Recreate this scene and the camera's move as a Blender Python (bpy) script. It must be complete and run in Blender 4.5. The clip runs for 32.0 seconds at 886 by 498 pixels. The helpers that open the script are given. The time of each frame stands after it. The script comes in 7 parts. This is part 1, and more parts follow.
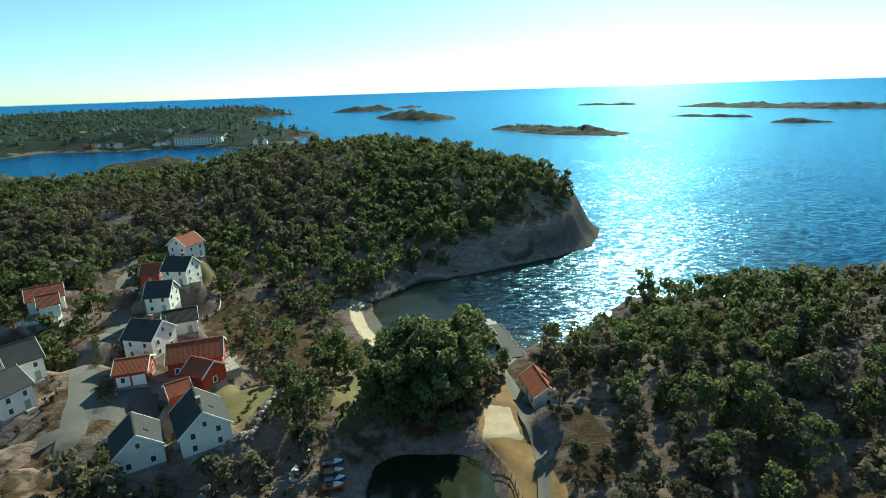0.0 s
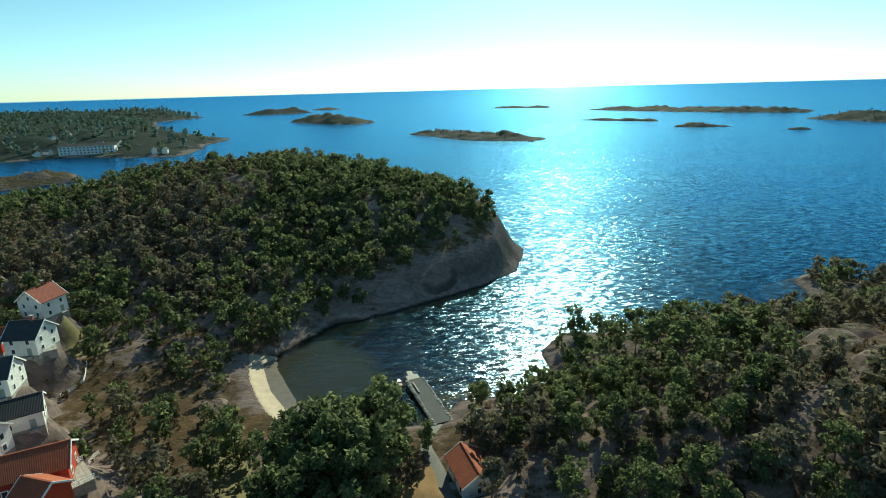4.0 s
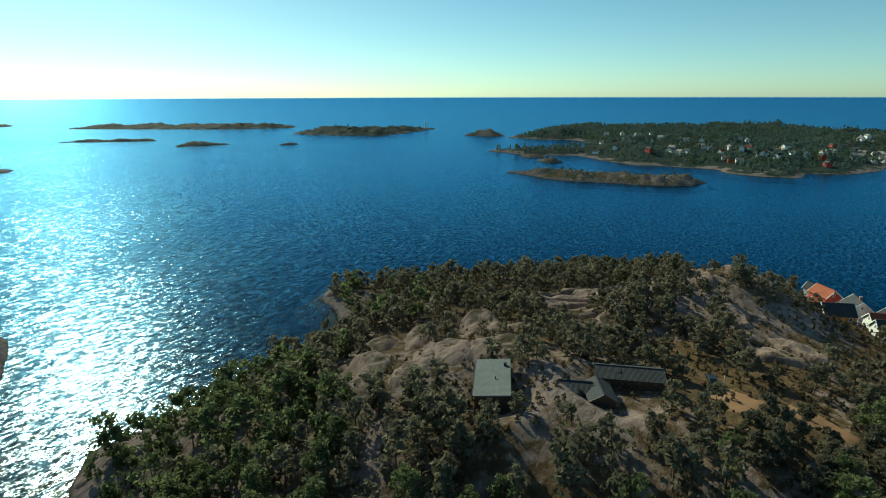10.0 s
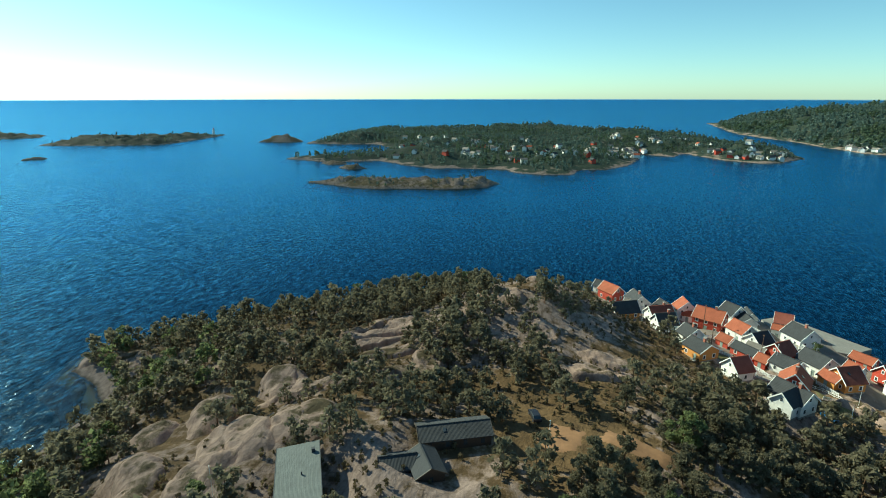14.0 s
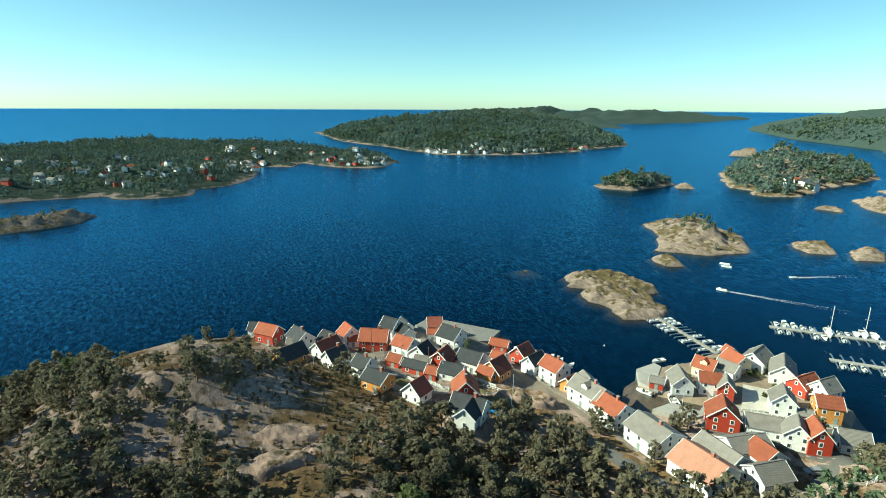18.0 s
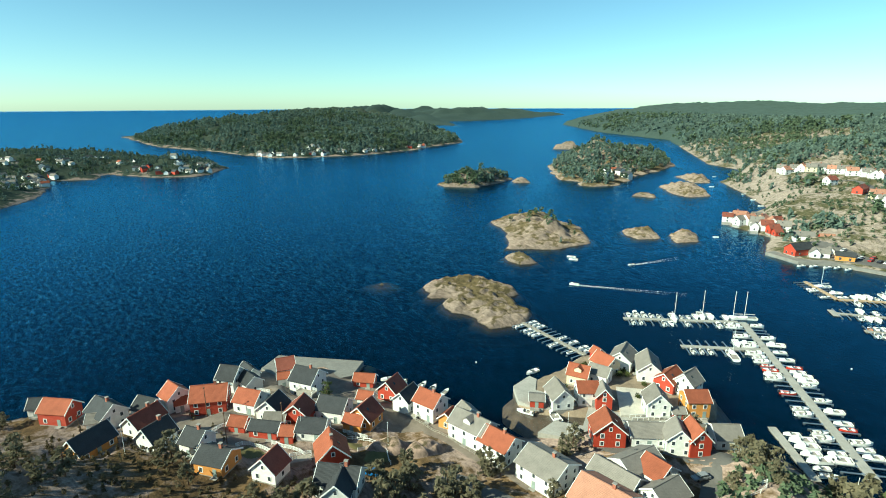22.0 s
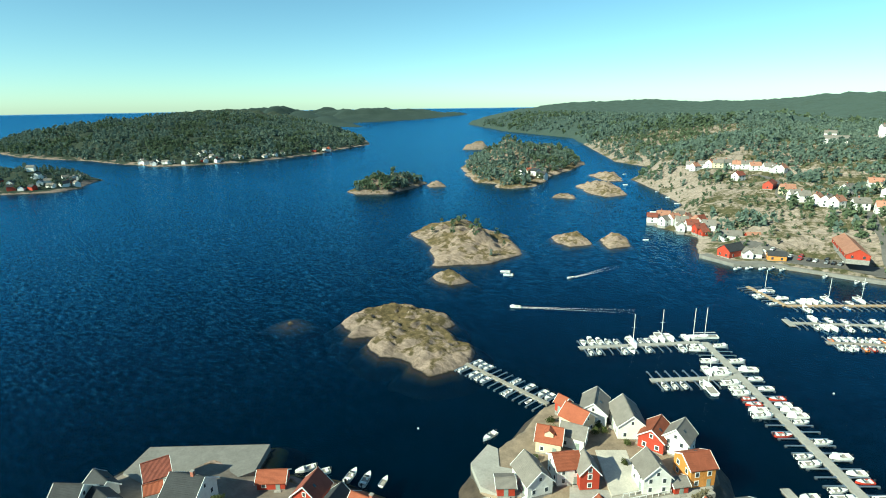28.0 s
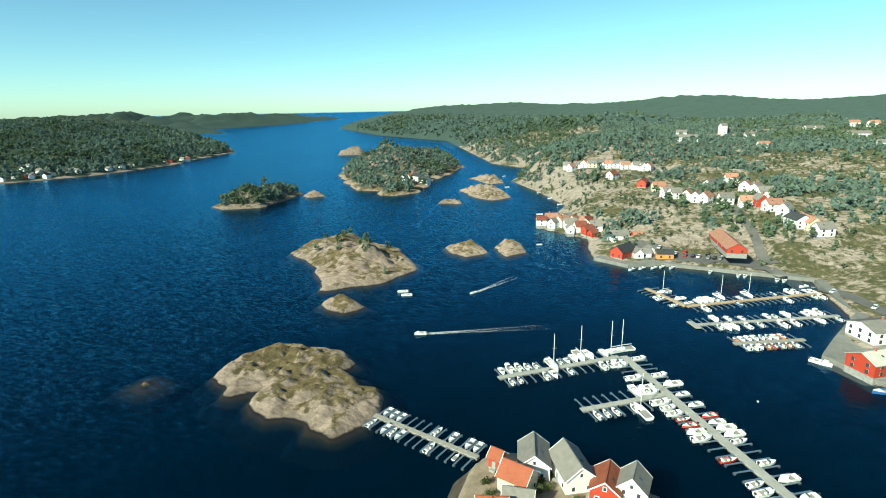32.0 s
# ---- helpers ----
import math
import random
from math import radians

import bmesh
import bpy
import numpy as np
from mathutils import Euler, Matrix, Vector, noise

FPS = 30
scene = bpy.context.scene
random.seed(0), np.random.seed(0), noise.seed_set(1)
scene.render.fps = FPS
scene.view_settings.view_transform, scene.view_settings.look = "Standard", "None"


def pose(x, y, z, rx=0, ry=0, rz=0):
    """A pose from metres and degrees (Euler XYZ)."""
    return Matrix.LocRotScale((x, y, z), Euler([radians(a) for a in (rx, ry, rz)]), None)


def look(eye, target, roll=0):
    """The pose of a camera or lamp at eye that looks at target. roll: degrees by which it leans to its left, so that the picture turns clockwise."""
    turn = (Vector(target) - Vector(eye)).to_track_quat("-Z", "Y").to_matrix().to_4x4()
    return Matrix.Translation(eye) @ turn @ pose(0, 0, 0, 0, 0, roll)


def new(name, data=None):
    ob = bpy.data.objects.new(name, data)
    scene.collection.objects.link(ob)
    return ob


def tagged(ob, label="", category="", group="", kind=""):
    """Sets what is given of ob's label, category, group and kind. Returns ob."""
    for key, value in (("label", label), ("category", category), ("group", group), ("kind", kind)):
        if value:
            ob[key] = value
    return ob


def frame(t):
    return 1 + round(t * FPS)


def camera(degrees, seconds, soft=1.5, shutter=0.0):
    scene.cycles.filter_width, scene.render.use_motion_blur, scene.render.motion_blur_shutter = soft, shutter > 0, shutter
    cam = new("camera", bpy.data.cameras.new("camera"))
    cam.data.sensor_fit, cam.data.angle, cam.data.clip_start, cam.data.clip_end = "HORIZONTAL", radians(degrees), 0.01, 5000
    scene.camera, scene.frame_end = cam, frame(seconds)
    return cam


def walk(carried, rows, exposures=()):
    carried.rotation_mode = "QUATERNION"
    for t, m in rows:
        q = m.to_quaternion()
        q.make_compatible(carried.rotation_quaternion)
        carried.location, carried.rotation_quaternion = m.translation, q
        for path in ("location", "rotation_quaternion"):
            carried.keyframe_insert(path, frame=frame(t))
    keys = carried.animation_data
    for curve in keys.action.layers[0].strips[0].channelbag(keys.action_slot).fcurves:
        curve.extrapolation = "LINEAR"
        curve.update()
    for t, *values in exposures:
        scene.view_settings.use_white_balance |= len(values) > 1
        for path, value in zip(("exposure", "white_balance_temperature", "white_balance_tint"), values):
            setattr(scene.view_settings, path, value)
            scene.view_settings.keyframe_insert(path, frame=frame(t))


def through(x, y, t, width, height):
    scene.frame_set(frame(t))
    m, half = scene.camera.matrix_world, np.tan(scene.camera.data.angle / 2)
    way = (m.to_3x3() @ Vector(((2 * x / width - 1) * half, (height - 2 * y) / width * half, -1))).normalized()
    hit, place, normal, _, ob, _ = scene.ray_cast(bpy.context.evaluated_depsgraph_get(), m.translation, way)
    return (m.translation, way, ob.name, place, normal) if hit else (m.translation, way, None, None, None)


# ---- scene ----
cam = camera(78.90, 32.0, 1.0)
# seconds, x, y, z, heading (clockwise from +y), tilt down, lean to the right
PATH = [
    (0, 0.00, -0.00, 66.22, -0.00, 16.45, 1.91),
    (1, 0.51, 5.15, 67.94, 1.43, 16.52, 1.84),
    (2, 1.38, 9.87, 69.77, 2.56, 16.55, 1.75),
    (2.5, 1.98, 12.34, 70.62, 3.73, 16.60, 1.65),
    (4.5, 4.70, 21.90, 72.85, 10.93, 16.65, 1.49),
    (5, 5.73, 24.29, 73.43, 14.12, 16.67, 1.33),
    (5.5, 6.69, 26.70, 74.09, 17.36, 16.64, 1.14),
    (6, 7.67, 28.75, 74.77, 21.48, 16.50, 1.07),
    (6.5, 8.17, 29.91, 75.52, 27.55, 16.30, 0.88),
    (7, 8.18, 30.66, 76.35, 33.00, 16.13, 0.63),
    (7.5, 8.34, 30.99, 77.11, 38.44, 16.08, 0.50),
    (8, 8.74, 31.34, 77.90, 45.38, 16.04, 0.40),
    (8.5, 9.02, 31.95, 78.67, 50.30, 15.99, 0.27),
    (9, 10.02, 32.65, 79.29, 53.80, 15.97, 0.20),
    (9.5, 11.34, 33.31, 79.94, 56.01, 15.96, 0.16),
    (10, 13.20, 33.99, 80.51, 57.57, 16.02, 0.15),
    (11, 17.39, 35.21, 81.69, 63.33, 15.96, 0.19),
    (12, 22.15, 36.65, 82.86, 68.48, 15.91, 0.20),
    (13, 27.34, 38.12, 83.81, 72.72, 15.88, 0.17),
    (13.5, 30.09, 38.83, 84.29, 75.20, 15.92, 0.16),
    (15.5, 42.57, 41.41, 86.38, 90.22, 15.43, -0.48),
    (16, 46.05, 42.06, 86.76, 95.38, 15.26, -0.36),
    (17, 53.48, 42.49, 87.44, 106.23, 15.06, -0.29),
    (18, 60.75, 41.86, 87.72, 117.25, 14.88, -0.33),
    (19, 66.82, 40.16, 88.00, 127.83, 14.67, -0.15),
    (20, 73.03, 37.53, 88.28, 131.75, 14.74, -0.12),
    (21, 78.11, 34.30, 88.40, 133.28, 14.85, 0.05),
    (22, 83.02, 30.44, 88.40, 134.09, 15.00, 0.25),
    (23, 87.93, 26.22, 88.12, 134.62, 15.12, 0.42),
    (24, 93.10, 21.71, 88.07, 135.02, 15.20, 0.48),
    (24.5, 95.64, 19.48, 88.19, 135.16, 15.21, 0.59),
    (26.5, 106.75, 10.65, 88.05, 136.52, 15.19, 0.65),
    (27, 109.67, 8.48, 88.02, 138.95, 15.17, 0.64),
    (28, 115.47, 3.97, 87.92, 143.90, 15.02, 0.74),
    (29, 120.95, -0.66, 88.02, 146.49, 14.99, 0.83),
    (30, 126.44, -5.67, 87.96, 149.99, 14.92, 0.81),
    (31, 131.61, -11.42, 87.74, 154.07, 14.88, 0.91),
    (32, 136.30, -17.52, 87.68, 157.11, 14.84, 1.08),
]


def station(x, y, z, heading, tilt, lean):
    a, b = radians(heading), radians(tilt)
    eye = Vector((x, y, z))
    return look(eye, eye + Vector((math.sin(a) * math.cos(b), math.cos(a) * math.cos(b), -math.sin(b))), -lean)


walk(cam, [(row[0], station(*row[1:])) for row in PATH], [(0, 0.90, 5700, -20), (4, 0.68, 5700, -20), (7, 0.32, 5700, -20), (11, 0.38, 5700, -20), (13.5, 0.80, 5600, -20), (17, 1.02, 5600, -20), (32, 0.99, 5600, -20)])

# ---- sky and sun ----
SUN_HEADING, SUN_HEIGHT = 21.0, 32.0
world = bpy.data.worlds.new("sky")
scene.world = world
world.use_nodes = True
wn = world.node_tree
sky = wn.nodes.new("ShaderNodeTexSky")
sky.sky_type = "NISHITA"
sky.sun_disc = False
sky.sun_elevation = radians(SUN_HEIGHT)
sky.sun_rotation = radians(SUN_HEADING)
sky.altitude = 0
sky.air_density, sky.dust_density, sky.ozone_density = 0.75, 0.3, 1.2
cool = wn.nodes.new("ShaderNodeMix")
cool.data_type, cool.blend_type = "RGBA", "MULTIPLY"
cool.inputs[0].default_value = 1.0
cool.inputs[7].default_value = (0.92, 1.0, 0.945, 1)
wn.links.new(sky.outputs[0], cool.inputs[6])
wn.links.new(cool.outputs[2], wn.nodes["Background"].inputs[0])
wn.nodes["Background"].inputs[1].default_value = 0.080
sun = new("sun", bpy.data.lights.new("sun", "SUN"))
sun.data.energy, sun.data.angle, sun.data.color = 5.0, radians(0.53), (1.0, 0.84, 0.64)
sa, sb = radians(SUN_HEADING), radians(SUN_HEIGHT)
SUNWARD = Vector((math.sin(sa) * math.cos(sb), math.cos(sa) * math.cos(sb), math.sin(sb)))
sun.matrix_world = look(SUNWARD * 900, (0, 0, 0))


# ---- materials ----
def nodes_of(name):
    m = bpy.data.materials.new(name)
    m.use_nodes = True
    t = m.node_tree
    return m, t, t.nodes["Principled BSDF"]


def node(t, kind, **inputs):
    n = t.nodes.new(kind)
    for key, value in inputs.items():
        n.inputs[key].default_value = value
    return n


def ramp(t, fac, stops):
    n = t.nodes.new("ShaderNodeValToRGB")
    e = n.color_ramp.elements
    while len(e) < len(stops):
        e.new(0.5)
    for k, (p, c) in enumerate(stops):
        e[k].position = p
        e[k].color = (*c, 1) if len(c) == 3 else c
    t.links.new(fac, n.inputs[0])
    return n.outputs[0]


def noise_tex(t, scale, detail=4.0, rough=0.55, coords=None, dist=0.0):
    n = node(t, "ShaderNodeTexNoise", Scale=scale, Detail=detail, Roughness=rough, Distortion=dist)
    if coords is None:
        g = t.nodes.new("ShaderNodeNewGeometry")
        coords = g.outputs["Position"]
    t.links.new(coords, n.inputs["Vector"])
    return n.outputs[0]


def mixc(t, fac, a, b, mode="MIX"):
    n = t.nodes.new("ShaderNodeMix")
    n.data_type, n.blend_type = "RGBA", mode
    for sock, v in ((n.inputs[0], fac), (n.inputs[6], a), (n.inputs[7], b)):
        if isinstance(v, (int, float)):
            sock.default_value = v
        elif isinstance(v, tuple):
            sock.default_value = (*v, 1) if len(v) == 3 else v
        else:
            t.links.new(v, sock)
    return n.outputs[2]


def bump(t, bsdf, height, strength, distance):
    n = node(t, "ShaderNodeBump", Strength=strength, Distance=distance)
    t.links.new(height, n.inputs["Height"])
    t.links.new(n.outputs[0], bsdf.inputs["Normal"])
    return n


def simple(name, color, rough=0.7, vary=0.25, scale=0.8, metal=0.0, fine=6.0, bumpy=0.15, spec=0.5):
    """A surface with two scales of mottling and a little relief."""
    m, t, b = nodes_of(name)
    big, small = noise_tex(t, scale), noise_tex(t, scale * fine, 6)
    dark, light = tuple(c * (1 - vary) for c in color), tuple(min(1, c * (1 + vary)) for c in color)
    base = ramp(t, big, [(0.25, dark), (0.75, light)])
    speck = ramp(t, small, [(0.3, (0.78, 0.78, 0.78)), (0.7, (1.12, 1.12, 1.12))])
    t.links.new(mixc(t, 0.6, base, speck, "MULTIPLY"), b.inputs["Base Color"])
    b.inputs["Roughness"].default_value, b.inputs["Metallic"].default_value = rough, metal
    b.inputs["Specular IOR Level"].default_value = spec
    if bumpy:
        bump(t, b, small, bumpy, 0.1)
    return m


def up_slope(t):
    g = t.nodes.new("ShaderNodeNewGeometry")
    s = t.nodes.new("ShaderNodeSeparateXYZ")
    t.links.new(g.outputs["Normal"], s.inputs[0])
    return s.outputs[2]


def mathn(t, op, a, b=0.0, clamp=False):
    n = t.nodes.new("ShaderNodeMath")
    n.operation, n.use_clamp = op, clamp
    for sock, v in ((n.inputs[0], a), (n.inputs[1], b)):
        if isinstance(v, (int, float)):
            sock.default_value = v
        else:
            t.links.new(v, sock)
    return n.outputs[0]


def terrain_material(name, rocky, floor, grass, rock_a=(0.36, 0.29, 0.26), rock_b=(0.22, 0.18, 0.165), shoal=((0.12, 0.075, 0.04), (0.03, 0.036, 0.03)), rim=1.0):
    """Granite where steep or bare, heather and dry grass elsewhere, sand and weed below the tide line."""
    m, t, b = nodes_of(name)
    n1, n2, n3 = noise_tex(t, 0.035, 5, 0.6), noise_tex(t, 0.3, 6, 0.65), noise_tex(t, 1.6, 6, 0.7)
    geo = t.nodes.new("ShaderNodeNewGeometry")
    mp = node(t, "ShaderNodeMapping", Rotation=(0.5, 0.2, 0.7), Scale=(0.22, 0.55, 0.5))
    t.links.new(geo.outputs["Position"], mp.inputs[0])
    streak = noise_tex(t, 1.0, 5, 0.6, mp.outputs[0], 0.6)
    rock = mixc(t, ramp(t, streak, [(0.35, (0, 0, 0)), (0.65, (1, 1, 1))]), rock_a, rock_b)
    rock = mixc(t, 0.55, rock, ramp(t, n3, [(0.3, (0.6, 0.58, 0.56)), (0.7, (1.25, 1.22, 1.2))]), "MULTIPLY")
    warp = noise_tex(t, 0.25, 3, 0.6)
    jp = node(t, "ShaderNodeMapping", Rotation=(0, 0, 0.6), Scale=(0.10, 0.24, 0.12))
    shift = mixc(t, 0.25, geo.outputs["Position"], mixc(t, 1.0, geo.outputs["Position"], ramp(t, warp, [(0.2, (-8, -8, 0)), (0.8, (8, 8, 0))]), "ADD"))
    t.links.new(shift, jp.inputs[0])
    vor = node(t, "ShaderNodeTexVoronoi", Scale=1.0)
    vor.feature = "DISTANCE_TO_EDGE"
    t.links.new(jp.outputs[0], vor.inputs["Vector"])
    joint = ramp(t, vor.outputs["Distance"], [(0.0, (0.35, 0.33, 0.3)), (0.07, (1, 1, 1))])
    rock = mixc(t, 0.4, rock, joint, "MULTIPLY")
    # dark steep faces: shade on the cliffs painted into the rock, with stains
    cliff_shade = mathn(t, "MULTIPLY", mathn(t, "SUBTRACT", mathn(t, "ADD", 0.52, mathn(t, "MULTIPLY", n2, 0.45)), up_slope(t)), 2.2, True)
    rock = mixc(t, cliff_shade, rock, (0.11, 0.092, 0.082))
    veg = mixc(t, ramp(t, n2, [(0.38, (0, 0, 0)), (0.62, (1, 1, 1))]), floor, grass)
    veg = mixc(t, 0.6, veg, ramp(t, n3, [(0.25, (0.55, 0.55, 0.5)), (0.75, (1.35, 1.3, 1.2))]), "MULTIPLY")
    slope = up_slope(t)
    steep = mathn(t, "MULTIPLY", mathn(t, "SUBTRACT", 0.93, slope), 4.0)
    bare = mathn(t, "ADD", mathn(t, "ADD", steep, mathn(t, "MULTIPLY", mathn(t, "SUBTRACT", n1, 0.5), 4.0)),
                 mathn(t, "MULTIPLY", mathn(t, "SUBTRACT", n2, 0.5), 3.0))
    fac = mathn(t, "ADD", mathn(t, "MULTIPLY", bare, 2.0), rocky, True)
    sep = t.nodes.new("ShaderNodeSeparateXYZ")
    t.links.new(geo.outputs["Position"], sep.inputs[0])
    washed = mathn(t, "SUBTRACT", mathn(t, "ADD", rim, mathn(t, "ADD", mathn(t, "MULTIPLY", n2, 2.0), mathn(t, "MULTIPLY", mathn(t, "SUBTRACT", n1, 0.5), 14.0))), sep.outputs[2], True)
    land = mixc(t, mathn(t, "MAXIMUM", fac, washed), veg, rock)
    zz = mathn(t, "ADD", sep.outputs[2], mathn(t, "MULTIPLY", mathn(t, "SUBTRACT", n2, 0.5), 0.9))
    shore = mixc(t, mathn(t, "MULTIPLY", mathn(t, "ADD", zz, 0.1), 2.2, True), (0.05, 0.042, 0.03), land)
    bed = ramp(t, mathn(t, "MULTIPLY", zz, -0.25, True), [(0.0, shoal[0]), (0.3, shoal[1]), (0.62, (0.0, 0.0075, 0.021))])
    col = mixc(t, mathn(t, "MULTIPLY", mathn(t, "ADD", zz, 0.5), 3.0, True), bed, shore)
    t.links.new(col, b.inputs["Base Color"])
    b.inputs["Roughness"].default_value = 0.85
    b.inputs["Specular IOR Level"].default_value = 0.04
    b.inputs["Diffuse Roughness"].default_value = 1.0
    h = mathn(t, "ADD", mathn(t, "MULTIPLY", streak, 1.0), mathn(t, "MULTIPLY", n3, 0.5))
    bump(t, b, h, 0.8, 0.6)
    return m


def leaf_material(name, dark, light, through=0.3):
    m, t, b = nodes_of(name)
    g = t.nodes.new("ShaderNodeNewGeometry")
    info = t.nodes.new("ShaderNodeObjectInfo")
    tree = noise_tex(t, 0.16, 1, 0.4)
    f = mathn(t, "ADD", mathn(t, "MULTIPLY", g.outputs["Random Per Island"], 0.45),
              mathn(t, "ADD", mathn(t, "MULTIPLY", tree, 0.9), mathn(t, "MULTIPLY", info.outputs["Random"], 0.25)))
    mid = tuple((a + c) / 2 for a, c in zip(dark, light))
    col = ramp(t, mathn(t, "SUBTRACT", f, 0.3), [(0.1, dark), (0.5, mid), (0.9, light)])
    t.links.new(col, b.inputs["Base Color"])
    b.inputs["Roughness"].default_value = 0.75
    b.inputs["Diffuse Roughness"].default_value = 1.0
    b.inputs["Specular IOR Level"].default_value = 0.08
    tr = t.nodes.new("ShaderNodeBsdfTranslucent")
    t.links.new(col, tr.inputs[0])
    mx = t.nodes.new("ShaderNodeMixShader")
    mx.inputs[0].default_value = through
    t.links.new(b.outputs[0], mx.inputs[1])
    t.links.new(tr.outputs[0], mx.inputs[2])
    t.links.new(mx.outputs[0], t.nodes["Material Output"].inputs[0])
    return m


def water_material():
    """Blue-green water body under a ruffled, glittering skin."""
    m, t, b = nodes_of("sea_water")
    geo = t.nodes.new("ShaderNodeNewGeometry")
    mp = node(t, "ShaderNodeMapping", Rotation=(0, 0, 0.5), Scale=(0.6, 1.25, 1.0))
    t.links.new(geo.outputs["Position"], mp.inputs[0])
    gust = noise_tex(t, 0.006, 5, 0.65, mp.outputs[0], 1.2)
    col = ramp(t, gust, [(0.3, (0.0, 0.005, 0.015)), (0.7, (0.0, 0.008, 0.023))])
    t.links.new(col, b.inputs["Base Color"])
    b.inputs["Specular IOR Level"].default_value = 0.0
    b.inputs["Roughness"].default_value = 1.0
    b.inputs["Alpha"].default_value = 0.2
    # wave slopes: a chop of about two metres with ripples on it
    chop = node(t, "ShaderNodeTexNoise", Scale=0.5, Detail=2.0, Roughness=0.5, Distortion=0.4)
    ripple = node(t, "ShaderNodeTexNoise", Scale=2.1, Detail=2.0, Roughness=0.6, Distortion=0.3)
    slopes = []
    for tex, steep in ((chop, 0.55), (ripple, 0.62)):
        t.links.new(mp.outputs[0], tex.inputs["Vector"])
        sub = t.nodes.new("ShaderNodeVectorMath")
        sub.operation = "SUBTRACT"
        sub.inputs[1].default_value = (0.5, 0.5, 0.5)
        t.links.new(tex.outputs["Color"], sub.inputs[0])
        mul = t.nodes.new("ShaderNodeVectorMath")
        mul.operation = "MULTIPLY"
        mul.inputs[1].default_value = (steep, steep, 0.0)
        t.links.new(sub.outputs[0], mul.inputs[0])
        slopes.append(mul.outputs[0])
    both = t.nodes.new("ShaderNodeVectorMath")
    t.links.new(slopes[0], both.inputs[0])
    t.links.new(slopes[1], both.inputs[1])
    calm = t.nodes.new("ShaderNodeVectorMath")
    calm.operation = "SCALE"
    harbour = t.nodes.new("ShaderNodeVectorMath")
    harbour.operation = "DISTANCE"
    harbour.inputs[1].default_value = (130, -190, 0)
    t.links.new(geo.outputs["Position"], harbour.inputs[0])
    shelter = ramp(t, mathn(t, "MULTIPLY", harbour.outputs["Value"], 0.005), [(0.35, (0.4, 0.4, 0.4)), (0.85, (1, 1, 1))])
    hushed = t.nodes.new("ShaderNodeVectorMath")
    hushed.operation = "SCALE"
    t.links.new(both.outputs[0], hushed.inputs[0])
    t.links.new(shelter, hushed.inputs["Scale"])
    t.links.new(hushed.outputs[0], calm.inputs[0])
    t.links.new(ramp(t, gust, [(0.32, (0.6, 0.6, 0.6)), (0.5, (1, 1, 1)), (0.68, (1.25, 1.25, 1.25))]), calm.inputs["Scale"])
    tilt = t.nodes.new("ShaderNodeVectorMath")
    t.links.new(calm.outputs[0], tilt.inputs[0])
    t.links.new(geo.outputs["Normal"], tilt.inputs[1])
    unit = t.nodes.new("ShaderNodeVectorMath")
    unit.operation = "NORMALIZE"
    t.links.new(tilt.outputs[0], unit.inputs[0])
    gl = node(t, "ShaderNodeBsdfGlossy", Roughness=0.18, Color=(0.24, 0.60, 1.0, 1.0))
    t.links.new(unit.outputs[0], gl.inputs["Normal"])
    fr = node(t, "ShaderNodeFresnel", IOR=1.33)
    soft = t.nodes.new("ShaderNodeVectorMath")
    soft.operation = "SCALE"
    soft.inputs["Scale"].default_value = 0.7
    t.links.new(calm.outputs[0], soft.inputs[0])
    swell_tex = node(t, "ShaderNodeTexNoise", Scale=0.42, Detail=3.0, Roughness=0.55, Distortion=0.5)
    t.links.new(mp.outputs[0], swell_tex.inputs["Vector"])
    swell = t.nodes.new("ShaderNodeVectorMath")
    swell.operation = "MULTIPLY_ADD"
    swell.inputs[1].default_value, swell.inputs[2].default_value = (0.4, 0.4, 0.0), (-0.2, -0.2, 0.0)
    t.links.new(swell_tex.outputs["Color"], swell.inputs[0])
    heave = t.nodes.new("ShaderNodeVectorMath")
    t.links.new(soft.outputs[0], heave.inputs[0])
    rolling = t.nodes.new("ShaderNodeVectorMath")
    rolling.operation = "SCALE"
    t.links.new(swell.outputs[0], rolling.inputs[0])
    t.links.new(shelter, rolling.inputs["Scale"])
    t.links.new(rolling.outputs[0], heave.inputs[1])
    lean = t.nodes.new("ShaderNodeVectorMath")
    t.links.new(heave.outputs[0], lean.inputs[0])
    t.links.new(geo.outputs["Normal"], lean.inputs[1])
    t.links.new(lean.outputs[0], fr.inputs["Normal"])
    fac = mathn(t, "MINIMUM", mathn(t, "MULTIPLY", mathn(t, "SUBTRACT", fr.outputs[0], 0.03), 1.1), 0.55)
    mx = t.nodes.new("ShaderNodeMixShader")
    t.links.new(fac, mx.inputs[0])
    t.links.new(b.outputs[0], mx.inputs[1])
    t.links.new(gl.outputs[0], mx.inputs[2])
    glint = node(t, "ShaderNodeBsdfGlossy", Roughness=0.16, Color=(1.0, 0.86, 0.62, 1.0))
    t.links.new(unit.outputs[0], glint.inputs["Normal"])
    skin = t.nodes.new("ShaderNodeMixShader")
    skin.inputs[0].default_value = 0.019
    t.links.new(mx.outputs[0], skin.inputs[1])
    t.links.new(glint.outputs[0], skin.inputs[2])
    t.links.new(skin.outputs[0], t.nodes["Material Output"].inputs[0])
    return m


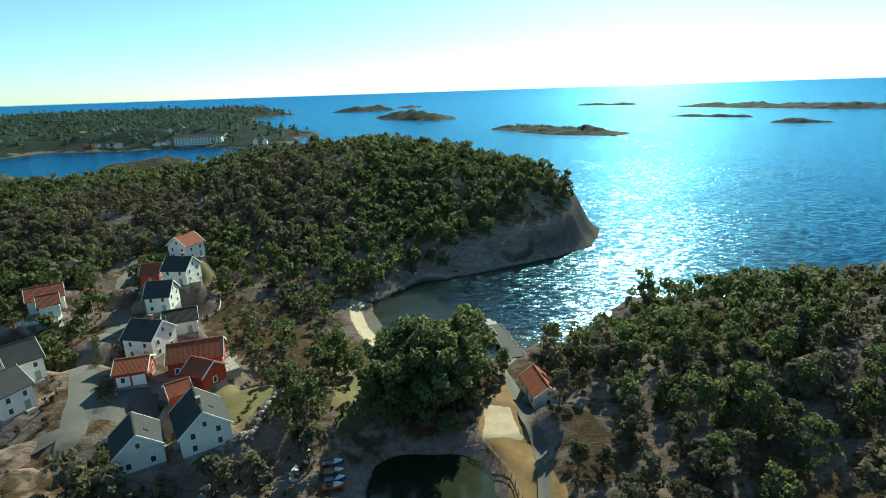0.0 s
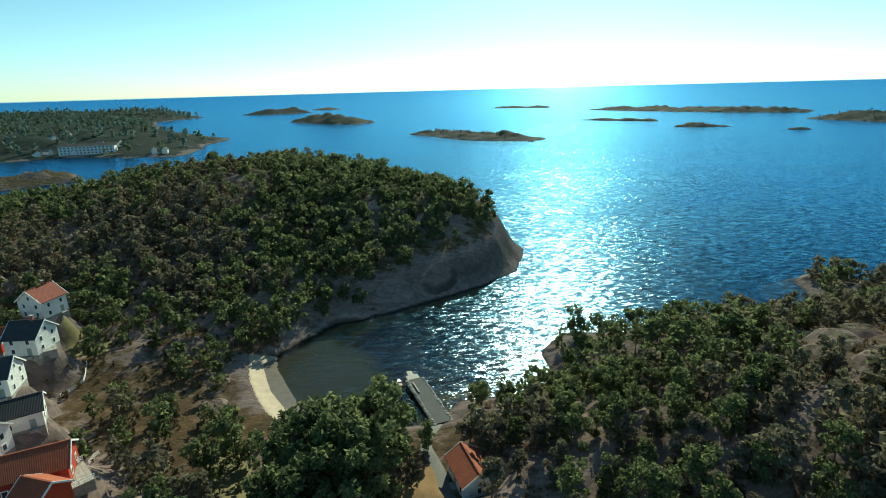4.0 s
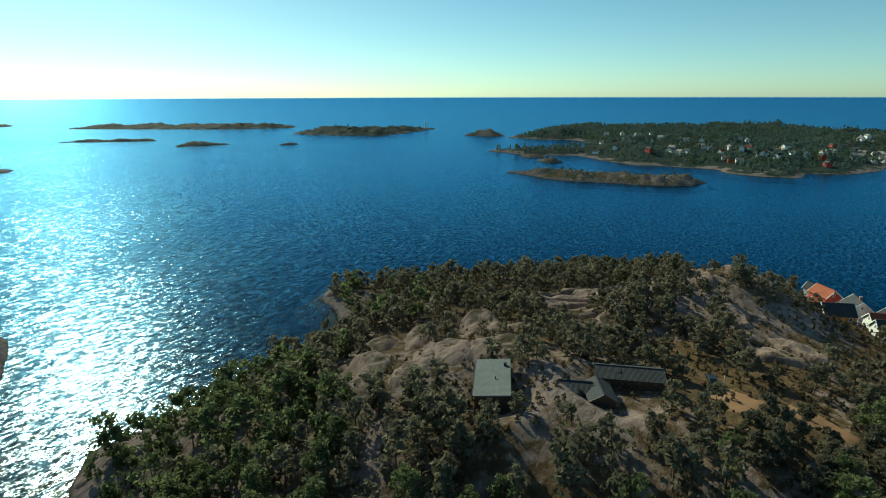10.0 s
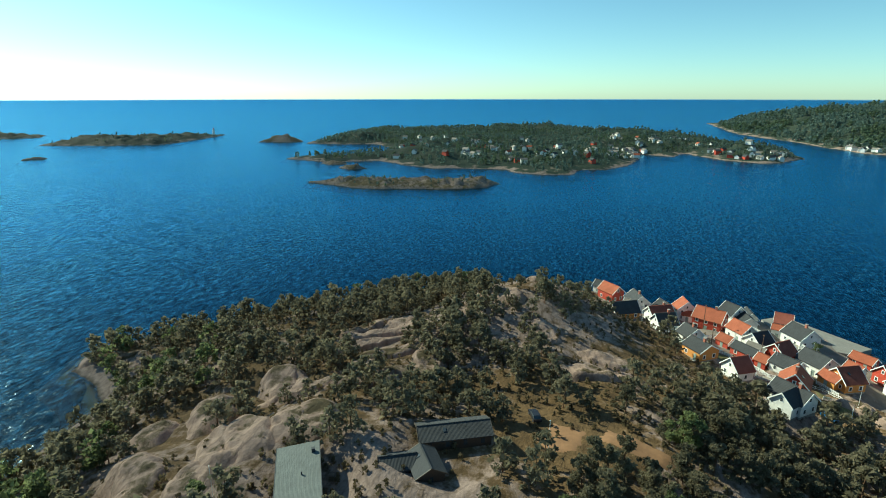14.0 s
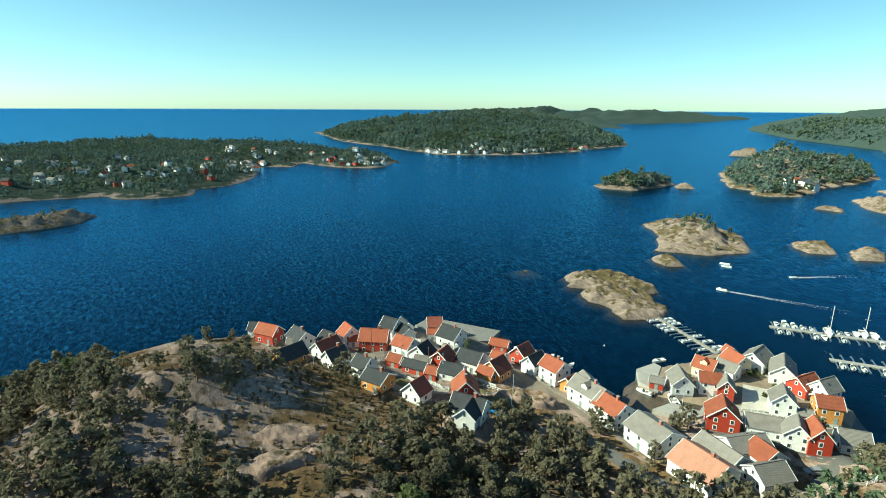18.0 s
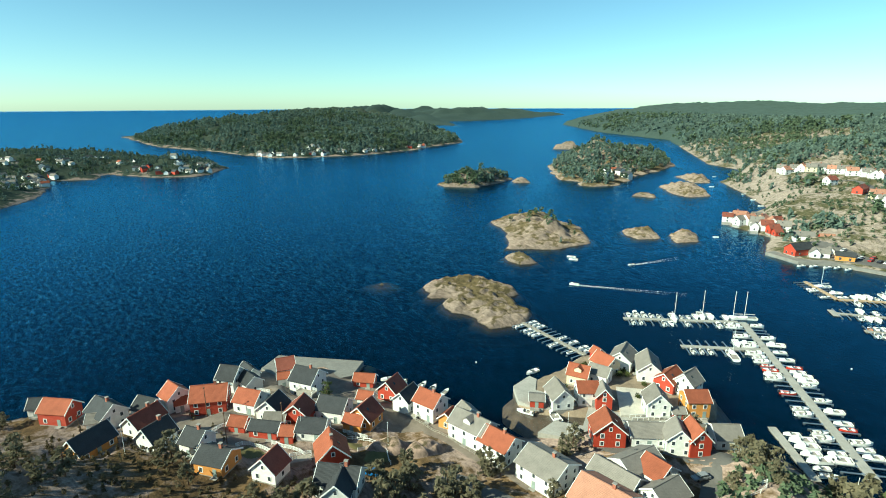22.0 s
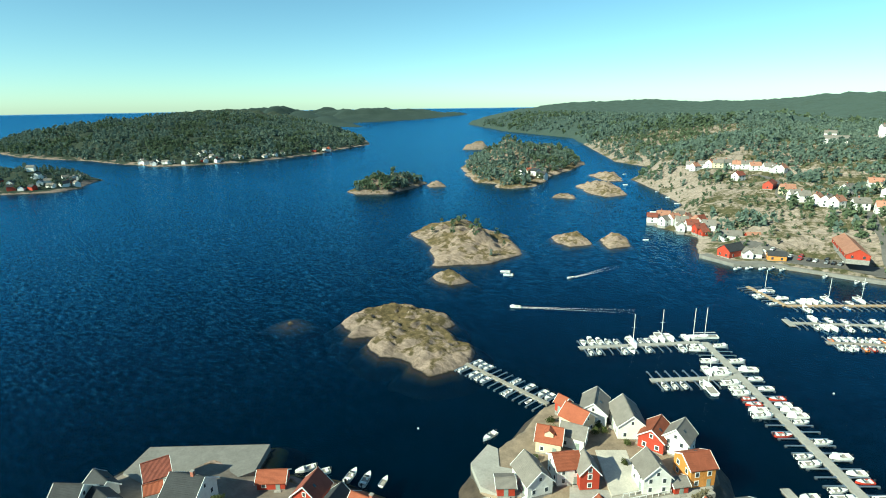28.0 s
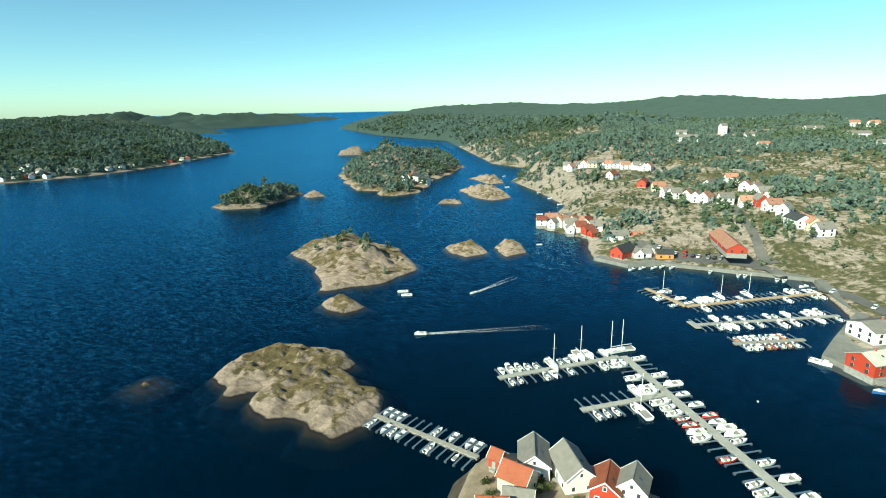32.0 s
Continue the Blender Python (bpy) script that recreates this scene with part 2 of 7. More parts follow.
WATER = water_material()
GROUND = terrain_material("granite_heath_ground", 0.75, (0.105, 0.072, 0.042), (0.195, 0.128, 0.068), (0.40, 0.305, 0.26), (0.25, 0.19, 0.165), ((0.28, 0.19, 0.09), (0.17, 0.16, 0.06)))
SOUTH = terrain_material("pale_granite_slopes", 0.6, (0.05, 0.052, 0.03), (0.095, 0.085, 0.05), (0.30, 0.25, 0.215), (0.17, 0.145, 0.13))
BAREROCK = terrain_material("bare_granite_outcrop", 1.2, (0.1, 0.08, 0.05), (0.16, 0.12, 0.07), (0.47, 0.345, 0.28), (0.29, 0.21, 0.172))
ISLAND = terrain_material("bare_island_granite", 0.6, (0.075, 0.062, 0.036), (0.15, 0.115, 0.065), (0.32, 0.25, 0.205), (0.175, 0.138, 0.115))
# bluish green ground: the haze of distance is put into its colour
HAZYGROUND = terrain_material("far_wooded_ground", -1.1, (0.037, 0.053, 0.042), (0.068, 0.082, 0.06), (0.40, 0.31, 0.25), (0.25, 0.19, 0.16), rim=0.9)
SEABED = simple("deep_seabed", (0.0, 0.0075, 0.021), 0.9, 0.3, 0.05, spec=0.0)
PINE = leaf_material("pine_needles", (0.085, 0.079, 0.05), (0.24, 0.212, 0.138), 0.4)
BROAD = leaf_material("broad_leaves", (0.075, 0.092, 0.042), (0.235, 0.262, 0.115), 0.5)
# leaf colours shifted to blue: aerial haze mixed into the far foliage
HAZYLEAF = leaf_material("far_pine_crowns", (0.075, 0.11, 0.098), (0.18, 0.235, 0.19), 0.3)
HAZYBROAD = leaf_material("far_broadleaf_crowns", (0.07, 0.10, 0.066), (0.17, 0.215, 0.125), 0.35)
BARK = simple("tree_bark", (0.13, 0.075, 0.045), 0.9, 0.3, 1.5)


# ---- numbers for the lie of the land ----
RNG = np.random.RandomState(7)
LATTICE = RNG.rand(256, 256)


def vnoise(x, y, scale, seed=0):
    x, y = np.asarray(x, float) / scale + seed * 37.3, np.asarray(y, float) / scale + seed * 91.7
    i, j = np.floor(x).astype(int), np.floor(y).astype(int)
    u, v = x - i, y - j
    u, v = u * u * (3 - 2 * u), v * v * (3 - 2 * v)
    a, b = LATTICE[i % 256, j % 256], LATTICE[(i + 1) % 256, j % 256]
    c, d = LATTICE[i % 256, (j + 1) % 256], LATTICE[(i + 1) % 256, (j + 1) % 256]
    return (a * (1 - u) + b * u) * (1 - v) + (c * (1 - u) + d * u) * v


def fbm(x, y, scale, octaves=4, seed=0, gain=0.5):
    total, amp, norm = 0.0, 1.0, 0.0
    for k in range(octaves):
        total = total + amp * vnoise(x, y, scale / 2 ** k, seed + k)
        norm, amp = norm + amp, amp * gain
    return total / norm * 2 - 1


def inside_distance(poly, x, y):
    """Distance to the outline, positive inside."""
    x, y = np.asarray(x, float), np.asarray(y, float)
    best, inside = np.full(x.shape, 1e18), np.zeros(x.shape, bool)
    for (ax, ay), (bx, by) in zip(poly, poly[1:] + poly[:1]):
        dx, dy = bx - ax, by - ay
        s = np.clip(((x - ax) * dx + (y - ay) * dy) / (dx * dx + dy * dy + 1e-9), 0, 1)
        best = np.minimum(best, (x - ax - s * dx) ** 2 + (y - ay - s * dy) ** 2)
        if dy != 0:
            cross = ((ay > y) != (by > y)) & (x < dx * (y - ay) / dy + ax)
            inside ^= cross
    d = np.sqrt(best)
    return np.where(inside, d, -d)


def bumps_at(bumps, x, y):
    total = 0.0
    for bx, by, h, rx, ry, turn in bumps:
        c, s = math.cos(radians(turn)), math.sin(radians(turn))
        u, v = (x - bx) * c + (y - by) * s, -(x - bx) * s + (y - by) * c
        total = total + h * np.exp(-(u / rx) ** 2 - (v / ry) ** 2)
    return total


def ease(v):
    v = np.clip(v, 0, 1)
    return v * v * (3 - 2 * v)


NORTH_COAST = [(-900, 150), (-380, 335), (-306, 372), (-286, 392), (-200, 385), (-110, 400), (-20, 385), (40, 330), (72, 285), (76, 250),
               (64, 220), (39, 203), (9, 188), (-9, 183), (-24, 165), (-28, 160), (-24, 145), (-19, 136), (-11, 130), (8, 124), (17, 124)]
HILL_COAST = [(23, 132), (34, 131), (46, 132), (49, 142), (50, 152), (60, 163), (80, 160), (110, 160), (146, 163), (154, 173), (160, 188),
              (178, 194), (187, 182), (206, 163), (240, 125), (266, 85), (277, 45), (270, 22), (257, 8), (250, -8), (248, -26), (249, -46)]
VILLAGE_COAST = [(226, -70), (220, -62), (204, -71), (190, -74), (173, -75), (161, -76), (157, -84), (150, -88), (154, -99), (143, -104),
                 (130, -118), (118, -114), (111, -116), (99, -111), (85, -108), (40, -115), (5, -140), (5, -190), (40, -212), (68, -211)]
SOUTH_COAST = [(74, -242), (61, -276), (64, -297), (66, -322), (136, -328), (153, -318), (172, -328), (179, -350), (183, -378), (216, -395),
               (223, -418), (219, -495), (252, -551), (310, -640), (315, -765), (392, -825), (499, -1017), (678, -1338), (1018, -1586),
               (1500, -2100), (1900, -3200), (1500, -4600), (-4000, -3000), (-4600, -200)]
MAINLAND = NORTH_COAST + HILL_COAST + VILLAGE_COAST + SOUTH_COAST
# x, y, height, half-widths, turn
HILLS = [(-30, 320, 24, 80, 60, 10), (25, 262, 18, 45, 45, 0), (-110, 330, 14, 80, 60, 0), (-70, 250, 10, 50, 50, 0),
         (-150, 235, 14, 50, 60, 0), (-230, 300, 12, 70, 60, 0), (-180, 120, 9, 60, 60, 0),
         (100, 76, 13, 40, 42, 0), (150, 110, 8, 60, 40, 0), (118, 40, 9, 40, 40, 0), (208, 46, 13, 32, 32, 0), (185, 60, 7, 40, 40, 0),
         (70, 110, 5, 30, 30, 0), (150, 10, 6, 40, 30, 0), (95, -75, 8, 35, 25, 0), (50, 238, 5, 22, 26, -30),
         (105, -490, 11, 80, 110, 0), (40, -420, 8, 70, 70, 0), (190, -460, 6, 30, 50, 0), (200, -650, 12, 90, 60, 0), (-20, -640, 24, 140, 130, 0), (200, -760, 30, 120, 160, 0),
         (-150, -380, 22, 120, 120, 0), (-60, -950, 40, 250, 200, 0), (250, -1250, 40, 250, 250, 0), (-500, -700, 40, 300, 300, 0)]
# level places: x, y, radius, height
PADS = []


def land_height(x, y):
    x, y = np.asarray(x, float), np.asarray(y, float)
    d = inside_distance(MAINLAND, x, y)
    d = d + fbm(x, y, 26, 3, 3) * 3.0 * np.clip(np.abs(d + 2) / 6, 0.25, 1)
    inner = ease(d / (34 - 26 * np.exp(-((x - 40) ** 2 + (y - 225) ** 2) / 70 ** 2)))
    rough = fbm(x, y, 60, 5, 11) * 4.5 + np.abs(fbm(x, y, 22, 4, 17)) * 3.0
    crag = np.abs(fbm(x, y, 9, 3, 41)) * 1.6 * ease((vnoise(x, y, 38, 43) - 0.35) * 3)
    crag = crag + np.abs(fbm(x, y, 34, 4, 61)) * 7 * ease((-y - 330) / 60) * ease(d / 50)
    h = np.where(d > 0, 1.1 * ease(d / 5) + crag * ease(d / 12) + inner * (3.0 + bumps_at(HILLS, x, y) + rough), np.maximum(d * (0.55 - 0.51 * np.exp(-((x + 4) ** 2 + (y - 153) ** 2) / 38 ** 2) + 1.8 * np.exp(-((x - 163) ** 2 + (y + 84) ** 2) / 35 ** 2)), -7))
    far = ease((np.hypot(x - 80, y) - 900) / 900) * ease(d / 200)
    h = h + far * (16 + 26 * (fbm(x, y, 700, 3, 23) + 0.25))
    h = h + ease((np.hypot(x - 80, y) - 1500) / 1600) * ease(d / 500) * (44 + 34 * fbm(x, y, 900, 3, 29))
    dry = ease((d + 0.5) / 2)
    for px, py, r, z in PADS:
        w = ease(1.6 - np.hypot(x - px, y - py) / r) * dry
        h = h * (1 - w) + z * w
    return h


def grid_mesh(name, x0, x1, y0, y1, step, height, mat, floor=-6.0, parent=None):
    nx, ny = int((x1 - x0) / step) + 1, int((y1 - y0) / step) + 1
    gx, gy = np.meshgrid(np.linspace(x0, x1, nx), np.linspace(y0, y1, ny))
    gz = height(gx, gy)
    idx = np.arange(nx * ny).reshape(ny, nx)
    quads = np.stack([idx[:-1, :-1], idx[:-1, 1:], idx[1:, 1:], idx[1:, :-1]], -1).reshape(-1, 4)
    keep = gz.ravel()[quads].max(1) > floor
    return mesh_from(name, np.stack([gx, gy, gz], -1).reshape(-1, 3), quads[keep], mat, True)


def mesh_from(name, verts, faces, mat, smooth=False):
    verts, faces = np.asarray(verts, np.float32), np.asarray(faces, np.int32)
    used = np.zeros(len(verts), bool)
    used[faces.ravel()] = True
    remap = np.cumsum(used) - 1
    verts, faces = verts[used], remap[faces].astype(np.int32)
    me = bpy.data.meshes.new(name)
    k = faces.shape[1]
    me.vertices.add(len(verts))
    me.vertices.foreach_set("co", verts.ravel())
    me.loops.add(faces.size)
    me.loops.foreach_set("vertex_index", faces.ravel())
    me.polygons.add(len(faces))
    me.polygons.foreach_set("loop_start", np.arange(0, faces.size, k, dtype=np.int32))
    me.polygons.foreach_set("use_smooth", np.full(len(faces), smooth))
    me.update(calc_edges=True)
    if mat:
        me.materials.append(mat)
    return me


# ---- where the houses stand ----
PLANNED = []


def plan(x, y, turn, length, width, eave, rise, ground, wall, roof, extra="", pad=True):
    PLANNED.append((x, y, turn, length, width, eave, rise, ground, wall, roof, extra))
    if pad:
        PADS.append((x, y, max(length, width) * 0.62 + 0.6, ground))
    CLEAR.append((x, y, max(length, width) * 0.5 + 2.6))


CLEAR = []   # x, y, radius kept free of trees

plan(255.3, 14.2, -141, 8.3, 6.3, 4.0, 2.6, 2.5, "red", "orange")
plan(263.0, 18.0, -127, 4.0, 4.5, 2.7, 2.0, 3.0, "white", "slate")
plan(242.7, 5.4, -166, 8.4, 7.2, 4.5, 3.0, 3.0, "white", "slate")
plan(241.0, 7.5, -119, 5.4, 4.5, 3.6, 1.5, 3.0, "white", "grey")
plan(238.7, -4.0, -154, 6.0, 6.3, 3.6, 2.5, 3.0, "white", "slate")
plan(229.7, -0.6, -67, 8.6, 5.9, 3.1, 2.5, 5.0, "white", "maroon", "c")
plan(217.5, -0.1, -69, 6.8, 6.3, 3.6, 3.0, 6.0, "white", "slate", "c")
plan(223.1, 12.9, -67, 9.1, 6.3, 2.7, 3.0, 8.0, "ochre", "slate")
plan(238.7, -11.2, -173, 5.6, 6.8, 4.5, 3.0, 3.0, "white", "orange")
plan(236.0, -12.0, -107, 3.6, 3.6, 2.7, 1.2, 3.0, "white", "orange")
plan(230.7, -18.4, -123, 9.6, 8.1, 4.5, 3.0, 3.0, "red", "orange")
plan(240.1, -28.4, -147, 6.0, 7.2, 4.5, 3.0, 2.0, "white", "slate")
plan(242.0, -35.0, 179, 6.7, 4.5, 2.7, 2.0, 2.0, "white", "slate")
plan(234.6, -32.0, -178, 6.0, 5.4, 3.6, 2.0, 2.0, "white", "slate")
plan(220.7, -25.8, -152, 7.0, 6.3, 3.6, 2.5, 4.0, "white", "orange")
plan(212.1, -28.5, 121, 6.0, 7.2, 3.6, 3.0, 4.0, "white", "slate")
plan(207.2, -26.6, -135, 5.4, 3.6, 2.7, 1.2, 4.5, "white", "grey")
plan(211.5, -18.6, -145, 4.5, 4.0, 2.3, 1.6, 5.0, "red", "orange")
plan(204.3, -22.5, -144, 7.7, 4.5, 2.5, 1.5, 5.0, "red", "slate")
plan(197.9, -25.5, -140, 3.4, 4.0, 2.7, 1.5, 5.0, "red", "orange")
plan(204.6, -32.4, 125, 6.0, 7.2, 4.0, 3.0, 4.0, "red", "maroon")
plan(232.4, -43.1, 68, 5.2, 6.3, 5.4, 2.5, 2.0, "white", "maroon")
plan(229.2, -40.6, -118, 3.4, 3.6, 3.6, 1.2, 2.0, "white", "orange")
plan(220.6, -44.3, -156, 7.9, 8.1, 5.4, 3.0, 2.0, "white", "slate", "c")
plan(212.3, -59.8, -142, 6.4, 4.5, 2.2, 1.6, 1.8, "red", "orange")
plan(199.8, -60.8, 109, 6.1, 6.3, 3.6, 3.0, 2.0, "red", "maroon")
plan(191.5, -59.7, 106, 6.8, 5.4, 4.0, 2.5, 2.5, "white", "slate")
plan(200.5, -40.9, -150, 7.9, 7.2, 3.6, 2.5, 4.0, "white", "slate")
plan(191.2, -44.6, 110, 6.4, 7.2, 3.1, 3.2, 4.5, "ochre", "maroon")
plan(191.0, -41.1, -150, 5.0, 4.5, 2.7, 1.5, 4.5, "ochre", "orange")
plan(199.3, -50.9, -151, 4.3, 3.6, 2.7, 1.5, 4.0, "white", "orange")
plan(183.9, -62.1, -172, 7.3, 6.8, 5.0, 2.5, 2.5, "white", "orange", "c")
plan(173.5, -66.0, 164, 4.5, 5.4, 4.0, 2.0, 2.5, "white", "grey")
plan(176.1, -61.8, -75, 3.8, 4.5, 3.1, 2.0, 2.5, "ochre", "maroon")
plan(167.5, -62.0, -175, 10.7, 7.2, 5.0, 2.5, 2.5, "white", "grey", "c")
plan(158.1, -61.9, -178, 8.5, 7.2, 4.5, 2.5, 2.5, "white", "orange", "c")
plan(180.0, -26.9, 154, 7.2, 7.2, 3.6, 3.5, 7.0, "red", "orange", "c")
plan(194.3, -30.6, -141, 7.0, 6.3, 2.7, 2.0, 6.0, "white", "slate")
plan(184.5, -13.9, 116, 5.3, 6.3, 3.1, 3.0, 8.0, "white", "maroon")
plan(196.0, -6.7, -149, 7.2, 7.2, 3.1, 2.0, 8.0, "ochre", "slate", "c")
plan(206.9, -6.2, -154, 5.3, 6.3, 3.6, 2.5, 7.0, "white", "slate", "c")
plan(168.6, -21.8, -144, 8.8, 6.3, 3.6, 2.5, 9.0, "white", "slate", "c")
plan(165.7, -19.6, 131, 5.4, 5.4, 3.6, 2.5, 9.0, "white", "slate")
plan(144.1, -62.3, 178, 10.6, 9.9, 4.5, 2.5, 3.0, "white", "grey")
plan(128.7, -61.3, 180, 11.1, 10.8, 4.0, 3.0, 4.0, "white", "salmon", "c")
plan(131.1, -70.6, 176, 10.8, 6.3, 3.1, 2.0, 4.0, "white", "grey")
plan(130.0, -78.0, -106, 10.3, 7.2, 3.6, 2.0, 4.0, "white", "grey")
plan(125.2, -78.5, 169, 6.0, 7.2, 3.6, 2.5, 4.0, "white", "orange")
plan(120.9, -72.8, -103, 8.0, 7.2, 3.1, 2.5, 4.0, "white", "grey")
plan(142.8, -87.5, 133, 6.9, 8.1, 4.5, 3.5, 2.0, "red", "orange")
plan(135.8, -95.1, -138, 8.8, 7.2, 3.1, 2.0, 2.0, "white", "grey")
plan(128.3, -97.0, 125, 6.4, 6.3, 4.5, 3.0, 2.0, "white", "grey")
plan(124.8, -99.5, 138, 6.5, 5.4, 5.0, 3.0, 2.0, "red", "orange")
plan(120.8, -108.7, -137, 6.6, 7.2, 3.1, 2.2, 2.0, "white", "grey")
plan(166.7, -89.3, -144, 4.0, 4.5, 2.5, 0.8, 1.7, "red", "grey", pad=False)
plan(162.4, -94.4, 144, 7.9, 6.3, 3.6, 3.0, 1.7, "white", "grey", pad=False)
plan(157.5, -101.6, -135, 6.0, 6.3, 4.5, 2.0, 1.7, "white", "orange", pad=False)
plan(152.5, -102.4, 129, 5.3, 4.5, 4.5, 2.5, 1.7, "red", "grey", pad=False)
plan(165.1, -109.7, -163, 6.3, 6.3, 3.6, 2.5, 1.9, "cream", "orange", "d", pad=False)
plan(162.7, -121.6, 167, 7.0, 6.3, 4.0, 2.5, 1.9, "cream", "orange", pad=False)
plan(169.4, -127.8, 166, 3.0, 3.6, 3.1, 1.5, 1.9, "red", "orange", pad=False)
plan(160.7, -114.8, -171, 6.3, 5.4, 3.6, 2.0, 1.9, "white", "grey", pad=False)
plan(160.9, -129.9, 105, 9.1, 7.2, 4.0, 2.8, 1.9, "white", "grey", pad=False)
plan(151.7, -129.5, 122, 10.7, 7.2, 4.0, 3.0, 1.9, "white", "grey", pad=False)
plan(143.5, -126.9, 89, 8.0, 6.3, 3.6, 2.5, 1.9, "red", "orange", pad=False)
plan(137.9, -127.5, 85, 6.3, 6.3, 4.5, 3.0, 1.9, "white", "grey", pad=False)
plan(139.9, -110.0, 129, 6.6, 6.3, 4.5, 3.0, 1.9, "white", "grey", pad=False)
plan(132.4, -118.5, -135, 6.2, 6.8, 5.0, 2.0, 1.7, "ochre", "orange", pad=False)
plan(134.6, -112.3, -135, 3.4, 3.6, 2.2, 1.0, 1.7, "red", "grey", pad=False)
plan(-111.4, 141.5, 35, 8.3, 8.0, 4.0, 2.5, 11.0, "white", "maroon")
plan(-106.4, 135.6, 36, 4.5, 6.0, 4.0, 2.0, 11.0, "white", "maroon")
plan(-54.1, 106.2, 17, 10.6, 8.0, 3.5, 2.5, 10.0, "red", "orange")
plan(-49.5, 98.7, -24, 5.4, 6.0, 3.5, 2.0, 10.0, "red", "orange")
plan(-65.6, 102.0, 16, 5.9, 7.0, 3.0, 1.6, 10.0, "red", "orange", "g")
plan(-43.2, 82.0, -57, 9.0, 8.0, 4.2, 3.4, 8.8, "white", "slate", "c")
plan(-52.3, 77.8, -57, 7.2, 7.2, 3.8, 3.0, 8.0, "white", "slate")
plan(-68.2, 114.0, -12, 7.4, 8.0, 5.0, 3.0, 10.0, "white", "slate")
plan(-65.4, 123.5, 25, 7.2, 7.0, 3.5, 2.0, 11.0, "white", "slate")
plan(-76.1, 136.4, 8, 6.0, 8.0, 4.5, 3.0, 12.0, "white", "slate")
plan(-88.4, 156.2, 8, 5.2, 7.0, 3.0, 2.5, 13.0, "red", "orange")
plan(-77.8, 152.3, -6, 7.3, 8.0, 4.5, 3.0, 14.0, "white", "slate")
plan(-85.8, 173.7, 69, 7.5, 8.0, 5.0, 3.0, 15.0, "white", "maroon", "c")
plan(-90.4, 103.7, 51, 6.0, 8.0, 5.0, 3.0, 10.0, "white", "slate")
plan(-85.9, 92.7, 68, 6.0, 8.0, 5.0, 3.0, 9.0, "white", "slate")
plan(-52.6, 93.5, 38, 3.8, 5.0, 3.0, 1.5, 9.0, "red", "orange")
plan(19.7, 100.6, -80, 8.8, 6.0, 3.0, 2.0, 3.0, "white", "orange")
# across the harbour: the boathouse point, the quay and the hillside
plan(214, -409, 20, 9, 7, 5, 3, 2.0, "white", "orange")
plan(205, -402, 60, 8, 7, 5, 3, 2.0, "white", "orange")
plan(198, -395, 20, 8, 7, 5, 3, 2.0, "white", "grey")
plan(197, -404, 80, 8, 7, 5, 3, 2.5, "cream", "orange")
plan(190, -389, 30, 8, 7, 4.5, 3, 2.0, "white", "maroon")
plan(189, -398, 110, 9, 7, 5, 3, 2.5, "white", "orange")
plan(184, -383, 45, 7, 6, 4, 2.5, 2.0, "red", "maroon")
plan(180, -392, 20, 8, 7, 4.5, 3, 2.5, "white", "grey")
plan(163, -368, 15, 12, 9, 4.5, 2.5, 2.4, "white", "grey")
plan(151, -371, 30, 8, 6, 3.5, 2.5, 3.0, "red", "orange")
plan(157, -333, 60, 13, 8, 4, 3, 2.2, "red", "slate")
plan(146, -336, 20, 7, 6, 3, 2, 2.2, "white", "grey")
plan(135, -336, 15, 9, 5, 3.2, 1.8, 2.2, "ochre", "slate")
plan(235.4, -589.2, 10, 8, 7, 5, 3, 21.3, "white", "grey")
plan(229.1, -583, 60, 10, 7, 5, 3, 20.6, "white", "orange")
plan(224.2, -588.1, 10, 8, 6.5, 5, 3, 22.4, "white", "grey")
plan(216.7, -587.3, 75, 8, 7, 5, 3, 23.9, "white", "orange")
plan(209.9, -586.3, 20, 9, 6.5, 5, 3, 24.4, "cream", "grey")
plan(202.3, -593.3, 30, 10, 7.5, 5, 3, 24.4, "white", "grey")
plan(192.9, -589.1, 10, 9, 6.5, 5, 3, 23.7, "white", "orange")
plan(185.1, -587.9, 10, 9, 6.5, 5, 3, 24.4, "white", "grey")
plan(178, -587.4, 30, 10, 7, 5, 3, 23.4, "white", "orange")
plan(167.1, -585.1, 30, 8, 6.5, 5, 3, 23.5, "white", "grey")
plan(160.5, -579.3, 110, 9, 7.5, 5, 3, 23.2, "white", "grey")
plan(154.9, -581.5, 75, 9, 6.5, 5, 3, 23.1, "white", "orange")
plan(185.2, -543.7, 60, 9, 7.5, 5, 3, 18.6, "white", "maroon")
plan(143.1, -480.3, 20, 10, 6.5, 5, 3, 18.1, "cream", "orange")
plan(136.4, -455, 30, 8, 7, 5, 3, 17.9, "white", "grey")
plan(131.3, -447, 30, 8, 7.5, 5, 3, 18.6, "white", "grey")
plan(123, -438.7, 75, 8, 7, 5, 3, 18.9, "white", "orange")
plan(116.8, -437.4, 75, 10, 7, 5, 3, 18.4, "white", "grey")
plan(111.4, -429.1, 60, 8, 7, 5, 3, 19.3, "white", "orange")
plan(106, -488.7, 60, 10, 7, 5, 3, 20.3, "white", "grey")
plan(99.2, -428.2, 20, 9, 6.5, 5, 3, 19.2, "white", "grey")
plan(90.1, -503.2, 10, 9, 7, 5, 3, 23.9, "white", "orange")
plan(86, -493.4, 60, 8, 6.5, 5, 3, 22.3, "cream", "grey")
plan(83.1, -472.8, 75, 10, 7, 5, 3, 22.7, "white", "orange")
plan(77.6, -455.8, 60, 10, 7.5, 5, 3, 22.9, "white", "grey")
plan(73.2, -451, 20, 10, 7, 5, 3, 21.6, "white", "grey")
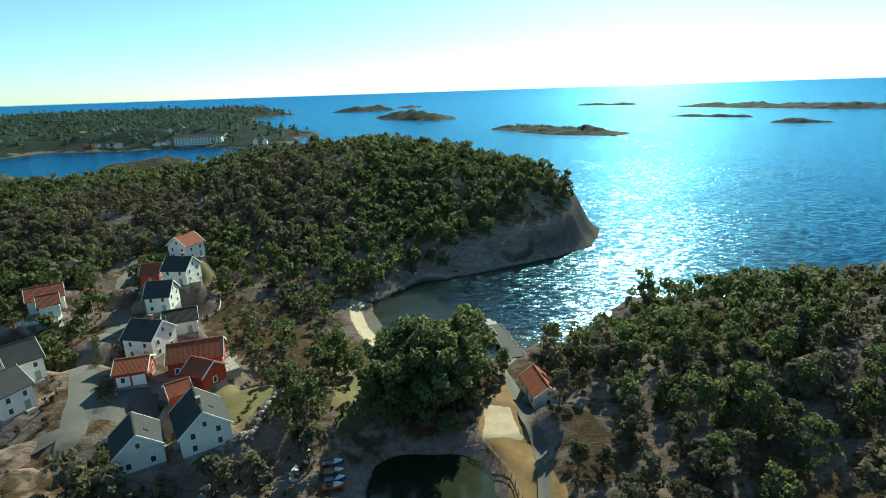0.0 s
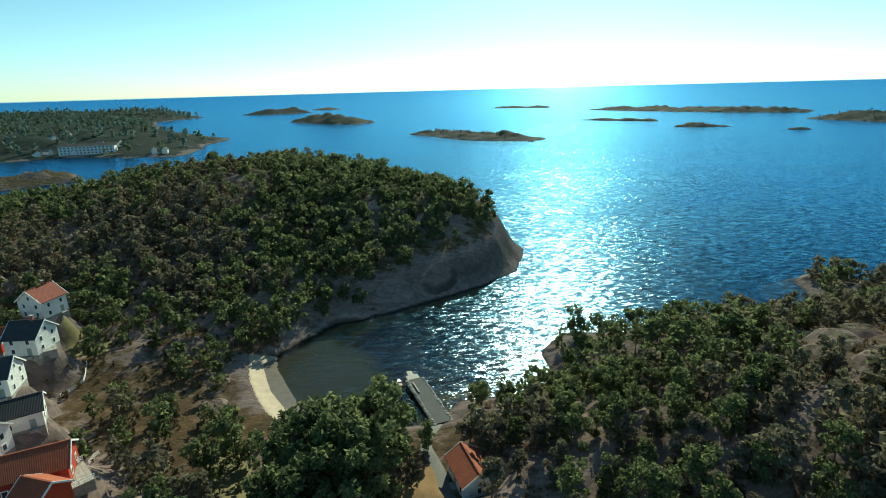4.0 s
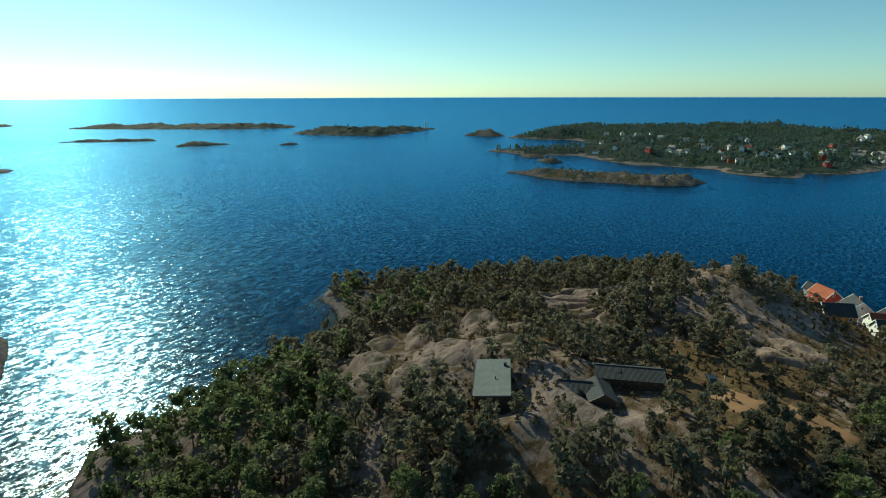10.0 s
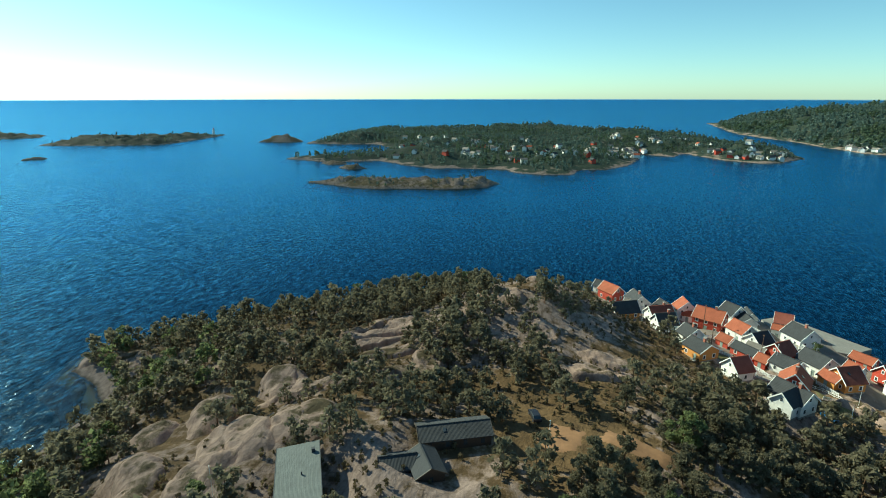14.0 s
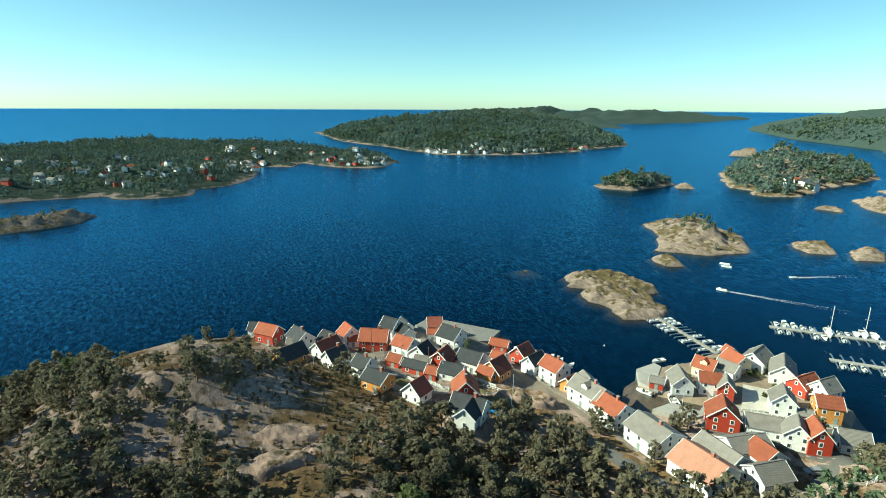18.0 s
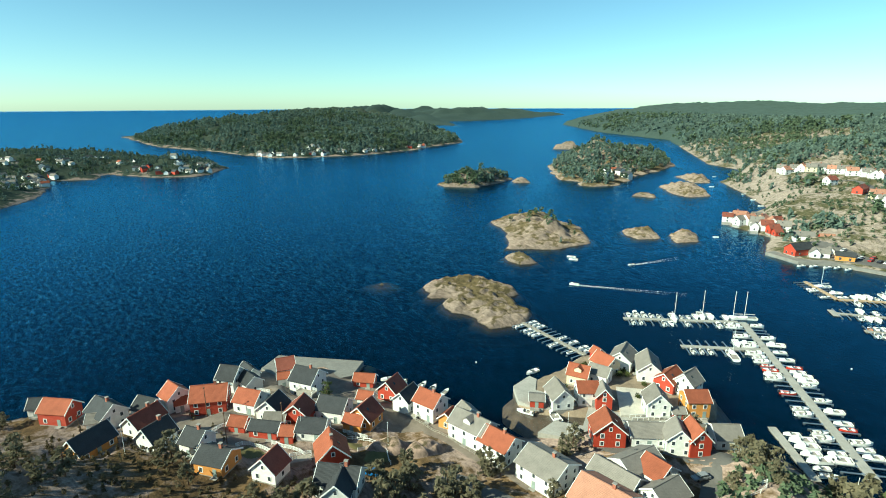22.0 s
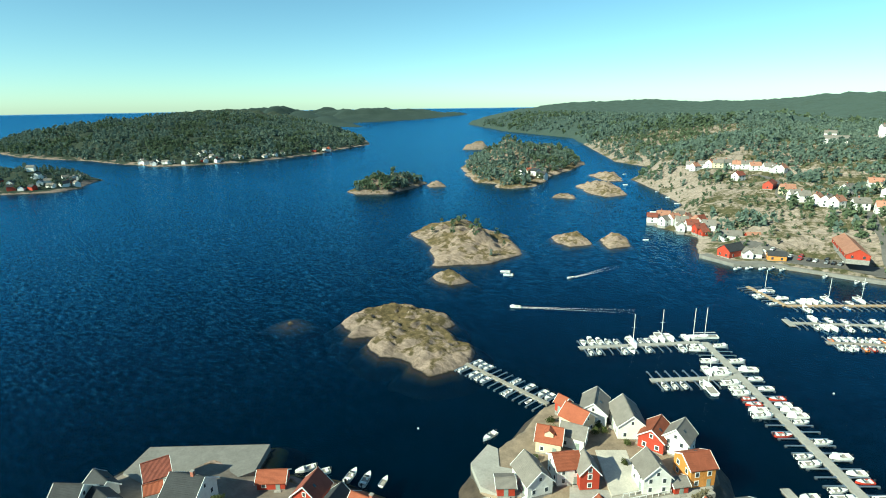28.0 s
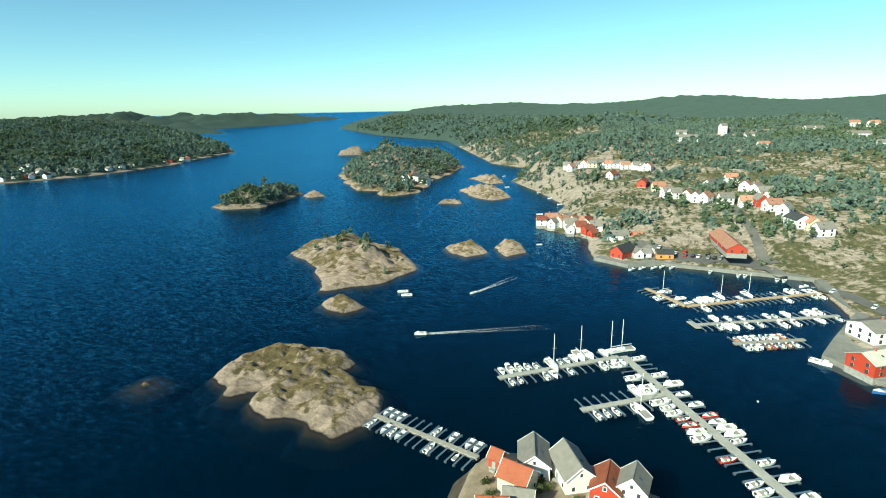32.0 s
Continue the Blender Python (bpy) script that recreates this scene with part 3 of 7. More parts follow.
plan(87.2, -415.8, 10, 10, 6.5, 5, 3, 19.8, "white", "orange")
plan(80.9, -413.2, 110, 9, 6.5, 5, 3, 21.3, "red", "grey")
plan(74.5, -406.8, 30, 10, 7, 5, 3, 19.9, "white", "orange")
plan(69.7, -392.7, 60, 8, 7, 5, 3, 19.9, "white", "grey")
plan(64.8, -380.6, 110, 13, 9, 5, 3, 15.9, "white", "slate")
plan(59.4, -376.2, 110, 10, 7, 5, 3, 15.4, "cream", "orange")
plan(54.9, -366.7, 30, 10, 6.5, 5, 3, 14.2, "white", "grey")
plan(155.8, -492.4, 85, 16, 7, 4, 2.5, 20.5, "red", "maroon")
plan(126.1, -789.2, 5, 12, 9, 6, 3, 43.8, "white", "grey")
plan(119.8, -746.8, 5, 24, 11, 6, 3, 40.2, "white", "grey")
plan(73.7, -856, 30, 8, 8, 13, 3, 42.4, "white", "grey")
plan(42, -849.7, 5, 12, 9, 6, 3, 38.5, "white", "grey")
plan(41.8, -717.2, 15, 12, 9, 6, 3, 34.8, "white", "orange")
plan(-29.3, -876.7, 30, 12, 9, 6, 3, 45.3, "white", "grey")
plan(-41.8, -882.3, 30, 12, 9, 6, 3, 45.1, "white", "grey")
plan(-87, -913.4, 5, 12, 9, 6, 3, 51, "white", "orange")
plan(-71.2, -824, 5, 24, 11, 6, 3, 41.2, "white", "grey")
plan(-107.3, -908, 15, 12, 9, 6, 3, 50.7, "white", "orange")
plan(-75.5, -748.7, 5, 12, 9, 6, 3, 35.4, "white", "grey")
plan(103, -349, 100, 38, 10, 2.6, 3, 9.2, "red", "orange")
plan(68, -219, 35, 16, 10, 4.5, 2.2, 2.2, "red", "cream")
plan(56, -250, 30, 26, 12, 5, 2, 2.4, "white", "grey")
plan(220, -402, 20, 7, 6, 4.5, 2.5, 1.8, "white", "maroon")
plan(210, -396, 70, 6, 6, 4.5, 2.5, 1.8, "white", "grey")
plan(203, -411, 40, 7, 6, 5, 3, 2.4, "cream", "grey")
plan(196, -384, 110, 6, 5, 4, 2.5, 1.8, "white", "grey")
plan(188, -405, 60, 7, 6, 4.5, 3, 2.6, "white", "maroon")
plan(180, -378, 45, 5, 5, 3, 2, 1.8, "red", "maroon")
plan(143, -341, 110, 6, 5, 3.2, 2.2, 2.2, "white", "grey")
plan(149, -333, 110, 6, 5, 3.2, 2.2, 2.2, "white", "grey")


# roads, lawns and other open ground kept free of trees
VILLAGE_ROAD = [(-65, 78), (-69, 86), (-74, 97), (-83, 112), (-88, 128), (-94, 145), (-106, 168), (-112, 190)]
SIDE_ROAD = [(-69, 86), (-80, 80), (-100, 72), (-140, 60)]
COVE_PATH = [(12, 55), (15, 71), (16.5, 83), (15.5, 92), (14.5, 105), (13, 114), (17, 123)]
QUAY_ROAD = [(158, -45), (152, -47), (136, -50), (122, -55), (115, -66), (114.5, -81), (118, -93), (122, -101)]
HARBOUR_ROAD = [(160, -342), (134, -340), (100, -334), (76, -322), (58, -298), (47, -273), (40, -245), (20, -215), (-20, -190)]
HILL_ROAD = [(81, -336), (86, -352), (88, -377), (93, -396), (95, -420), (112, -442), (135, -462), (147, -476), (150, -505), (165, -560), (200, -575)]
for line in (VILLAGE_ROAD, SIDE_ROAD, COVE_PATH, QUAY_ROAD, HARBOUR_ROAD, HILL_ROAD):
    for (ax, ay), (bx, by) in zip(line, line[1:]):
        steps = int(math.hypot(bx - ax, by - ay) / 4) + 1
        for k in range(steps):
            CLEAR.append((ax + (bx - ax) * k / steps, ay + (by - ay) * k / steps, 4.5))
for row in ((22, 200, 8), (35, 211, 8), (48, 219, 8), (60, 228, 9), (68, 242, 9), (70, 256, 8), (8, 193, 6), (40, 228, 5), (-40, 95, 9), (-39, 84, 7), (-26, 112, 9), (-20, 98, 7), (9, 93, 8), (8, 84, 8), (-75, 168, 8), (-4, 84, 11), (-18, 145, 9), (-15, 137, 8), (12, 122, 8),
            (102, 79, 10), (118, 56, 10), (108, 62, 9), (130, 37, 10), (124, 34, 9), (131, 22, 7), (175, 25, 9), (166, 24, 8), (160, 20, 7), (110, 100, 8), (118, 92, 7), (102, 112, 8),
            (205, -20, 20), (185, -35, 18), (225, -20, 20), (165, -50, 10), (130, -80, 16), (104, -90, 6), (-75, 92, 9), (-60, 92, 10), (-78, 112, 8),
            (120, -345, 26), (90, -345, 22), (150, -345, 20), (60, -240, 25), (258, -22, 22), (240, -42, 20), (262, 8, 16), (208, -62, 14), (185, -70, 12), (160, -74, 12), (240, 10, 14), (-14, 72, 12), (0, 62, 12), (-100, 80, 10), (-112, 95, 9), (-96, 64, 9), (-101, 160, 7), (-112, 152, 8), (-118, 128, 8), (-88, 70, 7), (-10, 126, 7), (-30, 142, 6), (-30, 152, 6), (215, -575, 14), (190, -572, 14), (160, -560, 12), (130, -440, 14), (105, -430, 12), (82, -470, 14), (75, -400, 12), (-88, 60, 12), (-74, 62, 7), (160, 28, 9), (168, 88, 9), (158, 82, 8), (176, 92, 8), (150, 72, 6), (222, 40, 6), (200, -430, 26), (185, -460, 26), (215, -480, 28), (190, -510, 26), (225, -530, 24), (160, -420, 22), (172, -484, 24), (240, -570, 18), (150, -445, 18), (238, -50, 13), (228, -54, 10), (-18, 126, 7), (-25, 132, 8), (-31, 140, 7), (-77, 86, 7), (-71, 75, 8), (-79, 80, 7), (121, 125, 8), (127, 115, 9), (117, 97, 9), (105, 115, 8), (101, 99, 8), (123, 81, 8), (123, 90, 8), (141, 109, 8), (141, 96, 8), (186, 88, 7), (193, 77, 7), (132, 120, 7), (111, 106, 8), (180, 3, 11), (172, 12, 10), (140, 50, 6), (146, 40, 6), (150, 26, 5), (143, 12, 5), (150, 60, 5)):
    CLEAR.append(row)
PADS += [(-2, 74, 17, 1.3), (0, 79, 6.5, -1.3), (-8, 80, 6, -1.3), (2, 70, 6, -1.3), (-6, 71, 8, -1.3), (-1, 60, 8, -1.3), (102, 79, 10, 20.5), (116, 56, 9, 21), (127, 38, 9, 19.5), (-72, 96, 10, 9.3), (-86, 122, 6, 9.6), (-80, 106, 6, 9.4),
         (10, 93, 6, 2.6), (15, 105, 6, 2.6), (14, 84, 4, 2.4), (-38, 95, 8, 7.5), (118, -85, 9, 2.2), (118, -68, 7, 3.2), (130, -53, 8, 4), (238, -46, 7, 1.6),
         (120, -342, 16, 2.2), (95, -340, 14, 2.2), (70, -315, 12, 2.2), (55, -285, 12, 2.2), (48, -255, 14, 2.2), (-25, 157, 2.4, 0.5), (-22, 149, 2.4, 0.5), (-18.5, 141, 2.4, 0.5), (-14.5, 134, 2.4, 0.5), (-76, 100, 5, 9.4), (-67, 86, 5, 8.6)]


# ---- sea ----
def sea_mesh(name="water", sink=0.0):
    rings = [0, 60, 120, 200, 300, 450, 650, 900, 1300, 1800, 2400, 3000, 3300, 3600, 3900, 4200, 4500, 4700, 4880]
    sectors = 120
    verts, faces = [(75, 5, -sink)], []
    for r in rings[1:]:
        z = 57 * max(0, (r - 2300) / 2580) ** 2.3
        for k in range(sectors):
            a = 2 * math.pi * k / sectors
            verts.append((75 + r * math.cos(a), 5 + r * math.sin(a), z - sink))
    tris = [(0, 1 + k, 1 + (k + 1) % sectors, 1 + (k + 1) % sectors) for k in range(sectors)]
    me = bpy.data.meshes.new(name)
    for n in range(len(rings) - 2):
        a, b = 1 + n * sectors, 1 + (n + 1) * sectors
        for k in range(sectors):
            q = (k + 1) % sectors
            faces.append((a + k, b + k, b + q, a + q))
    me.from_pydata(verts, [], [t[:3] for t in tris] + faces)
    me.materials.append(SEABED if sink else WATER)
    for p in me.polygons:
        p.use_smooth = True
    return me


tagged(new("water", sea_mesh()), "deep blue rippled sea glittering under the sun", "sea", kind="structure")
bed = sea_mesh("seabed", 5.4)
tagged(new("seabed", bed), "dark sea floor far below the surface", "sea floor", kind="structure")

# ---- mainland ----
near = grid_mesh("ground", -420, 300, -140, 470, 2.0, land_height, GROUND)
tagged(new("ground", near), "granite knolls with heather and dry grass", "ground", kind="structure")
south = grid_mesh("ground_south", -420, 720, -1150, -140, 4.0, land_height, SOUTH)
tagged(new("ground_south", south), "rocky wooded shore across the harbour", "ground", kind="structure")
west = grid_mesh("ground_west", -1200, -420, -1150, 470, 20.0, land_height, SOUTH)
tagged(new("ground_west", west), "wooded hills inland", "ground", kind="structure")


def canopy_height(base, x, y, seed):
    return base + 3.5 + 9.0 * np.abs(fbm(x, y, 44, 3, seed)) + 5.0 * vnoise(x, y, 21, seed + 7)


def far_land_height(x, y):
    h = land_height(x, y)
    return np.where(h > 3, h + (canopy_height(h, x, y, 51) - h) * ease((-y - 1140) / 160), h)


# the canopy's bluish cast is distance haze painted into the foliage
HAZYCANOPY = leaf_material("far_forest_canopy", (0.024, 0.037, 0.034), (0.048, 0.067, 0.058), 0.0)
backm = grid_mesh("backdrop_south", -1200, 2300, -4300, -1150, 14.0, far_land_height, HAZYCANOPY)
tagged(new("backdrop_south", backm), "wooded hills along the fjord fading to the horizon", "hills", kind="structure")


def island_height(poly, top, wave, seed, shore=1.2, noise_m=1.0, shelf=0.8, bumps=()):
    def height(x, y):
        d = inside_distance(poly, x, y)
        far_hills = bumps_at(bumps, x, y) * ease(d / 160)
        d = d + fbm(x, y, wave * 0.8, 4, seed) * min(wave * 0.2, 9) + fbm(x, y, 14, 3, seed + 2) * 2.4
        dome = ease(d / wave)
        rough = np.abs(fbm(x, y, wave * 0.6, 4, seed + 5)) * 0.9 + 0.35 + 0.4 * fbm(x, y, wave * 1.2, 2, seed + 9)
        ledge = np.abs(fbm(x, y, 7, 3, seed + 13)) * 1.6 - 0.9 * ease(1 - np.abs(fbm(x * 0.5 + y * 0.3, y - x * 0.3, 9, 2, seed + 23)) * 8) + np.abs(fbm(x + y, x - y, 16, 3, seed + 19)) * 1.5
        return np.where(d > 0, shore * ease(d / 1.5) + ease(d / 6) * ledge + top * dome * rough * noise_m + far_hills, np.maximum(d * shelf, -6))
    return height


ISLES = {}


def island(label, poly, top, step, wave, seed, mat=ISLAND, canopy=0.0, shelf=0.8, bumps=()):
    h = island_height(poly, top, wave, seed, shelf=shelf, bumps=bumps)
    base = h
    if canopy:
        def h2(x, y):
            z = base(x, y)
            return np.where(z > 2.2, z + canopy * (0.4 + np.abs(fbm(x, y, 24, 3, seed + 31)) * 1.6) * ease((z - 2.2) / 2), z)
        h = h2
    xs, ys = [p[0] for p in poly], [p[1] for p in poly]
    m = 8 + step
    me = grid_mesh("island", min(xs) - m, max(xs) + m, min(ys) - m, max(ys) + m, step, h, mat, -5)
    ob = tagged(new("island", me), label, "island", "islands of the bay")
    ISLES[seed] = (poly, base)
    return ob


BARE = "bare rounded granite islet with dry grass"
island(BARE + " beside the boat jetty", [(273.2, -140.2), (274.8, -148.8), (275.2, -154.2), (274.3, -162.0), (269.9, -170.0), (259.8, -171.1), (248.9, -173.0), (241.8, -171.1), (234.0, -165.4), (234.3, -159.4), (227.1, -156.3), (224.4, -150.3), (217.0, -151.9), (213.9, -147.6), (211.1, -140.6), (211.7, -132.9), (215.8, -125.6), (224.5, -125.3), (227.0, -127.9), (231.8, -128.8), (235.1, -127.0), (238.9, -124.3), (245.9, -127.3), (250.6, -132.6), (251.7, -137.6), (255.0, -135.3), (257.8, -130.9), (262.8, -131.2), (265.9, -135.7)], 3.0, 0.7, 9, 101, shelf=0.7)
island("granite islet with a clump of pines on top", [(351, -282), (320, -262), (291, -229), (272, -243), (258, -279), (289, -311), (340, -335), (356, -310)], 10, 1.2, 26, 102)
island("dark rock awash with a shoal round it", [(292.6, -129.6), (290, -129), (290.4, -126.6), (293, -127)], 0.3, 0.5, 3, 133, shelf=0.3)
island("low flat granite skerry", [(282, -211), (264, -206), (259, -216), (277, -226)], 4, 1.0, 8, 103)
island("granite islet wooded on its crest", [(509, -385), (479, -403), (485, -450), (497, -489), (540, -500), (545, -438), (530, -395)], 12, 2.2, 26, 104)
island("small bare granite skerry", [(473, -463), (463, -478), (474, -490), (486, -476)], 5, 1.5, 9, 105)
island("wooded island with granite shores", [(518, -598), (481, -549), (450, -523), (423, -525), (410, -500), (391, -499), (381, -530), (396, -597), (406, -690), (418, -770), (441, -815), (492, -892), (570, -905), (625, -825), (590, -710), (553, -645)], 30, 4.0, 60, 106)
island("low double skerry of pale granite", [(267, -325), (244, -308), (234, -322), (252, -345)], 3.2, 1.0, 9, 107)
island("low double skerry of pale granite", [(234, -336), (222, -318), (212, -330), (222, -350), (236, -352)], 3.2, 1.0, 9, 108)
island("long low granite skerry by the far shore", [(342, -554), (310, -515), (290, -502), (278, -525), (300, -570), (330, -580)], 7, 1.6, 14, 109)
island("low granite skerry by the far shore", [(367, -652), (330, -608), (312, -620), (330, -660)], 7, 2.0, 16, 110)
island("small bare granite skerry", [(333, -472), (313, -477), (316, -490), (334, -487)], 4, 1.3, 8, 111)
island("small rocky island in the fjord", [(727, -905), (681, -928), (700, -975), (750, -970)], 14, 4.0, 26, 112, canopy=4)
island("long low granite island with low scrub", [(538, 285), (512, 215), (522, 150), (536, 107), (569, 92), (590, 112), (572, 190), (556, 262)], 6, 2.0, 18, 113)
island("low skerry of pale granite", [(655, 300), (640, 280), (652, 262), (668, 285)], 4, 2.5, 10, 114)
island("low skerry of pale granite", [(690, 340), (676, 320), (690, 300), (706, 325)], 4, 2.5, 10, 115)
island("low rock awash in the sound", [(650, 760), (634, 752), (650, 734), (664, 738)], 3, 2.5, 9, 116)
island("rocky island with sparse scrub", [(88, 930), (149, 790), (234, 726), (262, 760), (215, 850), (150, 940)], 10, 4.0, 30, 117, HAZYGROUND)
island("wooded rocky island far out", [(-181, 1463), (-80, 1310), (0, 1255), (50, 1320), (-60, 1470)], 26, 9.0, 60, 118, HAZYGROUND, canopy=4)
island("rocky island on the horizon", [(-388, 2002), (-278, 2012), (-150, 2070), (-200, 2180), (-380, 2120)], 26, 14.0, 60, 119, HAZYGROUND)
island("low skerries on the horizon", [(-160, 2274), (-72, 2324), (-60, 2400), (-180, 2360)], 12, 14.0, 40, 120)
island("thin line of skerries on the horizon", [(479, 1914), (630, 1798), (660, 1840), (500, 1960)], 7, 9.0, 24, 121)
island("long low barren island", [(667, 1553), (740, 1400), (860, 1210), (985, 1105), (1040, 1150), (900, 1370), (760, 1560)], 10, 6.0, 30, 122, HAZYGROUND)
island("thin flat skerry far out", [(458, 1135), (500, 1078), (575, 1008), (585, 1025), (510, 1105)], 5, 4.0, 14, 123)
island("thin flat skerry far out", [(525, 875), (560, 845), (604, 838), (590, 865), (550, 890)], 6, 4.0, 14, 124)
island("grassy island with a lighthouse at its end", [(828, 940), (858, 800), (890, 738), (1000, 742), (1133, 772), (1060, 850), (930, 960)], 12, 5.0, 32, 125, HAZYGROUND)
island("low wooded island beside the sound", [(975, 597), (982, 550), (995, 511), (1040, 540), (1030, 600)], 12, 6.0, 26, 126, canopy=3)
TOWN = [(727, 412), (716, 371), (708, 325), (729, 275), (694, 233), (668, 183), (677, 150), (676, 96), (650, 81), (640, 50), (649, 20), (690, 10), (700, -20), (758, -54),
        (800, -70), (890, -82), (880, -100), (857, -126), (915, -150), (868, -166), (834, -178), (802, -222), (814, -251), (869, -292), (969, -312), (1000, -270),
        (1120, -270), (1260, -230), (1420, -140), (1480, 100), (1369, 491), (1150, 510), (969, 491), (962, 420), (979, 360), (904, 300), (850, 305), (790, 345), (765, 400)]
island("wide wooded island with a white village", TOWN, 16, 8.0, 70, 127, HAZYGROUND)
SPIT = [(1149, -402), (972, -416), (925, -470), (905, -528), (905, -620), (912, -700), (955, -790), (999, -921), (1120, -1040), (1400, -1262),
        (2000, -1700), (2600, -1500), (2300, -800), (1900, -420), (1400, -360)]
island("long pine-wooded island along the fjord", SPIT, 26, 9.0, 110, 128, HAZYGROUND, bumps=[(1500, -650, 24, 320, 200, 0), (1850, -1050, 46, 420, 300, -30), (2250, -1400, 50, 350, 260, 0)])
island("wooded shore at the end of the fjord", [(1750, -1680), (2143, -2017), (2086, -2533), (2196, -3368), (3300, -3200), (3600, -1500)], 88, 30.0, 300, 129, HAZYCANOPY, canopy=6)
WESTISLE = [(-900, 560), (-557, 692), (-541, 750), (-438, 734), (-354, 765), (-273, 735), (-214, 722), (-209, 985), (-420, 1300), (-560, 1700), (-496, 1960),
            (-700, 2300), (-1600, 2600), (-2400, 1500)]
island("wooded coast with a white hotel across the inlet", WESTISLE, 26, 12.0, 120, 130, HAZYGROUND)
island("low rocky islet with scrub in the inlet", [(-317, 488), (-251, 552), (-275, 600), (-350, 560)], 9, 3.5, 22, 131)
island("low rocky islet in the inlet", [(-400, 440), (-366, 466), (-380, 500), (-430, 470)], 7, 3.5, 18, 132)
PAVED = simple("pale_paving_and_gravel", (0.25, 0.19, 0.135), 0.95, 0.35, 0.35)
ISLET = [(176, -92), (172, -87), (166, -86.5), (160, -91), (152, -97.5), (146, -101.5), (138, -105), (131, -114), (127, -122), (130, -131), (138, -134), (148, -138),
         (158, -138), (166, -136), (173, -134), (176, -126), (175, -114), (177, -102)]



def islet_height(x, y):
    d = inside_distance(ISLET, x, y)
    return np.where(d > 0, 1.5 * ease(d / 0.8) + 0.6 * ease((d - 6) / 10), np.maximum(d * 1.2, -6))


tagged(new("island", grid_mesh("island", 122, 186, -160, -80, 0.8, islet_height, PAVED)), "small island crowded with wooden boathouses", "island", "islands of the bay")


# ---- trees ----
def leaf_cloud(blobs, count, size, rng, flat=0.7):
    """Small three-cornered leaf tufts spread through rounded clumps: verts and faces."""
    w = np.array([b[3] ** 2 for b in blobs])
    pick = rng.choice(len(blobs), count, p=w / w.sum())
    c = np.array([b[:3] for b in blobs])[pick]
    r = np.array([b[3] for b in blobs])[pick]
    v = rng.normal(size=(count, 3))
    v /= np.linalg.norm(v, axis=1)[:, None]
    rad = r * rng.uniform(0.55, 1.08, count)
    p = c + v * rad[:, None] * np.array([1, 1, flat])
    out = v * 0.6 + rng.normal(size=(count, 3)) * 0.8
    out[:, 2] += 0.35
    out /= np.linalg.norm(out, axis=1)[:, None]
    a = np.cross(out, rng.normal(size=(count, 3)))
    a /= np.linalg.norm(a, axis=1)[:, None] + 1e-9
    b = np.cross(out, a)
    s = size * rng.uniform(0.6, 1.4, count)[:, None]
    tri = np.stack([p + a * s, p - a * s * 0.6 + b * s * 0.9, p - a * s * 0.5 - b * s * 0.9], 1)
    return tri.reshape(-1, 3), np.arange(count * 3).reshape(-1, 3)


def trunk_cloud(height, radius, lean, limbs, rng):
    verts, faces = [], []

    def tube(a, b, ra, rb, sides=5):
        a, b = np.array(a, float), np.array(b, float)
        d = (b - a) / (np.linalg.norm(b - a) + 1e-9)
        u = np.cross(d, [0.3, 0.9, 0.1])
        u /= np.linalg.norm(u)
        w = np.cross(d, u)
        base = len(verts)
        for q, r in ((a, ra), (b, rb)):
            for k in range(sides):
                t = 2 * math.pi * k / sides
                verts.append(q + r * (math.cos(t) * u + math.sin(t) * w))
        for k in range(sides):
            n = (k + 1) % sides
            faces.append((base + k, base + n, base + sides + n))
            faces.append((base + k, base + sides + n, base + sides + k))
    top = np.array([lean[0], lean[1], height])
    mid = top * 0.5 + np.array([rng.uniform(-0.2, 0.2), rng.uniform(-0.2, 0.2), 0])
    tube((0, 0, -0.6), mid, radius, radius * 0.7)
    tube(mid, top, radius * 0.7, radius * 0.2)
    for tip in limbs:
        s = rng.uniform(0.45, 0.8)
        tube(top * s, tip, radius * 0.3, radius * 0.08, 3)
    return np.array(verts), np.array(faces)


def tree_shape(kind, seed, leaves, size):
    rng = np.random.RandomState(seed)
    blobs = []
    if kind == "pine":
        h = rng.uniform(6.6, 8.8)
        lean = rng.uniform(-0.5, 0.5, 2)
        for k in range(rng.randint(30, 36)):
            z = h * rng.uniform(0.07, 1.0)
            reach = 3.2 * (1.05 - 0.75 * (z / h) ** 2.2)
            a = rng.uniform(0, 6.28)
            q = rng.uniform(0.15, 1) * reach
            blobs.append((lean[0] * z / h + q * math.cos(a), lean[1] * z / h + q * math.sin(a), z, rng.uniform(0.5, 0.95)))
        flat = 0.6
    else:
        h = rng.uniform(7.0, 9.3)
        lean = rng.uniform(-0.3, 0.3, 2)
        for k in range(rng.randint(20, 26)):
            z = h * rng.uniform(0.1, 0.96)
            reach = 3.0 * math.sqrt(max(0.06, 1 - ((z / h - 0.5) / 0.52) ** 2))
            a = rng.uniform(0, 6.28)
            q = rng.uniform(0.2, 1) * reach
            blobs.append((q * math.cos(a), q * math.sin(a), z, rng.uniform(0.6, 1.15)))
        flat = 0.9
    crown = leaf_cloud(blobs, leaves, size, rng, flat)
    trunk = trunk_cloud(h * 0.9, 0.17, lean, [b[:3] for b in blobs[:5]], rng)
    return crown, trunk


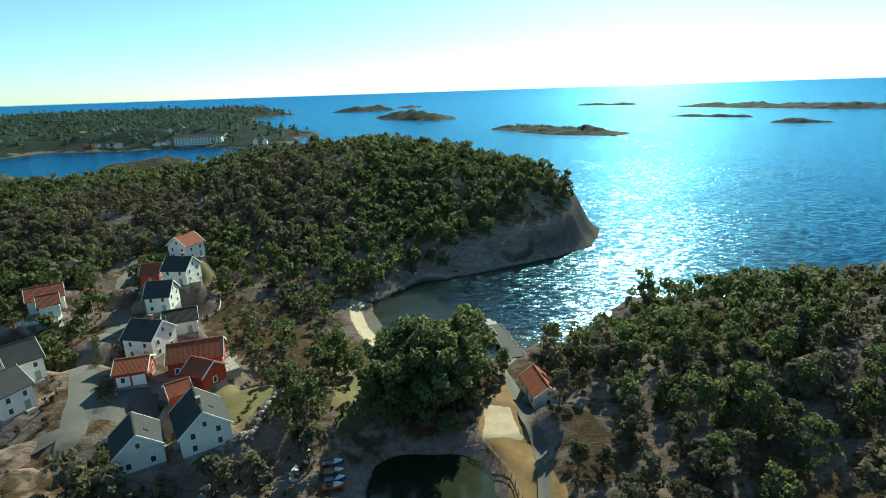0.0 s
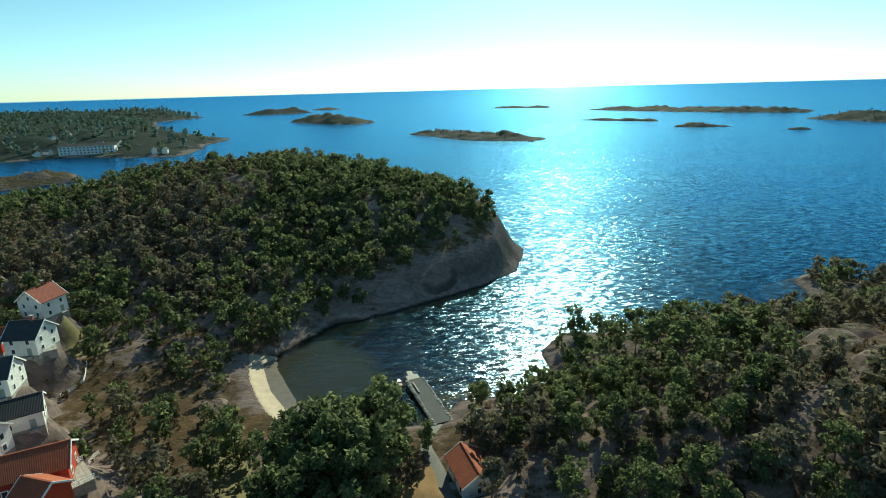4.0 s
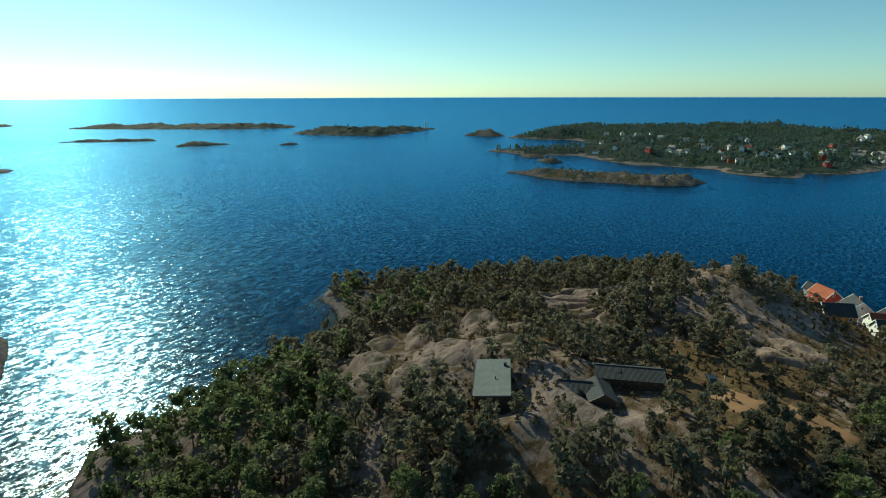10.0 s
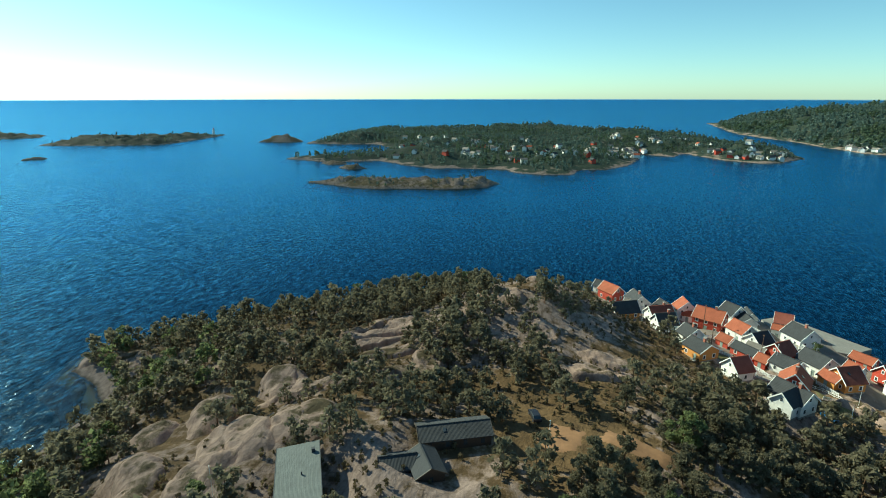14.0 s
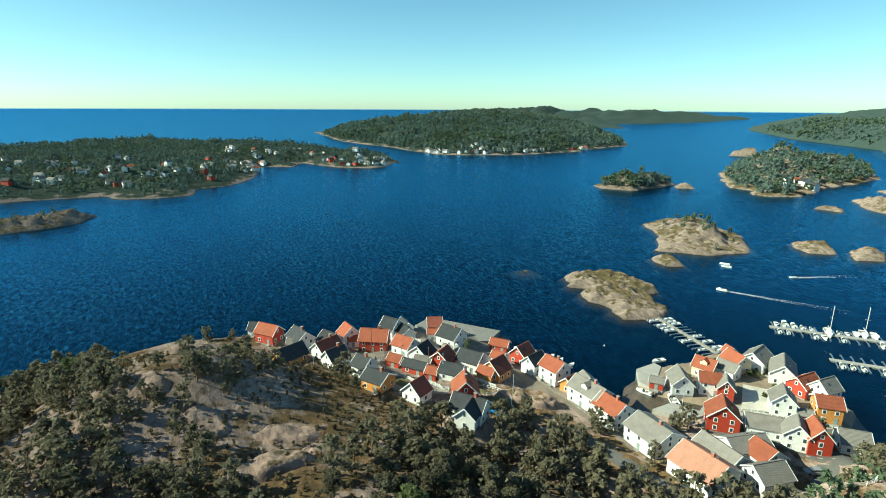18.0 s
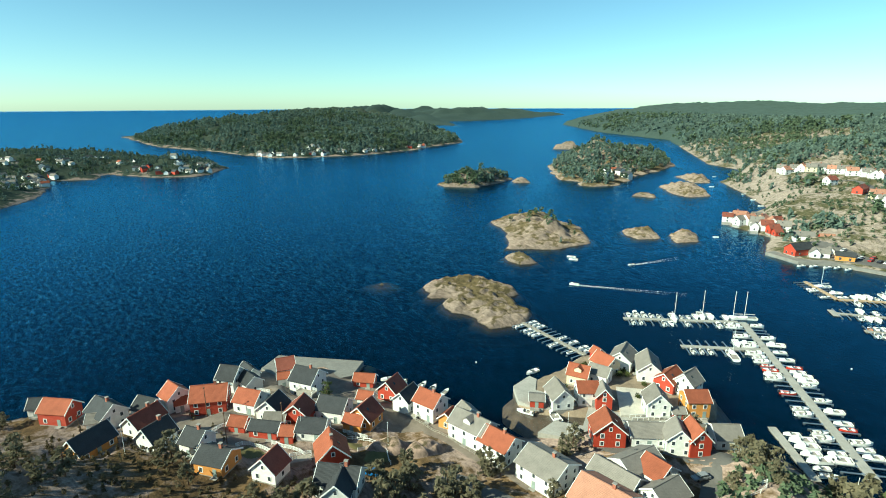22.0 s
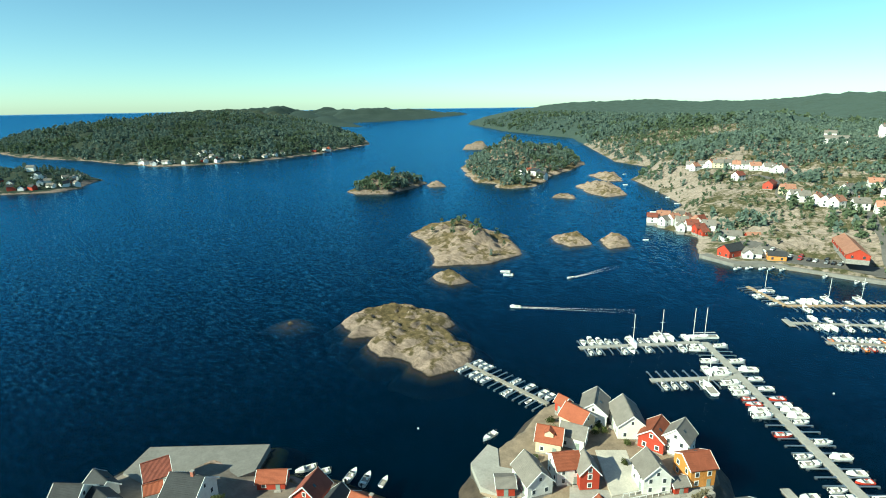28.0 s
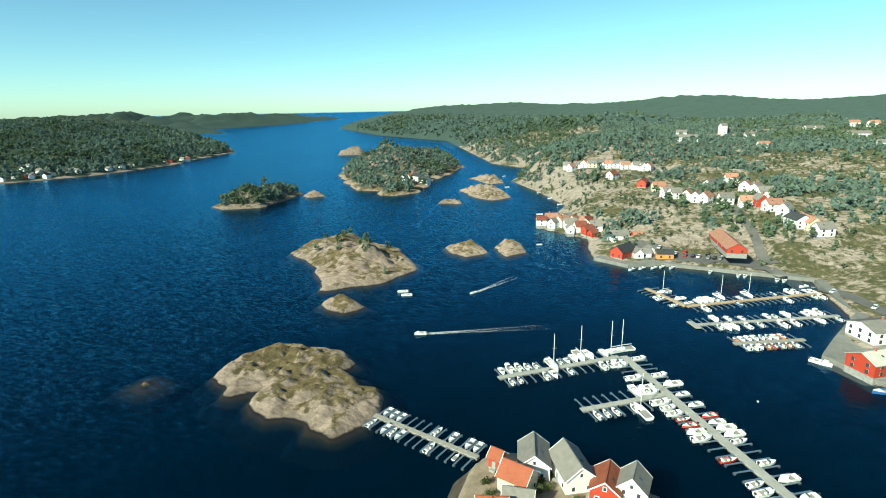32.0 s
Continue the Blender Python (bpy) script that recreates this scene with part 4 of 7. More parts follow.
NEAR_TREES, LIGHT_TREES, FAR_TREES = {}, {}, {}
for kind, mat in (("pine", PINE), ("broad", BROAD)):
    NEAR_TREES[kind], LIGHT_TREES[kind], FAR_TREES[kind] = [], [], []
    for k in range(6):
        crown, trunk = tree_shape(kind, 40 + k, 1700, 0.27)
        NEAR_TREES[kind].append((mesh_from("crown", *crown, mat), mesh_from("trunk", *trunk, BARK)))
        shape = tree_shape(kind, 60 + k, 270, 0.52)
        LIGHT_TREES[kind].append((shape[0], (shape[1][0][:20], shape[1][1][:20])))
        FAR_TREES[kind].append(tree_shape(kind, 80 + k, 25, 1.55)[0])


def spread(n, box, seed):
    """Scattered spots, one to a cell with jitter."""
    rng = np.random.RandomState(seed)
    x0, x1, y0, y1 = box
    cell = math.sqrt((x1 - x0) * (y1 - y0) / n)
    gx, gy = np.meshgrid(np.arange(x0, x1, cell), np.arange(y0, y1, cell))
    x, y = gx.ravel() + rng.rand(gx.size) * cell, gy.ravel() + rng.rand(gx.size) * cell
    return x, y, rng


def forest(name, label, kind, spots, shapes, mat, trunks=True):
    """Many trees in one mesh. spots: x, y, z, size, turn, shape."""
    vs, fs, base = [], [], 0
    tv, tf, tb = [], [], 0
    for x, y, z, s, a, k in spots:
        sh = shapes[int(k) % len(shapes)]
        (v, f), tr = (sh[0], sh[1]) if trunks else (sh, None)
        c, q = math.cos(a) * s, math.sin(a) * s
        m = np.array([[c, -q, 0], [q, c, 0], [0, 0, s]])
        vs.append(v @ m.T + (x, y, z))
        fs.append(f + base)
        base += len(v)
        if tr is not None:
            tv.append(tr[0] @ m.T + (x, y, z))
            tf.append(tr[1] + tb)
            tb += len(tr[0])
    if not vs:
        return None
    ob = tagged(new(name, mesh_from(name, np.concatenate(vs), np.concatenate(fs), mat)), label, "forest", kind="stuff")
    if tv:
        t = new("trunks", mesh_from("trunks", np.concatenate(tv), np.concatenate(tf), BARK))
        t.parent = ob
        t["kind"] = "stuff"
    return ob



def is_clear(x, y):
    free = np.zeros(x.shape, bool)
    for cx, cy, r in CLEAR:
        free |= (x - cx) ** 2 + (y - cy) ** 2 < r * r
    return free


def slope_at(x, y):
    return np.hypot(land_height(x + 2, y) - land_height(x - 2, y), land_height(x, y + 2) - land_height(x, y - 2)) / 4


# ---- building helpers ----
def part(name, bm, material, parent, label=""):
    me = bpy.data.meshes.new(name)
    bm.to_mesh(me)
    bm.free()
    me.materials.append(material)
    ob = new(name, me)
    ob.parent = parent
    if label:
        ob["label"] = label
    return ob


def shared(name, me, parent, m=None):
    ob = new(name, me)
    ob.parent = parent
    if m is not None:
        ob.matrix_basis = m
    return ob


def box_into(bm, x0, x1, y0, y1, z0, z1):
    v = [bm.verts.new(c) for c in ((x0, y0, z0), (x1, y0, z0), (x1, y1, z0), (x0, y1, z0), (x0, y0, z1), (x1, y0, z1), (x1, y1, z1), (x0, y1, z1))]
    for f in ((0, 3, 2, 1), (4, 5, 6, 7), (0, 1, 5, 4), (1, 2, 6, 5), (2, 3, 7, 6), (3, 0, 4, 7)):
        bm.faces.new([v[k] for k in f])
    return bm


def box(*ends):
    return box_into(bmesh.new(), *ends)


def prism(profile, x0, x1):
    """A closed outline in y, z drawn out along x."""
    bm = bmesh.new()
    a = [bm.verts.new((x0, y, z)) for y, z in profile]
    b = [bm.verts.new((x1, y, z)) for y, z in profile]
    n = len(profile)
    bm.faces.new(a[::-1])
    bm.faces.new(b)
    for k in range(n):
        bm.faces.new((a[k], a[(k + 1) % n], b[(k + 1) % n], b[k]))
    return bm


def mesh_of(name, bm, mat):
    me = bpy.data.meshes.new(name)
    bm.to_mesh(me)
    bm.free()
    me.materials.append(mat)
    return me


def board_material(name, color):
    """Painted weatherboards: horizontal laps, a little weathered."""
    m, t, b = nodes_of(name)
    tc = t.nodes.new("ShaderNodeTexCoord")
    w = node(t, "ShaderNodeTexWave", Scale=2.6, Distortion=0.2)
    w.bands_direction, w.wave_profile = "Z", "SAW"
    t.links.new(tc.outputs["Object"], w.inputs["Vector"])
    n = noise_tex(t, 0.9, 5, 0.6)
    col = ramp(t, n, [(0.3, tuple(c * 0.82 for c in color)), (0.7, color)])
    t.links.new(col, b.inputs["Base Color"])
    b.inputs["Roughness"].default_value = 0.6
    bump(t, b, w.outputs[1], 0.5, 0.04)
    return m


def tile_material(name, color, vary=0.3):
    """Pantiles in rows down the slope."""
    m, t, b = nodes_of(name)
    tc = t.nodes.new("ShaderNodeTexCoord")
    w = node(t, "ShaderNodeTexWave", Scale=1.3, Distortion=0.3)
    w.bands_direction = "X"
    t.links.new(tc.outputs["Object"], w.inputs["Vector"])
    w2 = node(t, "ShaderNodeTexWave", Scale=1.1, Distortion=0.3)
    w2.bands_direction, w2.wave_profile = "Y", "SAW"
    t.links.new(tc.outputs["Object"], w2.inputs["Vector"])
    n, f = noise_tex(t, 0.5, 5, 0.65), noise_tex(t, 3.5, 5, 0.7)
    info = t.nodes.new("ShaderNodeObjectInfo")
    mixed = mathn(t, "ADD", mathn(t, "MULTIPLY", n, 0.5), mathn(t, "ADD", mathn(t, "MULTIPLY", f, 0.3), mathn(t, "MULTIPLY", info.outputs["Random"], 0.2)))
    col = ramp(t, mixed, [(0.3, tuple(c * (1 - vary) for c in color)), (0.7, tuple(min(1, c * (1 + vary)) for c in color))])
    t.links.new(col, b.inputs["Base Color"])
    b.inputs["Roughness"].default_value = 0.8
    b.inputs["Specular IOR Level"].default_value = 0.15
    bump(t, b, mathn(t, "ADD", w.outputs[1], w2.outputs[1]), 0.6, 0.06)
    return m


def glass_material():
    m, t, b = nodes_of("window_glass")
    b.inputs["Base Color"].default_value = (0.05, 0.06, 0.07, 1)
    b.inputs["Roughness"].default_value = 0.08
    return m


WALLS = {"white": board_material("white_boards", (0.8, 0.79, 0.76)), "red": board_material("barn_red_boards", (0.42, 0.045, 0.02)),
         "ochre": board_material("ochre_boards", (0.62, 0.27, 0.06)), "cream": board_material("cream_boards", (0.74, 0.64, 0.45)),
         "brown": board_material("dark_brown_boards", (0.06, 0.045, 0.035))}
ROOFS = {"orange": tile_material("orange_pantiles", (0.27, 0.085, 0.048)), "salmon": tile_material("faded_salmon_tiles", (0.36, 0.185, 0.13)), "maroon": tile_material("dark_red_pantiles", (0.21, 0.07, 0.05)),
         "slate": tile_material("dark_slate_tiles", (0.05, 0.052, 0.057)), "grey": tile_material("weathered_grey_tiles", (0.20, 0.182, 0.165)),
         "cream": tile_material("pale_sheet_roof", (0.5, 0.46, 0.4)), "felt": tile_material("grey_green_roofing_felt", (0.13, 0.14, 0.138))}
TRIM = simple("white_trim_paint", (0.8, 0.8, 0.78), 0.5, 0.06, 1.0, bumpy=0.05)
GLASS = glass_material()
STONE = simple("grey_foundation_stone", (0.28, 0.26, 0.24), 0.9, 0.3, 1.2)
BRICK = simple("chimney_brick", (0.33, 0.12, 0.08), 0.9, 0.25, 2.0)
ASPHALT = simple("worn_grey_asphalt", (0.12, 0.112, 0.105), 0.9, 0.18, 0.25)
DARKDECK = simple("dark_tar_deck", (0.05, 0.052, 0.055), 0.9, 0.25, 0.5)
CONCRETE = simple("weathered_quay_concrete", (0.34, 0.32, 0.29), 0.9, 0.18, 0.3)
GRAVEL = simple("brown_gravel_and_rock", (0.18, 0.145, 0.118), 0.95, 0.3, 0.3)
PLANK = simple("silvered_planking", (0.30, 0.27, 0.23), 0.85, 0.25, 1.2)
TANPLANK = simple("tan_planking", (0.42, 0.30, 0.19), 0.85, 0.2, 1.2)
SAND = simple("pale_beach_sand", (0.42, 0.34, 0.245), 0.95, 0.14, 0.4)
LAWN = simple("dry_lawn_grass", (0.115, 0.098, 0.034), 0.9, 0.35, 0.22)
DIRT = simple("orange_brown_bare_earth", (0.22, 0.118, 0.056), 0.95, 0.3, 0.25)
GELCOAT = simple("white_boat_gelcoat", (0.8, 0.8, 0.78), 0.3, 0.05, 1.0, bumpy=0.0)
BLUEHULL = simple("blue_boat_gelcoat", (0.04, 0.12, 0.3), 0.3, 0.1, 1.0, bumpy=0.0)
REDHULL = simple("red_boat_gelcoat", (0.5, 0.05, 0.03), 0.3, 0.1, 1.0, bumpy=0.0)
ORANGEHULL = simple("orange_boat_gelcoat", (0.65, 0.2, 0.04), 0.3, 0.1, 1.0, bumpy=0.0)
TEAK = simple("boat_cockpit_floor", (0.30, 0.27, 0.24), 0.7, 0.25, 2.0)
DARKTRIM = simple("black_rubber_and_canvas", (0.025, 0.028, 0.035), 0.6, 0.2, 2.0)
ALLOY = simple("brushed_alloy", (0.6, 0.6, 0.6), 0.35, 0.1, 2.0, metal=0.9, bumpy=0.0)

WINDOW = mesh_of("window", box(-0.55, 0.55, -0.05, 0.05, -0.7, 0.7), TRIM)
PANE = mesh_of("pane", box(-0.36, 0.36, -0.075, 0.075, -0.52, 0.52), GLASS)
FARWINDOW = mesh_of("window", box(-0.55, 0.55, -0.05, 0.05, -0.7, 0.7), TRIM)
FARWINDOW.materials.append(GLASS)
for face in FARWINDOW.polygons:
    face.material_index = 1 if abs(face.normal.y) > 0.5 else 0
DOOR = mesh_of("door", box(-0.5, 0.5, -0.06, 0.06, 0, 2.05), simple("painted_door", (0.25, 0.3, 0.28), 0.5, 0.15, 1.0))
GARAGE_DOOR = mesh_of("garage_door", box(-1.25, 1.25, -0.07, 0.07, 0, 2.2), TRIM)
WORD = {"white": "white wooden", "red": "barn-red wooden", "ochre": "ochre wooden", "cream": "cream wooden", "brown": "dark brown wooden"}
ROOFWORD = {"salmon": "faded salmon tiled roof", "orange": "orange pantiled roof", "maroon": "dark red tiled roof", "slate": "dark slate roof", "grey": "weathered grey roof", "cream": "pale sheet roof", "felt": "grey felt roof"}


def outcrop(x, y, rx, ry, h, turn, seed):
    """A rounded, jointed hump of granite breaking through the heath."""
    n = 26
    gx, gy = np.meshgrid(np.linspace(-1.05, 1.05, n), np.linspace(-1.05, 1.05, n))
    c, s = math.cos(radians(turn)), math.sin(radians(turn))
    wx, wy = x + gx * rx * c - gy * ry * s, y + gx * rx * s + gy * ry * c
    r = np.hypot(gx, gy) + 0.28 * fbm(wx, wy, 7, 3, seed)
    joint = np.abs(fbm(gx * rx, gy * ry * 0.4, 3.2, 2, seed + 4))
    z = land_height(wx, wy) - 0.7 + h * ease((1 - r) * 1.9) * (0.75 + 0.5 * vnoise(wx, wy, 4, seed)) - 0.45 * ease(1 - joint * 9) * ease((1 - r) * 3)
    idx = np.arange(n * n).reshape(n, n)
    quads = np.stack([idx[:-1, :-1], idx[:-1, 1:], idx[1:, 1:], idx[1:, :-1]], -1).reshape(-1, 4)
    quads = quads[r.ravel()[quads].min(1) < 1.0]
    tagged(new("granite_outcrop", mesh_from("granite_outcrop", np.stack([wx, wy, z], -1).reshape(-1, 3), quads, BAREROCK, True)), "bare pale granite outcrop among heather", "rock", "granite outcrops")


def house(x, y, turn, length, width, eave, rise, ground, wall, roof, extra="", group="houses of the harbour village", where=""):
    h = new("boathouse" if wall == "red" and eave < 3.6 else "house")
    h.matrix_basis = pose(x, y, ground, 0, 0, turn)
    a, b = length / 2, width / 2
    part("foundation", box(-a + 0.05, a - 0.05, -b + 0.05, b - 0.05, -2.2, 0.42), STONE, h)
    part("wall", prism([(-b, 0.3), (b, 0.3), (b, eave), (0, eave + rise), (-b, eave)], -a, a), WALLS[wall], h)
    over, thick, gable = 0.4, 0.16, 0.38
    drop = over * rise / b
    top = eave + rise + 0.1
    for side in (-1, 1):
        prof = [(0, top), (side * (b + over), eave - drop + 0.1), (side * (b + over), eave - drop + 0.1 + thick), (0, top + thick)]
        part("roof", prism(prof if side > 0 else prof[::-1], -a - gable, a + gable), ROOFS[roof], h)
        for end in (-1, 1) if y > -200 else ():
            q = [(0, top - 0.16), (side * (b + over + 0.03), eave - drop - 0.06), (side * (b + over + 0.03), eave - drop + 0.14 + thick), (0, top + thick + 0.05)]
            x0 = end * (a + gable + 0.02)
            part("bargeboard", prism(q if side > 0 else q[::-1], min(x0, x0 + end * 0.1), max(x0, x0 + end * 0.1)), WALLS["brown"] if wall == "brown" else TRIM, h, "" if wall == "brown" else "white painted bargeboard")
    part("ridge", box(-a - gable, a + gable, -0.14, 0.14, top + thick - 0.06, top + thick + 0.08), ROOFS[roof], h)
    rows = [1.55] if eave < 4.1 else [1.45, 3.7]
    big = length > 20

    def window(px, py, pz, ang, s=1.0):
        if wall == "brown":
            shared("window", PANE, h, Matrix.LocRotScale((px, py, pz), Euler((0, 0, radians(ang))), (s, 1, s)))
            return
        w = shared("window", FARWINDOW if far else WINDOW, h, Matrix.LocRotScale((px, py, pz), Euler((0, 0, radians(ang))), (s, 1, s)))
        if not far:
            shared("pane", PANE, w)
    far = y < -200
    n = max(1, min(5, int(length / (4.5 if far else 2.9))))
    for z in rows:
        for k in range(n):
            px = -a + (k + 0.5) * length / n
            for side in (-1, 1):
                if z == rows[0] and k == n // 2 and side == -1:
                    continue
                window(px, side * b, z, 0)
        m = max(1, min(3, int(width / (4 if far else 3.1))))
        for k in range(m):
            py = -b + (k + 0.5) * width / m
            for end in (-1, 1):
                window(end * a, py, z, 90)
    if rise > 2.2 and not far:
        for end in (-1, 1):
            window(end * a, 0, eave + rise * 0.32, 90, 0.85)
    px = -a + (n // 2 + 0.5) * length / n
    if "g" in extra:
        for k in (-1, 1):
            shared("garage_door", GARAGE_DOOR, h, pose(k * 1.45, -b, 0.1))
    else:
        d = shared("door", DOOR, h, pose(px, -b, 0.15))
        part("doorstep", box(-0.8, 0.8, -0.9, -0.07, -0.5, 0.1), STONE, d)
    if "c" in extra or (length > 7 and eave > 4):
        c = part("chimney", box(a * 0.35 - 0.35, a * 0.35 + 0.35, -0.3, 0.3, eave + rise - 0.4, eave + rise + 1.3), BRICK, h)
        part("chimney_cap", box(a * 0.35 - 0.45, a * 0.35 + 0.45, -0.4, 0.4, eave + rise + 1.3, eave + rise + 1.42), STONE, c)
    if "d" in extra or (length > 7.5 and width > 7 and eave > 4.5 and roof in ("orange", "grey") and not big):
        dz = eave + rise * 0.35
        dm = part("dormer", prism([(-1.1, dz), (1.1, dz), (1.1, dz + 1.1), (0, dz + 1.9), (-1.1, dz + 1.1)], b * 0.05, b * 0.72), WALLS[wall], h)
        dm.matrix_basis = pose(0, 0, 0, 0, 0, -90)
        for side in (-1, 1):
            q = [(0, dz + 1.95), (side * 1.4, dz + 0.95), (side * 1.4, dz + 1.1), (0, dz + 2.1)]
            part("dormer_roof", prism(q if side > 0 else q[::-1], b * 0.02, b * 0.8), ROOFS[roof], dm)
    elif length > 6 and not big:
        r = shared("roof_window", PANE, h, Matrix.LocRotScale((a * 0.3, b * 0.45, eave + rise * 0.55 + 0.3), Euler((math.atan2(-rise, b) + math.pi / 2, 0, 0)), (0.8, 1, 0.8)))
        r["label"] = "skylight in the roof"
    tagged(h, "%s house with a %s%s" % (WORD[wall], ROOFWORD[roof], where), "house", group)
    return h


# ---- woods ----
def near_woods():
    x, y, rng = spread(12500, (-330, 290, -110, 400), 5)
    z = land_height(x, y)
    dens = 0.85 + 1.0 * fbm(x, y, 40, 3, 71)
    dens = dens - 0.10 * ease((x - 125) / 30) * ease((y + 5) / 30) + 0.45 * ease((y - 118) / 15) * ease((x - 105) / 15)
    dens = dens - 0.45 * ease((x - 160) / 12) * ease((y + 2) / 8) * ease((62 - y) / 14)
    keep = (z > 1.3) & (slope_at(x, y) < np.where((x < 22) & (y > 165), 1.5, 0.8)) & (rng.rand(len(x)) < dens) & ~is_clear(x, y)
    x, y, z = x[keep], y[keep], z[keep]
    leafy = fbm(x, y, 70, 2, 77) + 0.35 * (x < 15) - 0.12 * (x > 60) + rng.normal(size=len(x)) * 0.2 > 0.08
    size = rng.uniform(0.65, 1.2, len(x)) * (1 - 0.05 * ease((x - 95) / 40))
    turn = rng.uniform(0, 6.28, len(x))
    shape = rng.randint(0, 6, len(x))

    return x, y, z, size, turn, shape, leafy


X, Y, Z, SIZE, TURN, SHAPE, LEAFY = near_woods()
order = np.argsort(np.minimum(np.hypot(X - 30, Y - 80), np.hypot(X - 120, Y - 10)))
for kind, flag, mat, what in (("pine", False, PINE, "dark green coastal pine with an open crown"), ("broad", True, BROAD, "leafy green broadleaf tree with a rounded crown")):
    mine = [i for i in order if LEAFY[i] == flag]
    for i in mine[:88]:
        crown, trunk = NEAR_TREES[kind][SHAPE[i]]
        t = new("pine_tree" if kind == "pine" else "leafy_tree")
        t.matrix_basis = Matrix.LocRotScale((X[i], Y[i], Z[i]), Euler((0, 0, TURN[i])), (SIZE[i], SIZE[i], SIZE[i]))
        tagged(t, what, "tree", "trees of the near woods")
        for nm, me in (("trunk", trunk), ("crown", crown)):
            p = new(nm, me)
            p.parent = t
    spots = [(X[i], Y[i], Z[i], SIZE[i], TURN[i], SHAPE[i]) for i in mine[88:]]
    forest("forest", "dense woods of %s over the granite knolls" % ("pine" if kind == "pine" else "broadleaf trees"), kind, spots, LIGHT_TREES[kind], mat)


def far_woods(label, height, box, n, seed, limit, density=0.6, low=2.5, wave=120, lift=1.0):
    x, y, rng = spread(n, box, seed)
    z = height(x, y)
    keep = (z > low) & (rng.rand(len(x)) < density + 0.8 * fbm(x, y, wave, 3, seed)) & ~is_clear(x, y) & limit(x, y)
    x, y, z = x[keep], y[keep], z[keep]
    leafy = fbm(x, y, wave, 2, seed + 3) + rng.normal(size=len(x)) * 0.2 > 0.15
    for kind, flag, mat in (("pine", False, HAZYLEAF), ("broad", True, HAZYBROAD)):
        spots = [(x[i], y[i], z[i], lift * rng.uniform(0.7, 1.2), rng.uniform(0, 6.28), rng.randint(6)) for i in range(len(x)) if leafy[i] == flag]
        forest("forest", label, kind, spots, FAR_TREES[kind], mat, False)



def anywhere(x, y):
    return np.ones(x.shape, bool)


def harbour_slopes(x, y):
    return vnoise(x, y, 30, 9) < 0.55 + 0.5 * ease((-y - 560) / 350)


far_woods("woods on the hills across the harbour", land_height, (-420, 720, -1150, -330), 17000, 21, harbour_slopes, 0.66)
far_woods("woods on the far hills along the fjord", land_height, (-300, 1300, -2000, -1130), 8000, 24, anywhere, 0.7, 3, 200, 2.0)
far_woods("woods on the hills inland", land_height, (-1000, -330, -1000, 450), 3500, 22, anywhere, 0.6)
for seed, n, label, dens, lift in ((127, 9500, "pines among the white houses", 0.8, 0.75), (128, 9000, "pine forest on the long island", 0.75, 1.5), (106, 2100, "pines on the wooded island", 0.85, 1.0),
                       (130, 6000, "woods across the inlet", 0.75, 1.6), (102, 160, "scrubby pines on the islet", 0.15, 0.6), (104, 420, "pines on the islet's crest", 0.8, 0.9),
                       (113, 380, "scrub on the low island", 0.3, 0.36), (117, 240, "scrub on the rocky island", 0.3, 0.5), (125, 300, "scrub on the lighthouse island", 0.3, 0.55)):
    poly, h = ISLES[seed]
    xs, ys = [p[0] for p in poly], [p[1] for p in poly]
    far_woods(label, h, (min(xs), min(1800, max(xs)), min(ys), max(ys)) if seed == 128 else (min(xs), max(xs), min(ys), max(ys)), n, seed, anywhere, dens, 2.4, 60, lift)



def scrub(box, n, seed, low=0.12, high=0.26, mat=None):
    """Low juniper and heather bushes among the rocks."""
    x, y, rng = spread(n, box, seed)
    z = land_height(x, y)
    keep = (z > 1.8) & (rng.rand(len(x)) < 0.55 + 1.2 * fbm(x, y, 18, 3, seed))
    for row in PLANNED:
        keep &= np.hypot(x - row[0], y - row[1]) > max(row[3], row[4]) * 0.5 + 1.5
    for line in (VILLAGE_ROAD, SIDE_ROAD, COVE_PATH, QUAY_ROAD):
        for (ax, ay), (bx, by) in zip(line, line[1:]):
            u = np.clip(((x - ax) * (bx - ax) + (y - ay) * (by - ay)) / ((bx - ax) ** 2 + (by - ay) ** 2), 0, 1)
            keep &= np.hypot(x - ax - u * (bx - ax), y - ay - u * (by - ay)) > 3.6
    spots = [(x[i], y[i], z[i] - 0.25, rng.uniform(low, high), rng.uniform(0, 6.28), rng.randint(6)) for i in range(len(x)) if keep[i]]
    forest("scrub", "low juniper and heather scrub among the rocks", "pine", spots, FAR_TREES["broad"] if mat else FAR_TREES["pine"], mat or HEATHER, False)


HEATHER = leaf_material("heather_and_juniper", (0.07, 0.055, 0.03), (0.2, 0.16, 0.09), 0.3)
scrub((75, 245, -20, 140), 3800, 61)
scrub((-135, -20, 55, 215), 1900, 62)
scrub((84, 114, -112, -68), 150, 63, 0.25, 0.5, HAZYBROAD)
scrub((0, 330, -720, -335), 3600, 64, 0.2, 0.5, HAZYBROAD)

